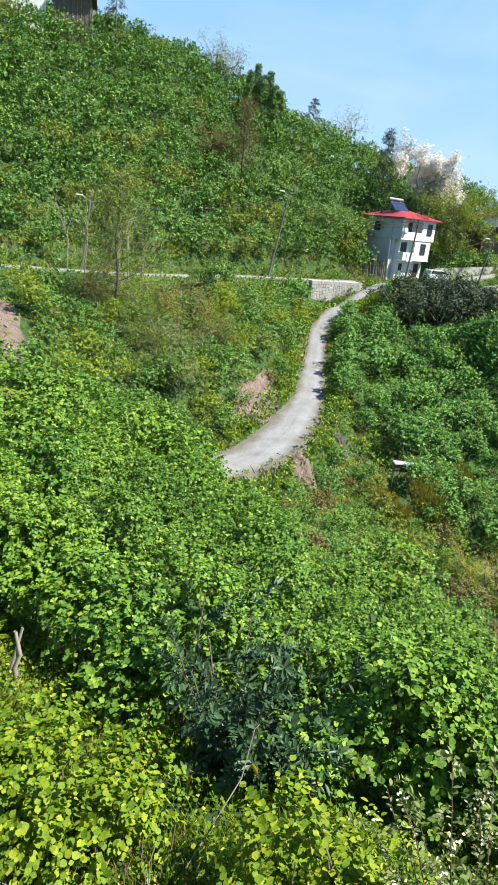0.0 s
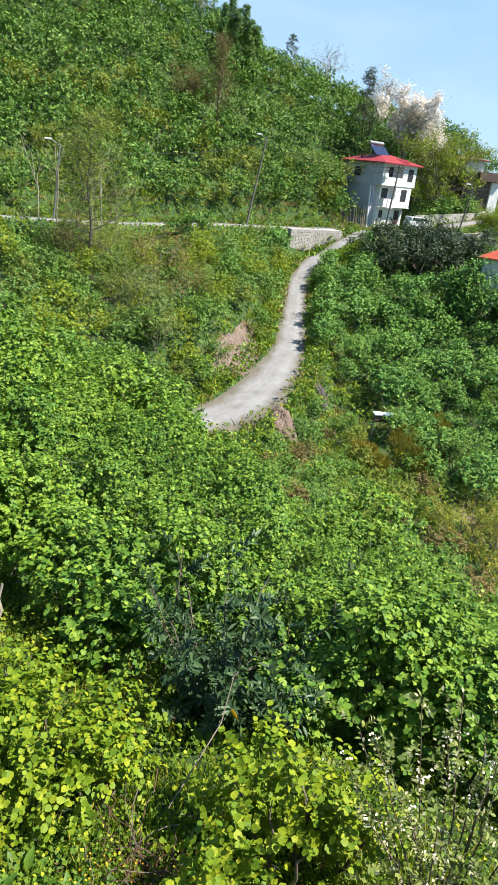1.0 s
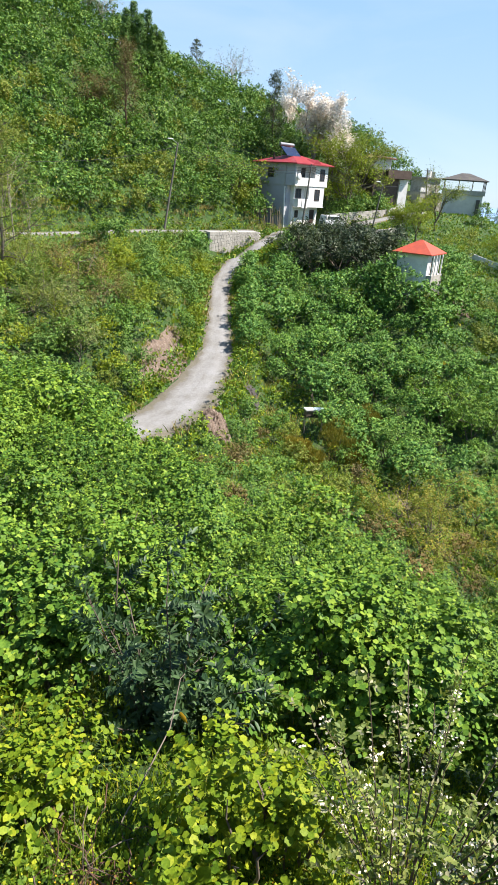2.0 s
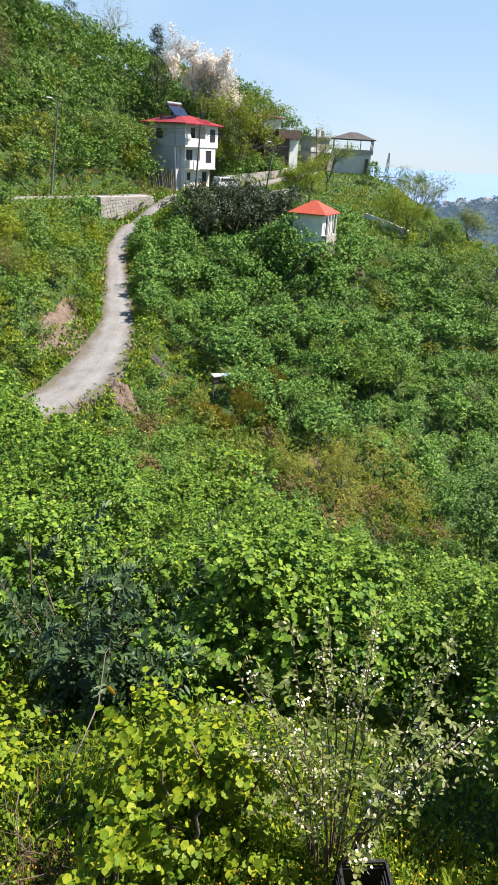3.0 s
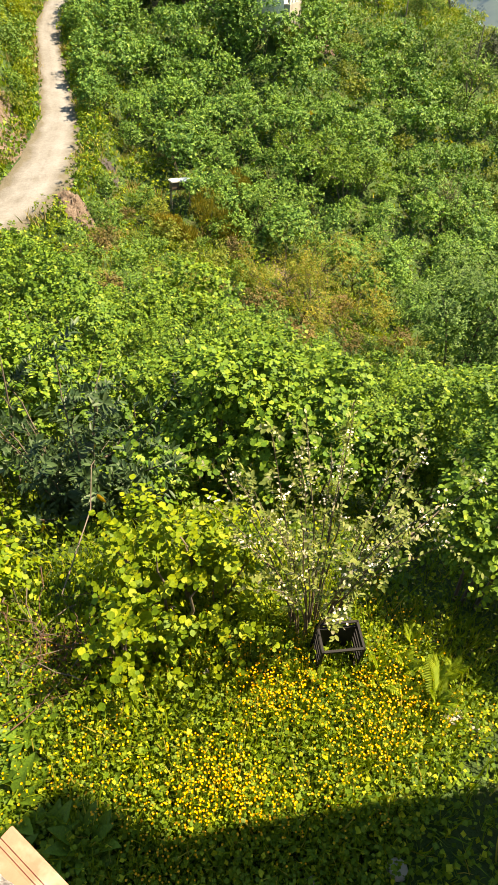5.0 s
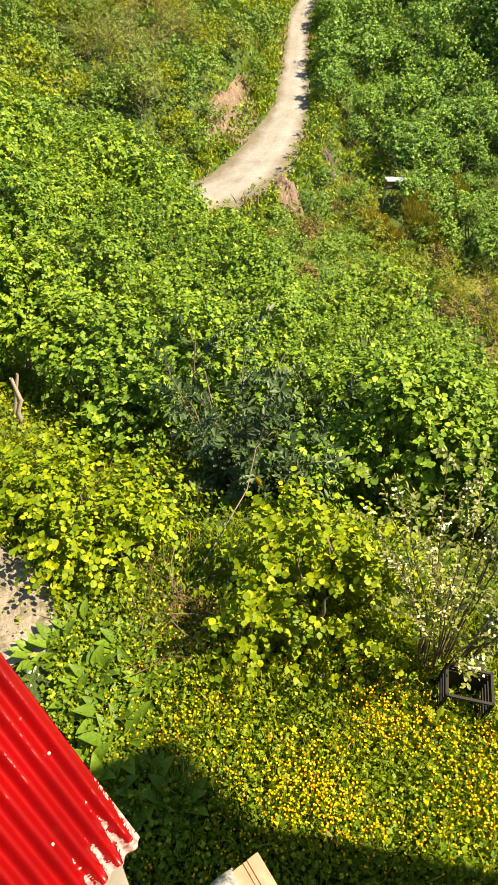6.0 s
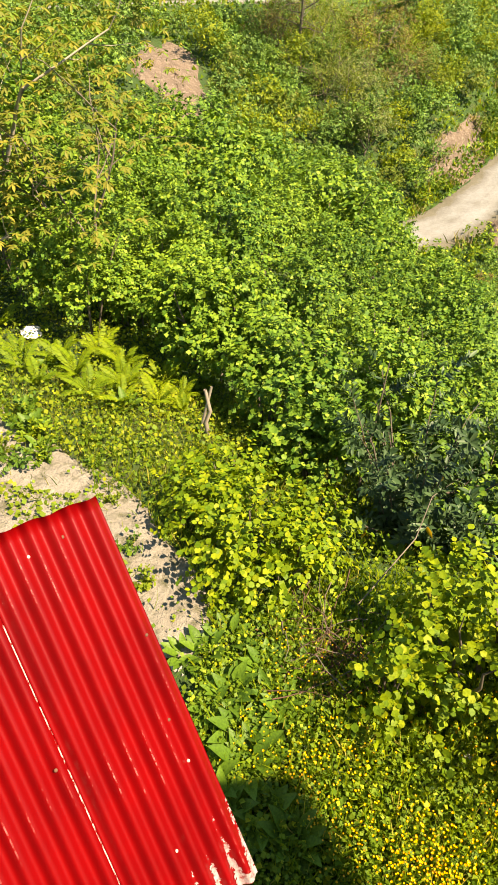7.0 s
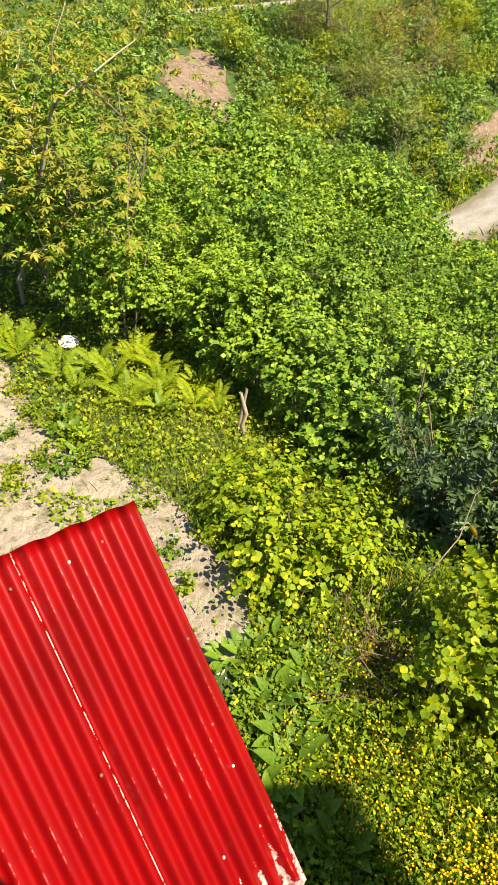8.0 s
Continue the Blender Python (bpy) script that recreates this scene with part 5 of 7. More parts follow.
# ---- walls beside the lane ----
def stone_wall(name, label, a, b, low_a, low_b, top_a, top_b, thick, rows, per, seed):
    """A coursed stone wall between two plan points: core, and single stones standing proud."""
    rng = np.random.default_rng(seed)
    a, b = np.array(a, float), np.array(b, float)
    length = np.linalg.norm(b - a)
    d = (b - a) / length
    n = np.array([d[1], -d[0]])
    bm = bmesh.new()
    vs = []
    for p, lo, hi in ((a, low_a, top_a), (b, low_b, top_b)):
        for off in (-.05, thick):
            for z in (lo - .6, hi):
                vs.append(bm.verts.new((*(p - n * off), z)))
    for q in ((0, 1, 5, 4), (2, 6, 7, 3), (1, 3, 7, 5), (0, 4, 6, 2), (0, 2, 3, 1), (4, 5, 7, 6)):
        bm.faces.new([vs[k] for k in q])
    bmesh.ops.recalc_face_normals(bm, faces=bm.faces)
    me = bpy.data.meshes.new(name)
    bm.to_mesh(me)
    bm.free()
    me.materials.append(STONE)
    wall = tagged(new(name, me), label, "wall", kind="structure")
    shapes = []
    for k in range(4):
        s = box(-.5, .5, -.5, .5, -.5, .5, None, .12)
        for v in s.verts:
            v.co += Vector(rng.normal(0, .04, 3))
        me = bpy.data.meshes.new("stone")
        s.to_mesh(me)
        s.free()
        me.materials.append(STONE)
        shapes.append(me)
    for r in range(rows):
        s = 0.0
        while s < length - .15:
            w = length / per * rng.uniform(.7, 1.4)
            f = (s + w / 2) / length
            lo, hi = low_a + (low_b - low_a) * f, top_a + (top_b - top_a) * f
            h = (hi - lo) / rows
            if f < 1 and h > .1:
                ob = new("stone", shapes[rng.integers(4)])
                ob.parent = wall
                p = a + d * (s + w / 2) + n * .03
                ob.matrix_basis = Matrix.Translation((p[0], p[1], lo + h * (r + .5))) @ Matrix.Rotation(math.atan2(d[1], d[0]), 4, "Z") @ Matrix.Diagonal((w * .95, .22, h * .93, 1))
            s += w
    return wall


stone_wall("wall_junction", "pale stone retaining wall between the lane and the track", (8.3, 85.9), (15.6, 90.1), -5.8, -2.6, -1.6, -1.6, 1.2, 8, 20, 1)


def long_wall(name, label, pts, high, low, thick, mat):
    bm = bmesh.new()
    for (x0, y0, z0), (x1, y1, z1) in zip(pts, pts[1:]):
        d = Vector((x1 - x0, y1 - y0)).normalized()
        n = Vector((-d.y, d.x)) * thick
        q = [bm.verts.new((x, y, z)) for x, y, z in ((x0, y0, z0 - low), (x1, y1, z1 - low), (x1, y1, z1 + high), (x0, y0, z0 + high))]
        w = [bm.verts.new((v.co.x + n.x, v.co.y + n.y, v.co.z)) for v in q]
        for f in ((q[0], q[1], q[2], q[3]), (w[3], w[2], w[1], w[0]), (q[3], q[2], w[2], w[3]), (q[0], q[3], w[3], w[0]), (q[1], w[1], w[2], q[2])):
            bm.faces.new(f)
    me = bpy.data.meshes.new(name)
    bm.to_mesh(me)
    bm.free()
    me.materials.append(mat)
    return tagged(new(name, me), label, "wall", kind="structure")


long_wall("wall_lane", "long rough concrete wall along the lane beside the house", [(29.5, 104.0, -.5), (35, 107.0, .0), (41, 111.5, .4), (45.5, 116.5, .9)], 1.2, 1.5, .35, CONCRETE)
long_wall("wall_below_lane", "pale concrete retaining wall under the lane", [(34.2, 96.2, -2.3), (37.2, 97.6, -2.2), (40, 100.5, -1.6)], 1.5, 1.0, .4, CONCRETE)
long_wall("wall_garden", "low pale garden wall on the slope", [(44.6, 85.4, -3.3), (46.6, 81.2, -4.1), (48.2, 77.4, -5.0)], .9, .8, .3, WHITE_WALL)


# ---- poles, cables, mast ----
def pole(name, label, foot, head, r=.13, mat=POLE, lamp=False, arms=0, group="poles along the lane"):
    ob = thing(name, label, "street lamp" if lamp else "utility pole", group)
    foot = (foot[0], foot[1], min(foot[2], level(foot[0], foot[1])) - .3)
    part("mast", rod(foot, head, r, r * .65, 10), mat, ob)
    h = Vector(head)
    if lamp:
        part("arm", rod(h - Vector((0, 0, .2)), h + Vector((-.7, -.35, .28)), .035), STEEL, ob)
        m = box(-.34, .34, -.12, .12, -.07, .07, None, .04)
        bmesh.ops.rotate(m, cent=(0, 0, 0), matrix=Matrix.Rotation(.45, 3, "Z"), verts=m.verts)
        bmesh.ops.translate(m, vec=h + Vector((-.95, -.48, .32)), verts=m.verts)
        part("lamp_head", m, WHITE_WALL, ob, "pale lamp head")
    for k in range(arms):
        z = h - Vector((0, 0, .35 + .5 * k))
        part("crossarm", rod(z + Vector((-.55, .1, 0)), z + Vector((.55, -.1, 0)), .04), STEEL, ob)
        for s in (-.5, .5):
            part("insulator", rod(z + Vector((s, -s * .18, .02)), z + Vector((s, -s * .18, .18)), .045, .03), WHITE_WALL, ob)
    return ob


pole("street_lamp", "leaning grey street lamp beside the lane", (-16.6, 63.8, -1.3), (-15.8, 64.0, 5.5), .11, STEEL, True)
pole("utility_pole", "leaning weathered timber pole beside the lane", (2.4, 85.9, -1.1), (4.0, 85.8, 8.65), .14, POLE, True)
pole("utility_pole", "dark timber pole in front of the house", (21.9, 92.2, -2.4), (22.5, 91.7, 7.5), .15, POLE, False, 1)
pole("utility_pole", "dark timber pole on the verge below the lane", (33.2, 95.0, -2.3), (33.9, 94.0, 5.6), .13, POLE, True)
pole("utility_pole", "tall dark pole in front of the grey house", (52.6, 120.5, .6), (51.6, 120.5, 9.0), .14, POLE, False, 1)
pole("utility_pole", "thin pole on the hazel slope", (44.4, 66.7, -7.0), (44.3, 66.8, -1.6), .08, POLE)
pole("utility_pole", "thin pole on the hazel slope", (51.0, 62.0, -11.0), (50.8, 62.0, -4.6), .08, POLE)
pole("utility_pole", "thin pole among the bushes on the hill", (-16.4, 98.5, 11), (-16.4, 98.5, 16.5), .08, POLE)
pole("utility_pole", "tall thin pole on the ridge", (-2.4, 119.0, 16), (-2.1, 119.0, 29.5), .09, POLE)


def cable(a, b, sag):
    t = np.linspace(0, 1, 24)[:, None]
    line = np.array(a) * (1 - t) + np.array(b) * t - np.array([0, 0, 1]) * sag * 4 * t * (1 - t)
    tagged(new("cable", mesh_of("cable", *tube(line, np.full(24, .022), 4), BLACK, True)), "thin black overhead cable between poles", "cable", "overhead cables")


for dz in (.1, .45, .75):
    cable((4.0, 85.8, 8.4 - dz), (22.5, 91.7, 7.2 - dz), .9)
    cable((22.5, 91.7, 7.2 - dz), (33.9, 94.0, 5.4 - dz * .5), .5)
cable((22.5, 91.7, 7.1), (24.4, 101.5, 6.0), .3)
cable((33.9, 94.0, 5.4), (51.6, 120.5, 8.6), 1.0)
cable((-15.8, 64.0, 5.2), (4.0, 85.8, 8.2), .9)

mast = thing("pylon", "grey lattice power pylon beyond the houses", "pylon", m=Matrix.Translation((80.6, 144.0, -13)))
HIGH = 18.6
for sx, sy in ((1, 1), (1, -1), (-1, 1), (-1, -1)):
    part("leg", rod((sx * 1.3, sy * 1.3, 0), (sx * .08, sy * .08, HIGH), .09, .05, 6), STEEL, mast)
for k in range(9):
    z0, z1 = k * 2.0, k * 2.0 + 2.0
    w0, w1 = 1.3 - 1.22 * z0 / HIGH, 1.3 - 1.22 * z1 / HIGH
    for s in (1, -1):
        part("brace", rod((-w0, s * w0, z0), (w1, s * w1, z1), .05, .05, 5), STEEL, mast)
        part("brace", rod((s * w0, w0, z0), (s * w1, -w1, z1), .05, .05, 5), STEEL, mast)
part("crossarm", rod((-2.7, 0, 13.4), (2.7, 0, 13.4), .13, .13, 6), STEEL, mast)
for s in (-2.6, 2.6):
    part("insulator", rod((s, 0, 13.4), (s * 1.02, 0, 14.5), .1, .06, 6), STEEL, mast)


# ---- van, canes, hives ----
van = thing("van", "small white van parked on the lane", "van", m=Matrix.Translation((28.6, 100.0, -1.05)) @ Matrix.Rotation(radians(25), 4, "Z"))
CAR_WHITE = plain("car_paint", (.75, .77, .78), .25)
part("body", box(-2.0, 2.0, -.8, .8, .35, 1.15, None, .12), CAR_WHITE, van)
part("cabin", box(-1.9, .9, -.72, .72, 1.15, 1.8, None, .15), CAR_WHITE, van)
for s in (-1, 1):
    part("side_window", box(-1.5, .6, s * .73 - .012, s * .73 + .012, 1.22, 1.65), GLASS, van)
    for x in (-1.25, 1.3):
        w = part("wheel", rod((x, s * .68, .32), (x, s * .84, .32), .33, .33, 16), BLACK, van)
        part("rim", rod((x, s * .84, .32), (x, s * .86, .32), .2, .2, 12), STEEL, w)
part("windscreen", box(.86, .92, -.62, .62, 1.2, 1.68), GLASS, van)
for y in (-.6, .6):
    part("headlight", box(1.97, 2.03, y - .14, y + .14, .75, .92), GLASS, van)
rng = np.random.default_rng(61)
CANE = rough_stuff("dry_cane", (.34, .27, .16), (.24, .18, .11), 2, 18, .9, .3, .01)
under_spots = [(30.5 + 1.25 * k + rng.normal(0, .3), 105.8 + .75 * k + rng.normal(0, .5)) for k in range(10)] + [(31 + 1.6 * k + rng.normal(0, .4), 109.4 + .7 * k + rng.normal(0, .6)) for k in range(7)]
shade_forms = [hazel_form(230 + k, 1.5, 2.8, 130, 6, .22, TRIO, .4, 14, .5, .05, (.6, .15), .26) for k in range(3)]
tagged(new("lane_shrubs", mesh_of("lane_shrubs", *massed(rng, shade_forms, under_spots, .7, 1.2), WOODS)), "green shrubs under the trees behind the lane wall", "scrub", kind="stuff")
canes = thing("cane_stack", "stack of dry canes leaning beside the house", "cane stack")
for k in range(26):
    x = 15.8 + k * .2
    part("cane", rod((x, 99.2 + rng.normal(0, .15), -1.7), (x + rng.normal(-.2, .35), 99.9, 1.4 + rng.uniform(-.5, .6)), .035, .02, 5), CANE, canes)


def hive(x, y, z, lid, turn, shade):
    ob = thing("beehive", f"small wooden beehive with a {shade} lid on a stand", "beehive", "beehives", Matrix.Translation((x, y, z)) @ Matrix.Rotation(turn, 4, "Z") @ Matrix.Scale(1.2, 4))
    part("body", box(-.26, .26, -.22, .22, 0, .42, None, .015), WOOD, ob, "brown wooden box")
    part("lid", box(-.32, .32, -.28, .28, .42, .52, None, .02), lid, ob, f"{shade} flat lid")
    # Black slab drawn for the dark inside the entrance slot.
    part("entrance", box(-.15, .15, -.235, -.215, .03, .07), BLACK, ob)


hz = level(13.55, 46.4) + 1.5
stand = thing("hive_stand", "rough timber stand for the beehives", "stand")
part("rail", box(12.75, 14.45, 46.2, 46.28, hz - .08, hz), WOOD, stand)
part("rail", box(12.75, 14.45, 46.56, 46.64, hz - .08, hz), WOOD, stand)
for x in (12.85, 14.35):
    for y in (46.24, 46.6):
        part("leg", rod((x, y, hz - 2.6), (x, y, hz - .08), .035, .035, 6), PALE_BARK, stand)
hive(13.15, 46.42, hz, WHITE_WALL, .12, "white")
hive(13.97, 46.42, hz, plain("pale_blue_lid", (.45, .58, .66), .5), .12, "pale blue")


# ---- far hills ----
# Blue haze is painted over the woods' own greens as a faint glow.
FAR_WOOD = hazy("woodland_with_haze_glow", (.022, .042, .018), (.06, .09, .04), (.095, .165, .26), .45, .02)
az = np.radians(np.linspace(20, 95, 110))
tt = np.linspace(0, 1, 26)
ridge_el = np.interp(np.degrees(az), [20, 30, 34, 37.7, 39.6, 41.5, 46, 55, 70, 95], [-5.0, -4.2, -3.5, -3.0, -2.3, -1.3, .4, 2.0, 3.0, 2.0])
rngh = np.random.default_rng(71)
pts = []
for s in tt:
    d = 420 + 620 * s
    top = np.tan(np.radians(ridge_el)) * 1040 + 5
    z = -88 + (top + 88) * (s ** 1.3) + (np.sin(np.degrees(az) * 1.1 + s * 5) * 6 + np.sin(np.degrees(az) * 2.7 + 2 * s) * 3) * s * (1 - s) * 3
    pts.append(np.stack([d * np.sin(az), d * np.cos(az), z], 1))
for s in (1, 2):
    pts.append(np.stack([(1040 + 160 * s) * np.sin(az), (1040 + 160 * s) * np.cos(az), pts[25][:, 2] - 45 * s], 1))
hp = np.concatenate(pts)
i = np.arange(27)[:, None] * 110 + np.arange(109)[None]
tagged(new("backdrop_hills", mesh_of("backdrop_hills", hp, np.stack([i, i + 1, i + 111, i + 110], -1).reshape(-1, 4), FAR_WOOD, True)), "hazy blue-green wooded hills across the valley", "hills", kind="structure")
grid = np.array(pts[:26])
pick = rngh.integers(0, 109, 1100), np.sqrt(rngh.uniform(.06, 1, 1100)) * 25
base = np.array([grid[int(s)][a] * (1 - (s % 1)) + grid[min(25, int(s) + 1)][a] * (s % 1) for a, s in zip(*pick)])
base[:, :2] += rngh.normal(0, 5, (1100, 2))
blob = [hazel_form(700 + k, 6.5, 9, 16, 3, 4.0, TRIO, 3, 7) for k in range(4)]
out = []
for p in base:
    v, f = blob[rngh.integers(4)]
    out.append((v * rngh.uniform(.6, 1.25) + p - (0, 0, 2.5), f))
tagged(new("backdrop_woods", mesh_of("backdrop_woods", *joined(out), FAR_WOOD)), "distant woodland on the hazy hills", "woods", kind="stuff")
# Far walls and roofs carry the same painted haze glow.
FAR_WHITE = hazy("white_wall_with_haze_glow", (.75, .74, .72), (.65, .64, .62), (.4, .5, .6), .3, .3)
for k, a in enumerate((34.3, 34.9, 35.5, 36.4, 37.3, 37.7, 38.6, 39.2)):
    q = np.interp(a, np.degrees(az), grid[25][:, 2])
    w, h = rngh.uniform(4, 9), rngh.uniform(5, 9)
    x, y = 1035 * math.sin(radians(a)), 1035 * math.cos(radians(a))
    ob = thing("far_house", "distant pale house on the hill crest", "house", "houses on the far crest", Matrix.Translation((x, y, q - 3)) @ Matrix.Rotation(-radians(a), 4, "Z"))
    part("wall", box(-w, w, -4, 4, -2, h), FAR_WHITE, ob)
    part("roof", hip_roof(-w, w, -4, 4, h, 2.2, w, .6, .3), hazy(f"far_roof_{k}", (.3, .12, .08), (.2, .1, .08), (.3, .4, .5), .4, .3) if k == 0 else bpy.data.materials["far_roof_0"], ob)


# ---- the shed with the red roof, and the brick wall ----
def red_paint():
    m, t, p, _ = nodes_of("red_paint_on_sheet")
    col = mixed(t, grain(t, 3, 4), (.205, .0015, .003), (.155, .0015, .003))
    col = mixed(t, grain(t, 90, 3, .6, .80, .82), col, (.6, .30, .28))
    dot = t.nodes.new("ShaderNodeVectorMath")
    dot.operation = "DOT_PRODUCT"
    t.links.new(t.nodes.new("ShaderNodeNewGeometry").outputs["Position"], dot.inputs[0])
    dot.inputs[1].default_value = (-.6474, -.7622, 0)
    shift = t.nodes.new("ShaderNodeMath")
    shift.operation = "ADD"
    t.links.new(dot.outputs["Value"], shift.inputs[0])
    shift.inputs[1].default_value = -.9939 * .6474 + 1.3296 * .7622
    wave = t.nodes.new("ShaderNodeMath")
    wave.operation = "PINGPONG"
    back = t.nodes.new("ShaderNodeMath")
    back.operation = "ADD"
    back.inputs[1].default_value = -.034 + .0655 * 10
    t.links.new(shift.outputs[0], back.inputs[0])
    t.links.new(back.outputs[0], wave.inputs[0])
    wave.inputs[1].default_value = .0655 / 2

    def near_line(value, at, wide):
        gap = t.nodes.new("ShaderNodeMath")
        gap.operation = "COMPARE"
        t.links.new(value, gap.inputs[0])
        gap.inputs[1].default_value, gap.inputs[2].default_value = at, wide
        return gap.outputs[0]

    def times(u, w):
        g = t.nodes.new("ShaderNodeMath")
        g.operation = "MULTIPLY"
        t.links.new(u, g.inputs[0])
        t.links.new(w, g.inputs[1])
        return g.outputs[0]

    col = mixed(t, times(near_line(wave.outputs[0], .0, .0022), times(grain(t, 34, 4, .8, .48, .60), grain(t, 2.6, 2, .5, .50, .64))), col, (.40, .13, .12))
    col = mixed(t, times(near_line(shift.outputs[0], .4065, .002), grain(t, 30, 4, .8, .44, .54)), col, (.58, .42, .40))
    t.links.new(col, p.inputs["Base Color"])
    p.inputs["Roughness"].default_value = .32
    p.inputs["Specular IOR Level"].default_value = .4
    relief(t, p, grain(t, 40, 5, .7, 0, 1), .08, .004)
    return m


RED = red_paint()
ALONG, ACROSS, OUT = np.array([.4992, -.424, -.7556]), np.array([-.6474, -.7622, 0]), np.array([.5759, -.4892, .655])
TOP = np.array([-.9939, 1.3296, 3.5452])
PITCH, DEEP, RUN, FIRST = .0655, .0125, 1.411, .034
shed = thing("shed", "small shed with a steep red corrugated sheet roof", "shed")


def profile(c):
    return DEEP * np.cos(2 * math.pi * (c - FIRST) / PITCH)


def sheet(start, stop, lift, seed):
    """One corrugated sheet, slightly dented, its ends cut a little unevenly."""
    rng = np.random.default_rng(seed)
    c = np.arange(start, stop + 1e-6, PITCH / 12)
    a = np.linspace(0, RUN, 34)
    C, A = np.meshgrid(c, a)
    z = profile(C) + lift + .003 * np.sin(A * 2.1 + C * 3) + .0012 * np.sin(A * 9 + C * 40 + seed)
    for _ in range(5):
        z -= rng.uniform(.001, .004) * np.exp(-((A - rng.uniform(0, RUN)) / .05) ** 2 - ((C - rng.uniform(start, stop)) / .02) ** 2)
    end = A - .05 * C * (1 - A / RUN) + .006 * np.sin(C * 31) * (A > RUN - .05) + .003 * np.sin(C * 50) * (A < .03)
    top = TOP + end[..., None] * ALONG + C[..., None] * ACROSS + z[..., None] * OUT
    n, m = top.shape[:2]
    i = np.arange(n - 1)[:, None] * m + np.arange(m - 1)[None]
    f = np.stack([i, i + 1, i + m + 1, i + m], -1).reshape(-1, 4)
    v = np.concatenate([top.reshape(-1, 3), top.reshape(-1, 3) - OUT * .002])
    rim = []
    edge = np.r_[np.arange(m), np.arange(1, n) * m + m - 1, (n - 1) * m + np.arange(m - 2, -1, -1), np.arange(n - 2, 0, -1) * m]
    for p, q in zip(edge, np.roll(edge, -1)):
        rim.append((p, q, q + n * m, p + n * m))
    return v, np.vstack([f, f[:, ::-1] + n * m, np.array(rim)])


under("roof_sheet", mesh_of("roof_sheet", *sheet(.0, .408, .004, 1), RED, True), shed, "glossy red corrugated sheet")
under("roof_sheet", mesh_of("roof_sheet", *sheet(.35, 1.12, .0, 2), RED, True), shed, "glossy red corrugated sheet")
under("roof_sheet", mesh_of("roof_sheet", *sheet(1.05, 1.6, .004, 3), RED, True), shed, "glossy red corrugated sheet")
STEEL_CAP, RUST_CAP = plain("bright_screw", (.7, .68, .62), .4, .2), plain("rusty_screw", (.16, .07, .04), .8)
for a, c, mat in ((.09, .262, STEEL_CAP), (.077, .148, RUST_CAP), (.937, .064, STEEL_CAP), (.085, .446, RUST_CAP), (.716, .438, RUST_CAP), (.484, .031, RUST_CAP), (.78, .07, RUST_CAP), (1.165, .215, STEEL_CAP), (.72, .78, RUST_CAP)):
    p = TOP + a * ALONG + c * ACROSS + OUT * (float(profile(c)) + .005)
    bm = bmesh.new()
    bmesh.ops.create_uvsphere(bm, u_segments=10, v_segments=6, radius=.0065, matrix=Matrix.Translation(p) @ Vector(OUT).to_track_quat("Z", "Y").to_matrix().to_4x4() @ Matrix.Diagonal((1, 1, .7, 1)))
    part("screw", bm, mat, shed, "round screw head", True)
CRUST = rough_stuff("cement_crust", (.46, .41, .41), (.34, .20, .20), 22, 120, .95, .8, .006, c=(.30, .07, .07))
cu, ca = np.meshgrid(np.arange(0, .40, .003), np.arange(1.08, RUN + .004, .003))
cz = profile(cu) + .0065
keep = np.zeros(cu.shape, bool)
for a in range(cu.shape[0]):
    for b in range(cu.shape[1]):
        u, w = cu[a, b], ca[a, b]
        reach = .004 + .040 * math.exp(-((u - .03) / .03) ** 2) + .075 * (1 - math.cos(2 * math.pi * (u - FIRST) / PITCH)) ** 2 * math.exp(-u / .2)
        keep[a, b] = (RUN + .006 - w) / reach + 1.0 * noise.noise((u * 60, w * 35, 2)) + .7 * noise.noise((u * 170, w * 170, 4)) < .95
        cz[a, b] += .003 * max(0, noise.noise((u * 90, w * 90, 9)))
cv = TOP + ca[..., None] * ALONG + cu[..., None] * ACROSS + cz[..., None] * OUT
n, m = cu.shape
i = np.arange(n - 1)[:, None] * m + np.arange(m - 1)[None]
cf = np.stack([i, i + 1, i + m + 1, i + m], -1).reshape(-1, 4)
kk = keep.ravel()
under("cement_crust", mesh_of("cement_crust", cv.reshape(-1, 3), cf[kk[cf].all(1)], CRUST, True), shed, "whitish cement smeared along the sheet end")
bm = bmesh.new()
q = [TOP + a * ALONG + c * ACROSS - OUT * .03 for a, c in ((.1, .06), (RUN - .08, .06), (RUN - .08, 1.5), (.1, 1.5))]
lo = [bm.verts.new((p[0], p[1], -.3)) for p in q]
hi = [bm.verts.new(p) for p in q]
for k in range(4):
    bm.faces.new((lo[k], lo[(k + 1) % 4], hi[(k + 1) % 4], hi[k]))
bm.faces.new(hi)
bmesh.ops.recalc_face_normals(bm, faces=bm.faces)
part("wall", bm, CONCRETE, shed, "grey block wall under the sheets")

LONG, WIDE = np.array([.53, -.848, 0]), np.array([-.848, -.53, 0])
CORNER, CAP = np.array([-.0205, .1525, 0]), 4.579
brick_wall = tagged(new("wall_house"), "unfinished orange hollow-brick wall with mortar on top", "wall", kind="structure")


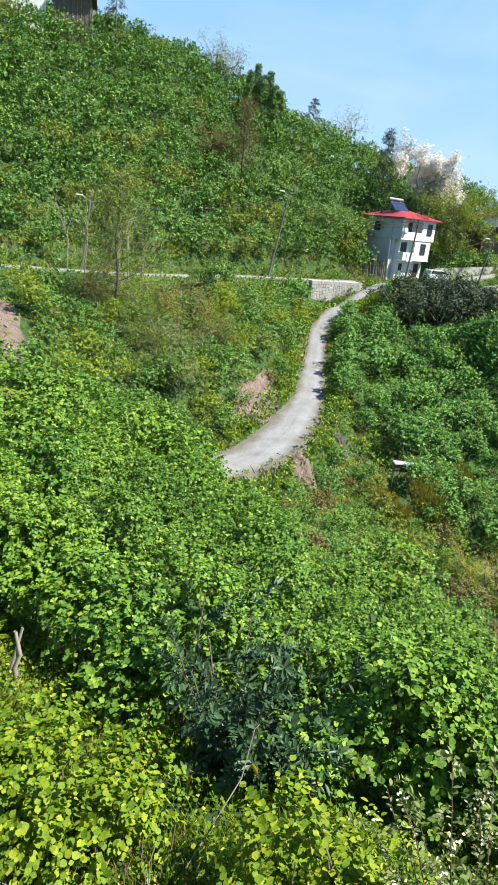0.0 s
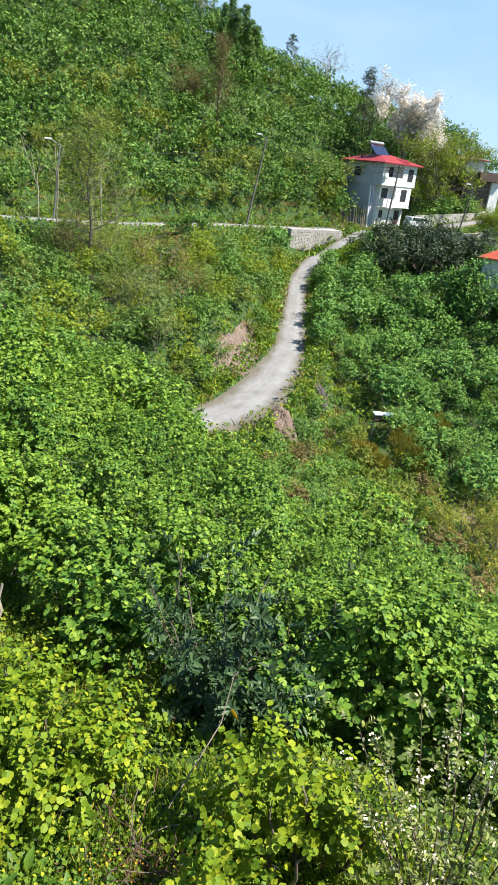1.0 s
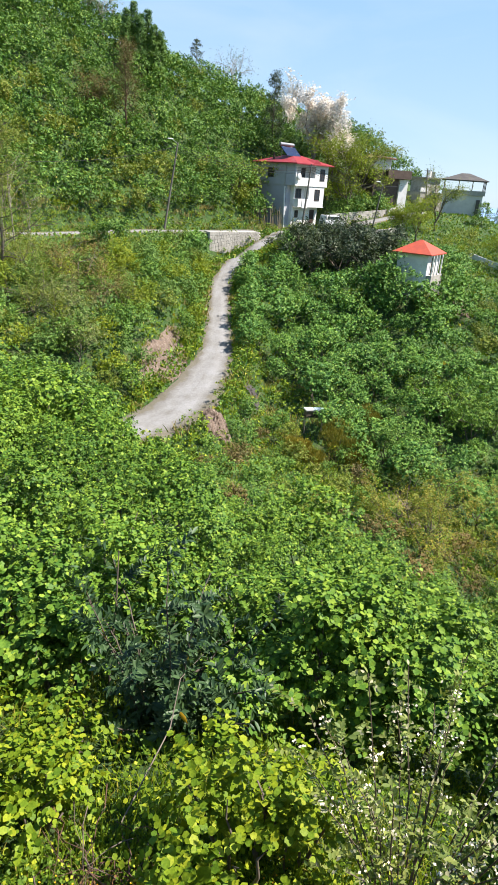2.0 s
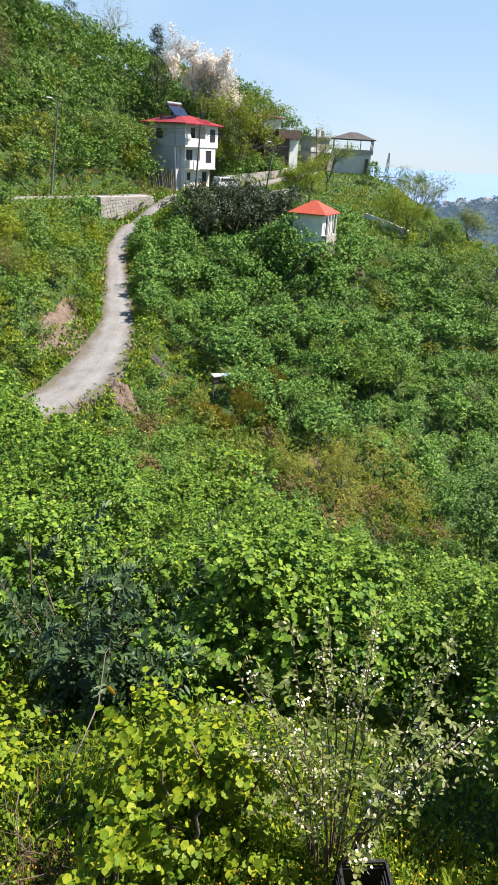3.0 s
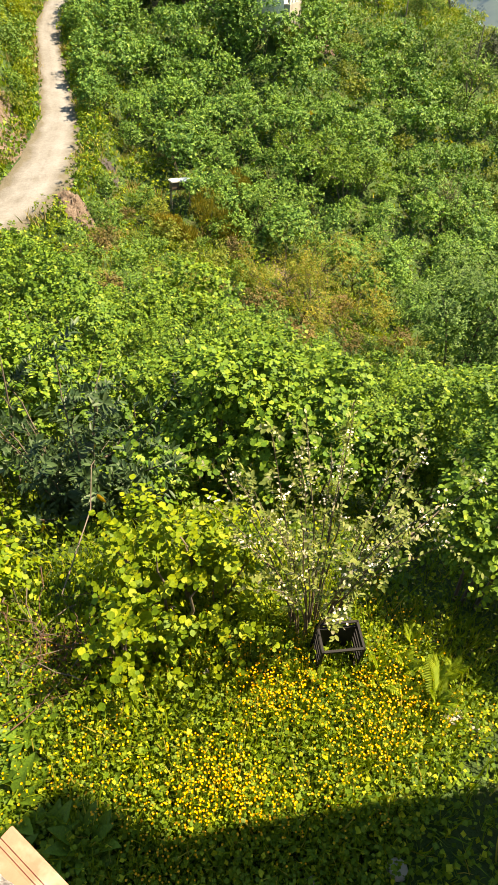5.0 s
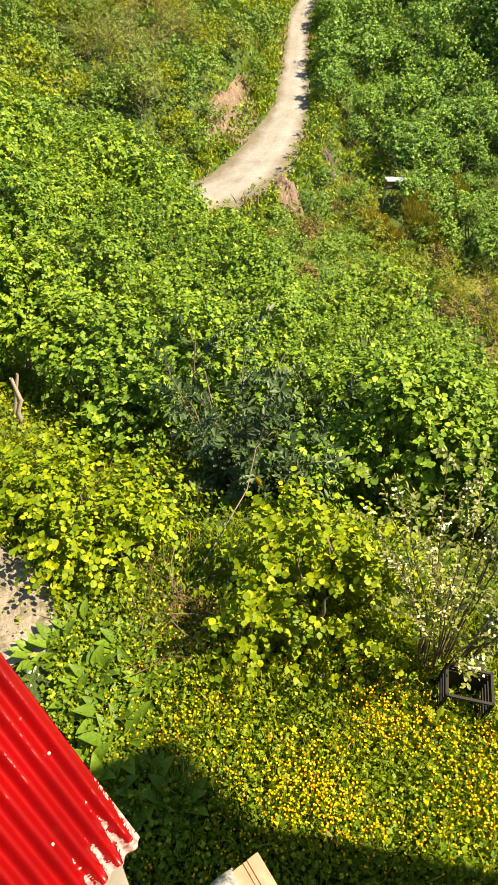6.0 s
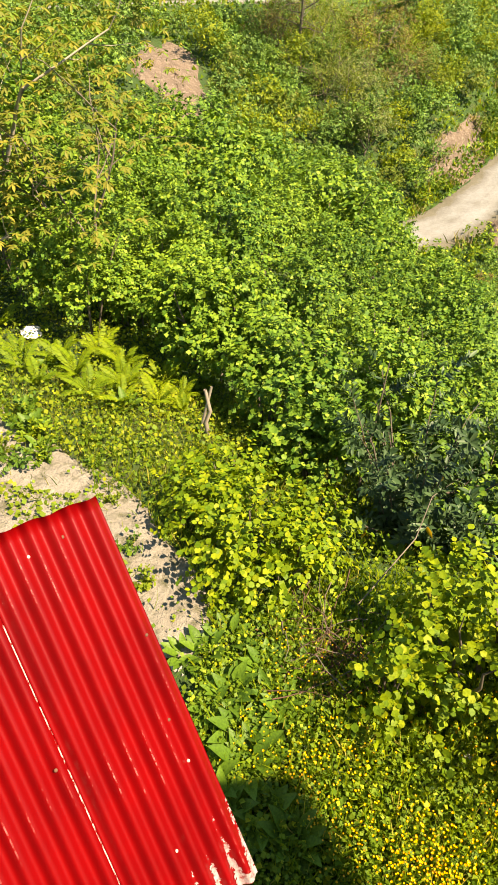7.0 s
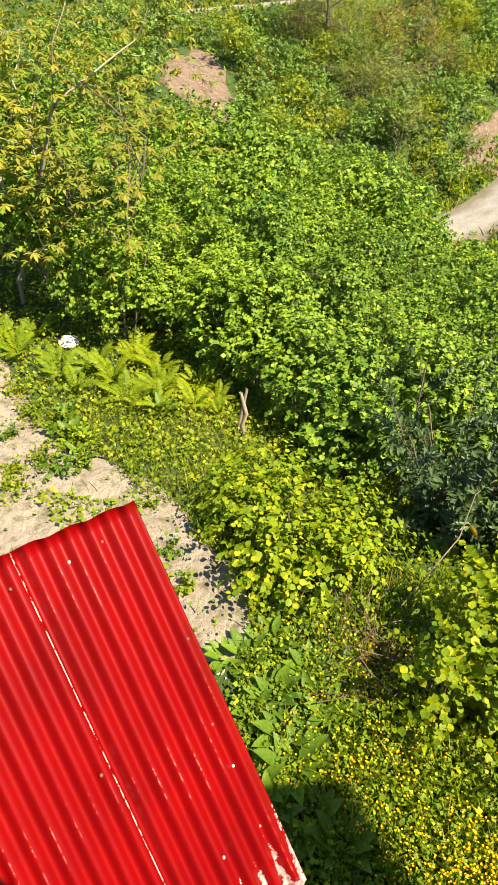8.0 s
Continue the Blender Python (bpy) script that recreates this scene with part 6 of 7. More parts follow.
def brick_mesh(length, wide, high):
    """A hollow-clay brick: grooved faces, slightly rounded arrises."""
    prof = [(0, 0)]
    for y0 in (.0075, .0102, .047, .050):
        prof += [(y0, 0), (y0 + .0005, .001), (y0 + .0012, .001), (y0 + .0018, 0)]
    prof += [(wide, 0)]
    top = [(y, high - d) for y, d in prof]
    top[0], top[-1] = (.0012, high), (wide - .0012, high)
    ring = [(0, .0012), (0, high - .0012)] + top + [(wide, high - .0012), (wide, .0012), (wide - .0012, 0), (.0012, 0)]
    bm = bmesh.new()
    a = [bm.verts.new((0, y, z)) for y, z in ring]
    b = [bm.verts.new((length, y, z)) for y, z in ring]
    for k in range(len(ring)):
        q = (k + 1) % len(ring)
        bm.faces.new((a[k], a[q], b[q], b[k]))
    bm.faces.new(a[::-1])
    bm.faces.new(b)
    bmesh.ops.recalc_face_normals(bm, faces=bm.faces)
    me = bpy.data.meshes.new("brick")
    bm.to_mesh(me)
    bm.free()
    me.materials.append(BRICK)
    return me


BRICK_ME = brick_mesh(.19, .085, .185)
side = Matrix(((LONG[0], WIDE[0], 0, 0), (LONG[1], WIDE[1], 0, 0), (0, 0, 1, 0), (0, 0, 0, 1)))
for r in range(25):
    z = CAP - .185 - r * .195
    for k in range(8 if r < 5 else 4):
        p = CORNER + LONG * (k * .2 - (.1 if r % 2 else 0) * (k > 0))
        ob = new("brick", BRICK_ME)
        ob.parent = brick_wall
        ob.matrix_basis = Matrix.Translation((p[0], p[1], z)) @ side
core = bmesh.new()
q = [CORNER + LONG * a + WIDE * w for a, w in ((.008, .008), (1.6, .008), (1.6, .077), (.008, .077))]
lo, hi = [core.verts.new((p[0], p[1], -.3)) for p in q], [core.verts.new((p[0], p[1], CAP - .004)) for p in q]
for k in range(4):
    core.faces.new((lo[k], lo[(k + 1) % 4], hi[(k + 1) % 4], hi[k]))
core.faces.new(hi)
bmesh.ops.recalc_face_normals(core, faces=core.faces)
part("mortar_core", core, MORTAR, brick_wall)
gu, gv = np.meshgrid(np.linspace(-.002, .6, 260), np.linspace(.0165, .083, 46))
hgt = np.zeros(gu.shape)
for a in range(gu.shape[0]):
    for b in range(gu.shape[1]):
        u, w = gu[a, b], gv[a, b]
        e = min(w - .0165, .083 - w, u + .002)
        hgt[a, b] = .009 * min(1, max(0, e / .006)) ** .6 + .0035 * noise.noise((u * 60, w * 60, 0)) + .003 * noise.noise((u * 190, w * 190, 3)) - .0012
gw = gv + np.array([[.0045 * noise.noise((u * 46, 7, 1)) * (1 - abs(w - .05) / .03 * .2) for u, w in zip(ru, rw)] for ru, rw in zip(gu, gv)])
mv = CORNER + gu[..., None] * LONG + gw[..., None] * WIDE + (CAP + .0005 + hgt)[..., None] * np.array([0, 0, 1])
n, m = gu.shape
i = np.arange(n - 1)[:, None] * m + np.arange(m - 1)[None]
under("mortar_bed", mesh_of("mortar_bed", mv.reshape(-1, 3), np.stack([i, i + 1, i + m + 1, i + m], -1).reshape(-1, 4)[:, ::-1], MORTAR, True), brick_wall, "rough grey-white mortar bed")
# Unseen block and gable, shaped only for the shadow they cast on the yard.
bm = box(4.15, 12, -9, .56, -2.5, 8.0)
for v in bm.verts:
    if v.co.y > 0 and v.co.x > 8:
        v.co.y = -1.87
vs = [bm.verts.new(p) for p in ((4.15, .56, 8), (5.66, .7, 9), (5.78, .055, 8), (4.15, -9, 8), (5.0, -9, 9), (5.78, -9, 8))]
for q in ((0, 1, 2), (5, 4, 3), (0, 3, 4, 1), (1, 4, 5, 2), (2, 5, 3, 0)):
    bm.faces.new([vs[k] for k in q])
tagged(part("wall_shade_block", bm, WHITE_WALL, None), "unseen white block with a gable, added to cast shade on the yard", "wall", kind="structure")


bm = box(-3.2, 1.3, -4.2, -.62, 3.28, 3.5)
tagged(part("floor_balcony", bm, CONCRETE, None), "bare concrete balcony floor behind the brick parapet", "floor", kind="structure")
bm = box(-3.2, 4.15, -4.45, -4.2, -.6, 6.4)
tagged(part("wall_back", bm, CONCRETE, None), "unfinished concrete house wall behind the balcony", "wall", kind="structure")
bm = box(-3.2, 1.3, -4.19, -.9, -.6, 3.27)
tagged(part("wall_base", bm, CONCRETE, None), "rough concrete storey under the balcony", "wall", kind="structure")


# ---- bushes close by ----
rng = np.random.default_rng(91)
UPRIGHT, FLAT = "young hazel bush with large yellow-green leaves", "spreading young hazel with yellow-green leaves"
for k, (x, y, r, h, lab) in enumerate(((.85, 3.05, .7, 1.05, UPRIGHT), (.38, 2.72, .36, .62, UPRIGHT), (1.2, 3.25, .42, .85, UPRIGHT),
                                       (-1.35, 3.95, .62, .72, FLAT), (-.85, 3.85, .45, .55, FLAT), (-.6, 4.5, .42, .5, FLAT), (-1.75, 5.1, .4, .45, FLAT), (-1.9, 4.35, .42, .5, FLAT))):
    ob = hazel_thing("young_hazel", 400 + k, r, h, int(190 * r * r / .5) + 20, 8, .064, BROAD, HAZEL_NEAR, lab, "young hazels in the yard", .3, 12, 6, True)
    ob.matrix_basis = at_ground(x, y, k, 1, -.05)
# Hazels at x 4.7, 4.95 and 5.2: added mostly out of view, to cast shade.
for k, (x, y, r, h) in enumerate(((3.85, 2.7, .75, 1.9), (5.4, 3.8, 1.1, 3.1), (5.2, 2.3, 1.0, 2.8), (4.7, 1.5, .9, 2.5), (4.95, 3.1, .9, 2.5), (4.6, 5.0, 1.0, 2.2), (3.3, 5.2, 1.0, 2.3), (2.3, 5.5, .95, 2.2), (2.2, 6.6, 1.0, 2.2), (-1.4, 6.9, .8, 1.9), (-2.0, 7.5, .8, 1.8), (-3.0, 8.1, .9, 2.0), (.2, 7.2, .9, 2.0), (1.3, 7.3, .9, 2.0), (1.1, 5.2, .45, .9), (-4.9, 9.4, .8, 1.4), (-5.6, 10.4, .9, 1.5), (-5.4, 11.8, .9, 1.6), (-6.4, 11.6, .9, 1.6), (-6.6, 13.0, .9, 1.6), (-.9, 5.9, .6, 1.2))):
    ob = hazel_thing("hazel_bush", 420 + k, r, h, int((950 if x > 3.5 else 560) * r), 8, .054 if x > 3.5 else .074, BROAD if math.hypot(x, y) < 7.0 else KITE, HAZEL, "leafy green hazel bush at the edge of the yard", "hazel bushes on the near slope", .26, 20, 7, spread=.22, core=(.5, .09))
    ob.matrix_basis = at_ground(x, y, k, 1, -.1)


def wands(rng, n, foot, tip, low, high, bow=.35):
    """Stems rising from one foot, each leaning and bowing outwards its own way."""
    out = []
    for k in range(n):
        a, r = k * 2.4 + rng.normal(0, .35), tip * math.sqrt(rng.uniform(.02, 1))
        h = rng.uniform(low, high) * (1 - .22 * r / tip)
        t = np.linspace(0, 1, 9)[:, None]
        flat = np.array([math.cos(a), math.sin(a), 0])
        start = flat * foot * rng.uniform(.2, 1)
        out.append(start + flat * (r * t ** (1 + bow)) + np.array([0, 0, 1]) * h * t + rng.normal(0, .018, (9, 3)) * t)
    return out


def dressed(rng, lines, per, start, size, shape, twigs, twig, upward=.5):
    """Leaves up each stem from start on, and on short side twigs."""
    p, w, f = [], [], []
    for line in lines:
        runs = [(line, start)]
        for _ in range(twigs):
            i = rng.integers(int(9 * start), 9)
            d = unit(rng.normal(size=3) * (1, 1, .4) + (0, 0, .7))
            runs.append((line[i] + d * np.linspace(0, 1, 9)[:, None] * twig * rng.uniform(.5, 1.2), .15))
        for run, s0 in runs:
            way = unit(run[-1] - run[-3])
            for s in np.linspace(s0, 1, per if run is line else max(4, int(per * .6))):
                q = np.array([np.interp(s, np.linspace(0, 1, 9), run[:, c]) for c in range(3)])
                side = unit(np.cross(way, rng.normal(size=3)))
                p.append(q)
                w.append(side + way * upward + rng.normal(0, .15, 3))
                f.append(way * .8 + np.array([0, 0, .7]) + rng.normal(0, .25, 3))
    n = len(p)
    return leaves(np.array(p), np.array(w), np.array(f), size * rng.uniform(.6, 1.2, n), shape)


laurel = thing("laurel_bush", "ragged dark glossy cherry laurel with long leaves", "bush", m=at_ground(.3, 5.35, 0, 1, -.1))
laurel_stems = wands(rng, 28, .3, 1.1, .9, 2.1)
under("branching", mesh_of("laurel_stems", *joined([tube(q, np.linspace(.016, .005, 9), 5) for q in laurel_stems]), BARK, True), laurel)
under("crown", mesh_of("laurel_crown", *dressed(rng, laurel_stems, 46, .2, .115, LANCE, 6, .42), LAUREL), laurel, "dark glossy lance-shaped leaves")
p = np.array([q[rng.integers(4, 9)] for q in laurel_stems] * 17)[:430]
DEAD = leaf_stuff("yellowed_leaves", (.378, .235, .017), (.462, .302, .025), None, .3)
p2, out2 = p[rng.integers(0, 430, 7)], unit(rng.normal(size=(7, 3)))
for k in range(7):
    under("dead_leaf", mesh_of("dead_leaf", *leaves(p2[k:k + 1] * 1.06, out2[k:k + 1], rng.normal(size=(1, 3)) + (0, 0, 1), [.15], LANCE), DEAD), laurel, "yellowed dying leaf")
sapling = thing("sapling", "thin bare sapling stem beside the laurel", "sapling", m=at_ground(-.35, 6.0, 0, 1, 0))
under("trunk", mesh_of("trunk", *tube(np.array([(0, 0, -.1), (.02, .05, .6), (.1, .1, 1.3), (.14, .2, 2.0)]), [.02, .017, .013, .006], 6), TWIG, True), sapling)

shrub = thing("blossom_shrub", "tall many-stemmed shrub with pale leaves and white blossom", "shrub", m=at_ground(1.88, 2.55, 0, 1, -.05))
shrub_stems = wands(rng, 26, .2, .78, 1.8, 2.7, .8)
for q in shrub_stems:
    under("stem", mesh_of("shrub_stem", *tube(q, np.linspace(.010, .003, 9), 5), WOOD, True), shrub, "thin dark upright stem")
under("crown", mesh_of("shrub_crown", *dressed(rng, shrub_stems, 30, .52, .048, (LANCE[0] * (1.5, 1, 1), LANCE[1]), 5, .28, .7), GREY_LEAF), shrub, "small pale grey-green leaves")
c = np.array([q[rng.integers(5, 9)] for q in shrub_stems * 2])
fl = np.repeat(c, 12, 0) + rng.normal(0, .03, (len(c) * 12, 3)) + (0, 0, .02)
under("blossom", mesh_of("blossom", *leaves(fl, rng.normal(size=fl.shape), rng.normal(size=fl.shape) + (0, 0, 1), np.full(len(fl), .024), DIAMOND), PETAL), shrub, "small clusters of white flowers")
branch = np.array([(.35, -.05, 1.1), (.62, -.1, 1.25), (.85, -.05, 1.32), (1.0, .0, 1.36)])
under("branch", mesh_of("branch", *tube(branch, [.012, .01, .008, .004], 5), BARK, True), shrub)
fl = np.repeat(branch[1:] + (0, 0, .03), 16, 0) + rng.normal(0, .05, (48, 3))
under("blossom", mesh_of("blossom", *leaves(fl, rng.normal(size=fl.shape), rng.normal(size=fl.shape) + (0, 0, 1), np.full(48, .03), DIAMOND), PETAL), shrub)

tree("walnut_sapling", "young pale-barked tree with hanging bronze-yellow leaves", -7.6, 8.75, 5.6, 431, BRONZE, .14, 7, PALE_BARK, 3, trunk=.16, spread=.6, shape=LANCE, girth=.014, limbs=True, fans=True)
tree("walnut_sapling", "slender young tree with bronze-yellow leaves", -5.6, 9.6, 4.6, 432, BRONZE, .13, 6, TWIG, 3, trunk=.3, spread=.6, shape=LANCE, girth=.008, limbs=True, fans=True)
tree("walnut_sapling", "slender young tree with bronze-yellow leaves", -9.6, 9.6, 6.4, 433, BRONZE, .14, 6, TWIG, 3, trunk=.3, spread=.6, shape=LANCE, girth=.009, limbs=True, fans=True)

# ---- crate, stakes, bag, brushwood ----
crate = thing("crate", "black plastic lattice crate lying in the weeds", "crate", m=at_ground(1.95, 2.27, -.25, 1.0, .0) @ Matrix.Rotation(.08, 4, "X"))
for x in (-.18, .16):
    for y in (-.12, .12):
        part("post", box(x, x + .02, y - .01, y + .01, 0, .42), BLACK, crate)
for z in (.0, .4):
    part("rail", box(-.18, .18, -.13, -.11, z, z + .02), BLACK, crate)
    part("rail", box(-.18, .18, .11, .13, z, z + .02), BLACK, crate)
    for x in (-.18, .16):
        part("rail", box(x, x + .02, -.11, .11, z, z + .02), BLACK, crate)
for k in range(5):
    part("slat", box(-.17, .17, .112, .124, .05 + k * .07, .075 + k * .07), BLACK, crate)
    part("slat", box(-.13 + k * .06, -.105 + k * .06, -.1, .1, .004, .016), BLACK, crate)
    for x in (-.176, .168):
        part("slat", box(x, x + .01, -.11, .11, .05 + k * .07, .095 + k * .07), BLACK, crate)
part("floor_panel", box(-.165, .165, -.11, .11, .018, .026), BLACK, crate)
part("back_panel", box(-.165, .165, .10, .108, .03, .36), BLACK, crate)


def stick(name, label, line, r0, r1, mat, category, group=""):
    line = np.array(line, float)
    ob = new(name, mesh_of(name, *tube(line, np.linspace(r0, r1, len(line)), 7), mat, True))
    return tagged(ob, label, category, group)


g = level(-2.42, 6.2)
stick("stake", "pale weathered wooden stake in the bank", [(-2.40, 6.15, g - .1), (-2.44, 6.17, g + .25), (-2.38, 6.2, g + .42), (-2.44, 6.22, g + .74)], .035, .022, PALE_BARK, "stake", "wooden stakes")
stick("stake", "thin leaning wooden stake in the bank", [(-2.56, 6.15, g - .1), (-2.47, 6.18, g + .3), (-2.36, 6.25, g + .78)], .026, .018, PALE_BARK, "stake", "wooden stakes")
bag = thing("plastic_bag", "crumpled white plastic bag among the ferns", "bag", m=at_ground(-5.85, 7.6, .3, 1, .12))
bm = bmesh.new()
bmesh.ops.create_icosphere(bm, subdivisions=3, radius=.16)
for v in bm.verts:
    v.co *= 1 + .35 * noise.noise(v.co * 7) + .15 * noise.noise(v.co * 19)
    v.co.z *= .45
part("film", bm, plain("white_plastic", (.8, .8, .82), .4), bag, "", False)
brush = thing("brushwood", "heap of cut brown twigs and dead leaves in the yard", "brushwood")
for k in range(60):
    x, y = -.2 + rng.normal(0, .28), 3.0 + rng.normal(0, .24)
    a, n = rng.uniform(0, 6.28), rng.uniform(.15, .45)
    t = np.linspace(-1, 1, 6)[:, None]
    line = np.array([x, y, level(x, y) + rng.uniform(.03, .25)]) + t * n * np.array([math.cos(a), math.sin(a), rng.normal(.1, .2)]) + rng.normal(0, .025, (6, 3))
    under("twig", mesh_of("twig", *tube(line, np.linspace(.006, .002, 6), 4), BROWN_TWIG if k % 3 else TWIG, True), brush)
dead = np.c_[np.array([-.2, 3.0]) + rng.normal(0, .26, (900, 2)), np.zeros(900)]
dead[:, 2] = levels(dead[:, :2]) + .02 + .16 * rng.uniform(0, 1, 900) * np.exp(-((dead[:, :2] - (-.2, 3.0)) ** 2).sum(1) / .12)
under("dead_leaves", mesh_of("dead_leaves", *leaves(dead, rng.normal(size=(900, 3)), rng.normal(size=(900, 3)) + (0, 0, .6), rng.uniform(.02, .05, 900), DIAMOND), leaf_stuff("dead_leaves", (.11, .06, .03), (.22, .13, .065), None, .1, .9, .1)), brush, "withered brown leaves")
stick("fallen_branch", "long thin bare branch leaning over the bushes", [(-.1, 3.5, .3), (.3, 4.1, .62), (.42, 4.7, .6), (.7, 5.3, .35)], .007, .003, TWIG, "branch", "loose branches")
stick("fallen_branch", "long thin dry branch among the bushes", [(.05, 5.5, -.3), (.6, 5.6, -.2), (1.1, 5.8, -.1)], .02, .01, TWIG, "branch", "loose branches")
g = level(20.5, 36.5)
for k in range(5):
    stick("fallen_branch", "bleached bare branch in the gully", [(19.2 + k * .5, 38.0, level(19.2 + k * .5, 38.0) + .2), (20.1 + k * .4, 37.6 + .2 * k, g + .9), (20.9 + k * .5, 37.2, g + 1.0)], .05, .02, PALE_BARK, "branch", "branches in the gully")


# ---- ferns, docks, meadow ----
def frond(length, seed):
    rng = np.random.default_rng(seed)
    n = 30
    s = np.linspace(.12, 1, n)
    spine = np.stack([np.zeros(n), s * length * .8, length * (.75 * s - .5 * s ** 2)], 1)
    w = length * .17 * np.sin(np.pi * np.clip(s * .93 + .06, 0, 1)) ** .8
    P, W, F, S = [], [], [], []
    for k in range(n):
        for sg in (-1, 1):
            P.append(spine[k])
            W.append((sg, .42, -.12 + rng.normal(0, .08)))
            F.append((0, -.25, 1))
            S.append(w[k])
    shape = (LANCE[0] * (.5, 1, 1), LANCE[1])
    v, f = leaves(np.array(P), np.array(W), np.array(F), np.array(S), shape)
    tv, tf = tube(np.vstack([[[0, 0, 0]], spine[::3]]), np.linspace(.006, .002, len(spine[::3]) + 1), 4)
    return joined([(v, f), (tv, tf)])


FRONDS = [mesh_of("frond", *frond(L, 500 + k), FERN) for k, L in enumerate((.5, .62, .72))]


def fern(x, y, n, size, seed, lift=0.0):
    rng = np.random.default_rng(seed)
    ob = thing("fern", "bright yellow-green fern with arching fronds", "fern", "ferns", at_ground(x, y, rng.uniform(0, 6), size, lift))
    for k in range(n):
        fr = under("frond", FRONDS[rng.integers(3)], ob)
        fr.matrix_basis = Matrix.Rotation(k * 6.283 / n + rng.normal(0, .2), 4, "Z") @ Matrix.Rotation(rng.uniform(.05, .5) + (.45 if size < .7 else 0), 4, "X") @ Matrix.Scale(rng.uniform(.8, 1.15), 4)


for k, (x, y, s) in enumerate(((-6.3, 6.9, .95), (-6.8, 7.3, 1.0), (-6.5, 7.7, .9), (-5.3, 6.5, .8), (-5.0, 7.0, .9), (-4.7, 7.6, .9), (-4.6, 6.7, .85), (-4.2, 7.4, .95), (-4.2, 6.3, .85), (-3.9, 6.8, .9), (-3.7, 6.3, .8), (-3.5, 7.3, .9), (-3.3, 6.6, .8), (-3.1, 7.0, .75), (-4.9, 6.2, .7), (-3.0, 7.7, .7), (-2.9, 6.5, .65), (-5.6, 6.9, .75),
                               (2.45, 1.95, .6), (2.5, 1.6, .75), (2.62, 1.75, .7), (2.85, 1.8, .6), (2.7, 2.2, .5), (1.7, 2.05, .45), (1.5, 2.2, .4), (2.2, 2.0, .55), (2.3, 1.75, .5), (.6, 5.1, .6), (-.2, 5.4, .6))):
    fern(x, y, 9 if s > .8 else 6, s * (1.0 if x < 0 else .85), 520 + k, .06)

DOCK_LEAF = leaf_stuff("dock_leaves", (.055, .14, .018), (.125, .24, .03), None, .3, .5, .3, mottle=.6)
OVAL = (np.array([(0, 0, 0), (.1, .12, .02), (.26, .3, .06), (.25, .6, .05), (.12, .86, 0), (0, 1, -.06), (-.12, .86, 0), (-.25, .6, .05), (-.26, .3, .06), (-.1, .12, .02), (0, .3, -.01), (0, .6, -.01), (0, .86, -.04)]) * (.78, 1, 1.6), np.array([(0, 1, 2, 10), (10, 2, 3, 11), (11, 3, 4, 12), (0, 10, 8, 9), (10, 11, 7, 8), (11, 12, 6, 7), (12, 4, 5, 6)]))


def dock(x, y, n, size, seed):
    rng = np.random.default_rng(seed)
    ob = thing("dock_plant", "low plant with large smooth green leaves", "plant", "large-leaved plants", at_ground(x, y, 0, 1))
    a = np.arange(n) * 2.4 + rng.uniform(0, 6)
    way = np.stack([np.cos(a), np.sin(a), rng.uniform(.3, 1.2, n)], 1)
    p = way * .1 * size / .3
    face = np.stack([-np.cos(a) * .6, -np.sin(a) * .6, np.ones(n)], 1) + rng.normal(0, .2, (n, 3))
    for k in range(n):
        under("leaf", mesh_of("leaf", *leaves(p[k:k + 1], way[k:k + 1], face[k:k + 1], [size * rng.uniform(.7, 1.15)], OVAL), DOCK_LEAF, True), ob)


for k, (x, y, s) in enumerate(((-.72, 1.95, .30), (-.95, 1.75, .28), (-1.3, 2.77, .26), (-1.01, 2.47, .28), (-.82, 2.2, .28), (-.66, 2.05, .26), (-.64, 2.5, .24), (-.79, 1.6, .3), (-.5, 2.45, .24), (-.75, 2.75, .26), (-1.15, 2.95, .26), (-1.45, 2.7, .22), (-.6, 2.3, .22), (-.95, 2.45, .24), (-.28, 1.55, .26), (-.1, 1.75, .2), (-1.1, 2.3, .22),
                               (-.45, 2.85, .2), (-.5, 1.65, .28), (-4.3, 5.1, .28), (-4.0, 4.8, .24), (-4.6, 5.4, .26), (-5.0, 6.9, .3), (-3.6, 6.2, .28), (.9, 1.25, .18), (1.5, 1.1, .18), (.6, 4.3, .22), (.2, 4.6, .22), (3.2, 3.2, .26))):
    dock(x, y, 13, s * .8, 560 + k)


def on_path(x, y):
    d2 = (PATH_LINE[:, 0] - x) ** 2 + (PATH_LINE[:, 1] - y) ** 2
    k = d2.argmin()
    return math.sqrt(d2[k]) < np.interp(k, np.linspace(0, len(PATH_LINE) - 1, 8), [2.9, 2.75, 2.5, 2.2, 1.68, 1.3, .98, .72]) * (.88 + .34 * noise.noise((x * 1.7, y * 1.7, 3)))


def yard(n, lo=.6, hi=7.5, a0=-60, a1=82):
    """Random plan points in the yard, off the path and clear of the shed and wall."""
    out = []
    while len(out) < n:
        d, a = lo + (hi - lo) * rng.uniform() ** .75, radians(rng.uniform(a0, a1))
        x, y = d * math.sin(a), d * math.cos(a)
        if not on_path(x, y) or rng.uniform() < .035:
            out.append((x, y))
    return np.array(out)


def carpet(name, label, pts, high, sizes, shape, mat, category, upright, spread=.6):
    n = len(pts)
    p = np.c_[pts, levels(pts) + rng.uniform(0, 1, n) * high]
    way = np.c_[rng.normal(0, spread, (n, 2)), upright * rng.uniform(.4, 1.2, n)]
    face = rng.normal(0, .5, (n, 3)) + (0, 0, 1) if upright < .8 else rng.normal(size=(n, 3))
    tagged(new(name, mesh_of(name, *leaves(p, way, face, sizes, shape), mat)), label, category, kind="stuff")


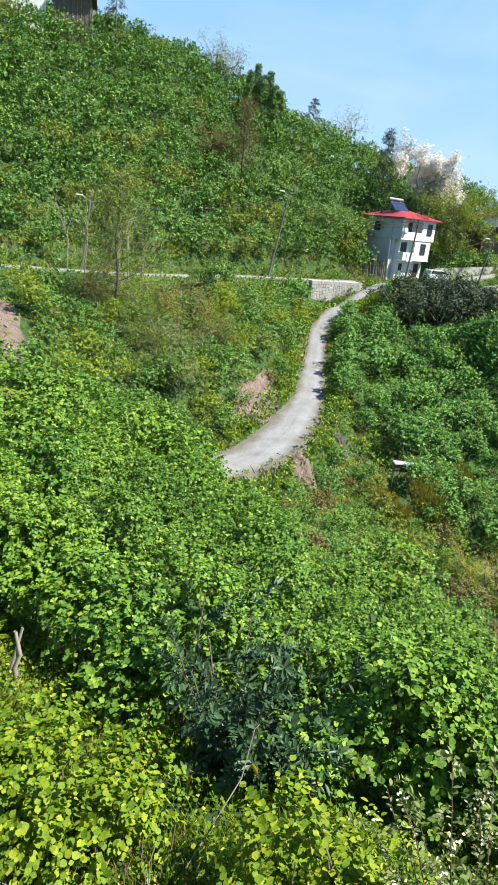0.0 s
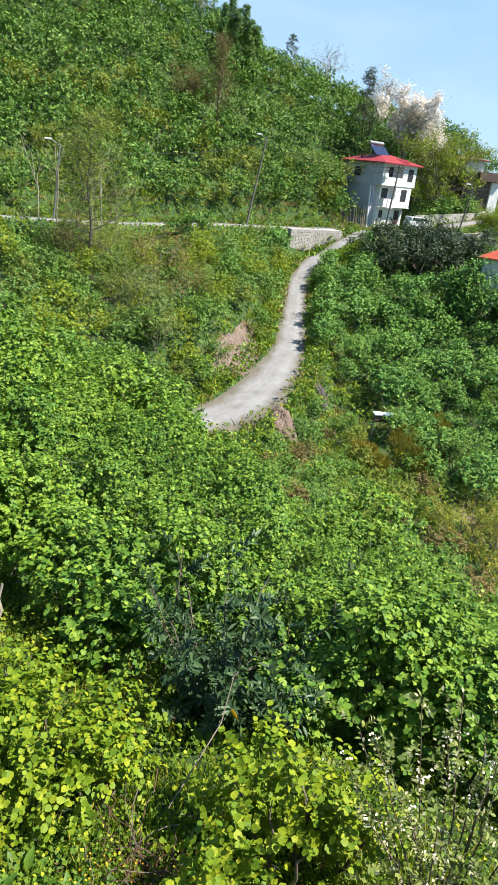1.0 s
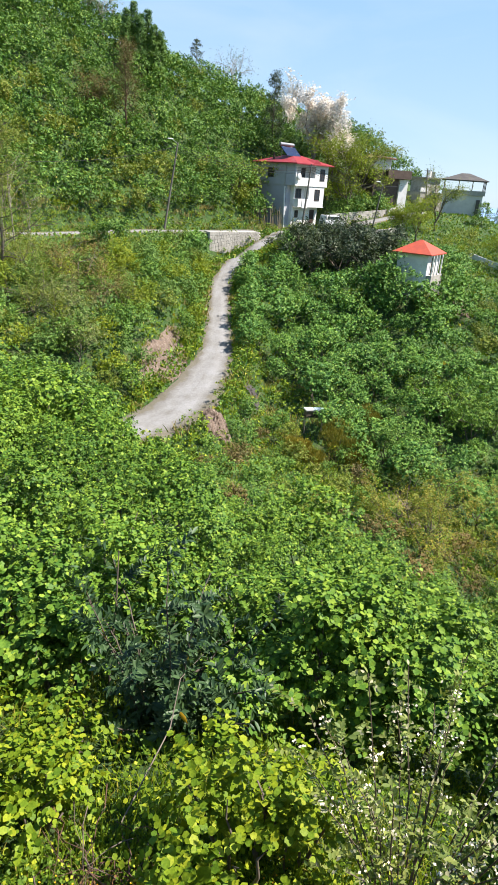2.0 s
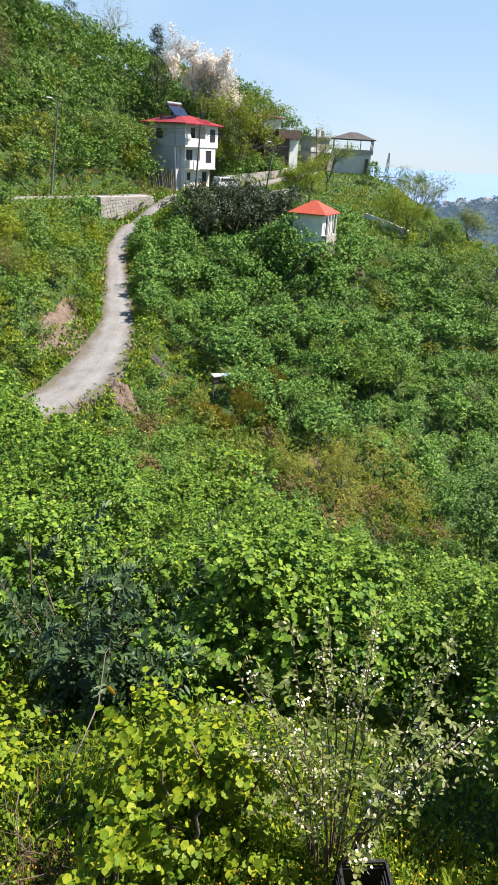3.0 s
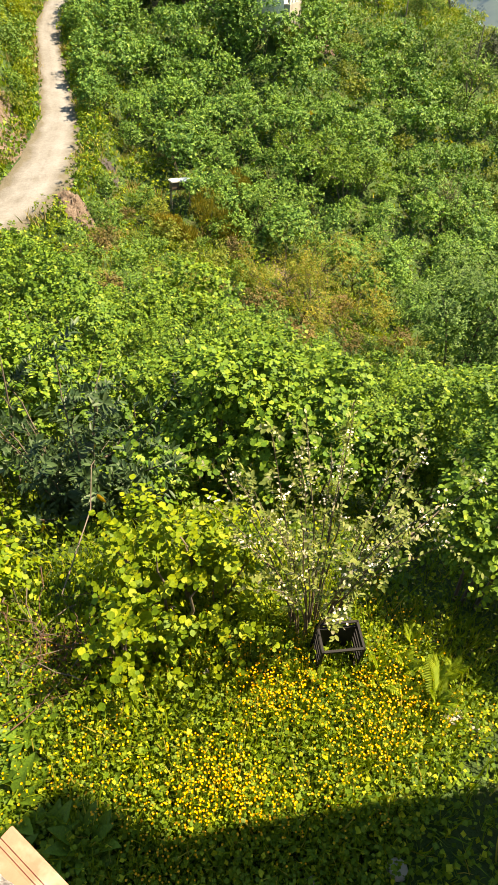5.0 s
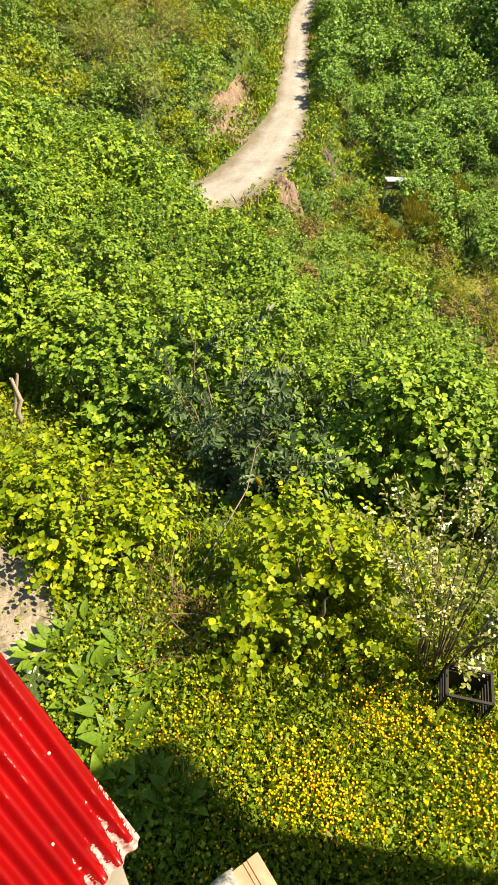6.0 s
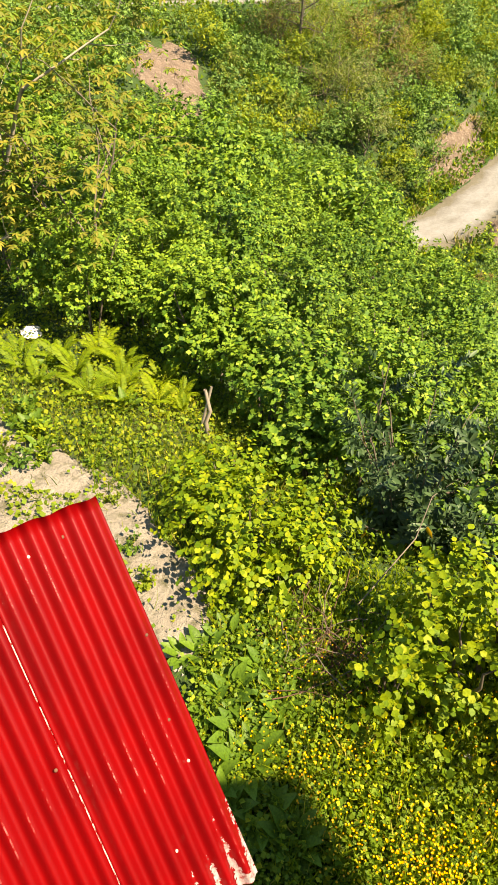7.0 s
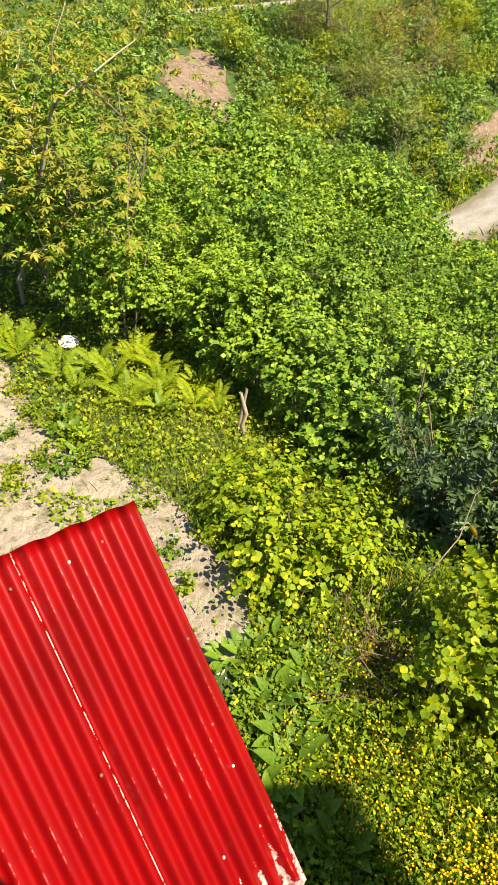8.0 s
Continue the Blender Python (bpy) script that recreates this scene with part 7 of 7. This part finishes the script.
pts = np.vstack([yard(26000, hi=8.0), yard(9000, 6.0, 14.0, -54, -12), yard(34000, .9, 3.6, -40, 66)])
carpet("meadow_herbs", "dense low herbs and buttercup leaves in the yard", pts, .15, np.r_[rng.uniform(.03, .065, 35000), rng.uniform(.018, .045, len(pts) - 35000)], DIAMOND, HERB, "weeds", .5)
pts = np.vstack([yard(11000, hi=6.2), yard(2000, 6, 9, 0, 60), yard(6000, 1.2, 4.2, -15, 62)])
carpet("meadow_grass", "fresh grass between the herbs", pts, .03, rng.uniform(.10, .26, len(pts)), BLADE, GRASS, "grass", 1.4, .35)
pts = np.array([q for q in yard(14000, 4.2, 8.5, -58, -5)])
carpet("bank_grass", "yellow-green grass on the bank by the path", pts, .03, rng.uniform(.06, .16, len(pts)), BLADE, SUNNY_GRASS, "grass", 1.4, .4)
pts = yard(8000, 5.6, 12.5, -56, -14)
carpet("bank_herbs", "broad-leaved yellow-green weeds on the bank", pts, .2, rng.uniform(.03, .085, len(pts)), DIAMOND, YELLOW_GREEN, "weeds", .5)
pts = np.array([(x, y) for x, y in zip(rng.uniform(-9.5, -1.5, 26000), rng.uniform(1.8, 7.5, 26000)) if on_path(x, y) and noise.noise((x * .9, y * .9, 5)) + .5 * noise.noise((x * 3.1, y * 3.1, 8)) > .2])
carpet("path_weeds", "sparse yellowish weeds growing on the path", pts, .09, rng.uniform(.025, .085, len(pts)), DIAMOND, YELLOW_GREEN, "weeds", .5)
pts = np.array([(x, y) for x, y in zip(rng.uniform(-9.5, -1.4, 5200), rng.uniform(1.8, 7.5, 5200)) if on_path(x, y)])
n = len(pts)
carpet("pebbles", "small pale stones lying on the sandy path", pts, .03, rng.uniform(.012, .05, n) * rng.uniform(.5, 1, n), (np.array([(-.5, -.4, -.1), (.5, -.3, -.1), (.1, .5, -.1), (0, 0, .35)]), np.array([(0, 1, 3), (1, 2, 3), (2, 0, 3)])), STONE, "stones", .1)



def path_weed(x, y, size, seed, mat):
    """A leafy weed: short stems fanning from one root, dressed with small leaves."""
    rng = np.random.default_rng(seed)
    ob = thing("weed", "leafy green weed growing in the sandy path", "weed", "weeds in the path", at_ground(x, y, rng.uniform(0, 6), 1, .03))
    lines = wands(rng, 9, .03, size, size * .5, size * 1.1, .2)
    under("stalks", mesh_of("stalks", *joined([tube(q, np.linspace(.004, .0015, 9), 4) for q in lines]), GRASS, True), ob)
    under("leaves", mesh_of("weed_leaves", *dressed(rng, lines, 13, .15, size * .26, (LANCE[0] * (1.7, 1, 1), LANCE[1]), 1, size * .4, .6), mat), ob)


WEEDS = ((-5.15, 5.5, .2), (-4.76, 5.3, .26), (-4.41, 5.13, .3), (-4.2, 4.92, .28), (-4.4, 4.61, .22), (-4.17, 4.47, .24), (-3.91, 4.67, .2), (-4.61, 4.34, .16), (-5.1, 4.93, .18),
         (-3.51, 5.19, .2), (-2.88, 4.25, .14), (-2.41, 3.68, .14), (-5.61, 5.94, .2), (-4.46, 4.06, .16), (-4.6, 5.5, .22), (-3.3, 4.7, .14), (-2.1, 3.3, .16))
for k, (x, y, size) in enumerate(WEEDS):
    path_weed(x, y, size, 640 + k, (HERB, YELLOW_GREEN, DOCK_LEAF)[k % 3])

# buttercups: cup of five petals on a thin stalk
n = 2300
fp = []
while len(fp) < n:
    x, y = rng.uniform(-.9, 2.9), rng.uniform(.9, 3.1)
    w = math.exp(-((x - 1.15) / 1.15) ** 2 - ((y - 1.7) / .5) ** 2) + .09
    if (x - 1.92) ** 2 + (y - 2.25) ** 2 < .07:
        continue
    if rng.uniform() < w and noise.noise((x * 1.6, y * 1.6, 2)) > rng.uniform(-.3, .35):
        fp.append((x, y))
fp = np.array(fp)
z = levels(fp) + rng.uniform(.14, .30, n)
a = np.arange(5) * 2 * math.pi / 5
r = rng.uniform(.006, .0095, n)
tilt = rng.normal(0, .25, (n, 2))
ring = np.stack([np.cos(a), np.sin(a)], 1)
outer = np.concatenate([fp[:, None] + ring[None] * r[:, None, None], (z[:, None] + .006 + (ring[None] * tilt[:, None]).sum(-1) * r[:, None])[..., None]], -1)
centre = np.c_[fp, z][:, None]
v = np.concatenate([centre, outer], 1)
f = np.array([(0, 1 + k, 1 + (k + 1) % 5) for k in range(5)])
tagged(new("buttercups", mesh_of("buttercups", v.reshape(-1, 3), (f[None] + (np.arange(n) * 6)[:, None, None]).reshape(-1, 3), BUTTERCUP)), "many small bright yellow buttercups in the yard", "flowers", kind="stuff")
gz = levels(fp)
tagged(new("buttercup_stalks", mesh_of("buttercup_stalks", *leaves(np.c_[fp, gz], np.c_[np.zeros((n, 2)), z - gz], rng.normal(size=(n, 3)), z - gz, (np.array([(-.008, 0, 0), (.008, 0, 0), (.006, 1, 0), (-.006, 1, 0)]), np.array([(0, 1, 2, 3)]))), GRASS)), "thin green flower stalks", "flowers", kind="stuff")
for k, (x, y, s) in enumerate(((.88, 2.48, .05), (2.64, 1.5, .10), (1.02, .82, .07), (1.6, .7, .07), (2.75, 1.35, .08), (-1.35, 2.95, .07), (-1.25, 2.85, .06), (-1.5, 2.6, .05))):
    bm = bmesh.new()
    bmesh.ops.create_icosphere(bm, subdivisions=2, radius=s)
    for q in bm.verts:
        q.co *= 1 + .3 * noise.noise(q.co * (4 / s * .1) + Vector((k, 0, 0)))
        q.co.z *= .6
    ob = part("rock", bm, STONE, None, "", False)
    ob.matrix_basis = at_ground(x, y, k, 1, s * .25)
    tagged(ob, "pale grey stone lying in the weeds", "stone", "stones in the yard")
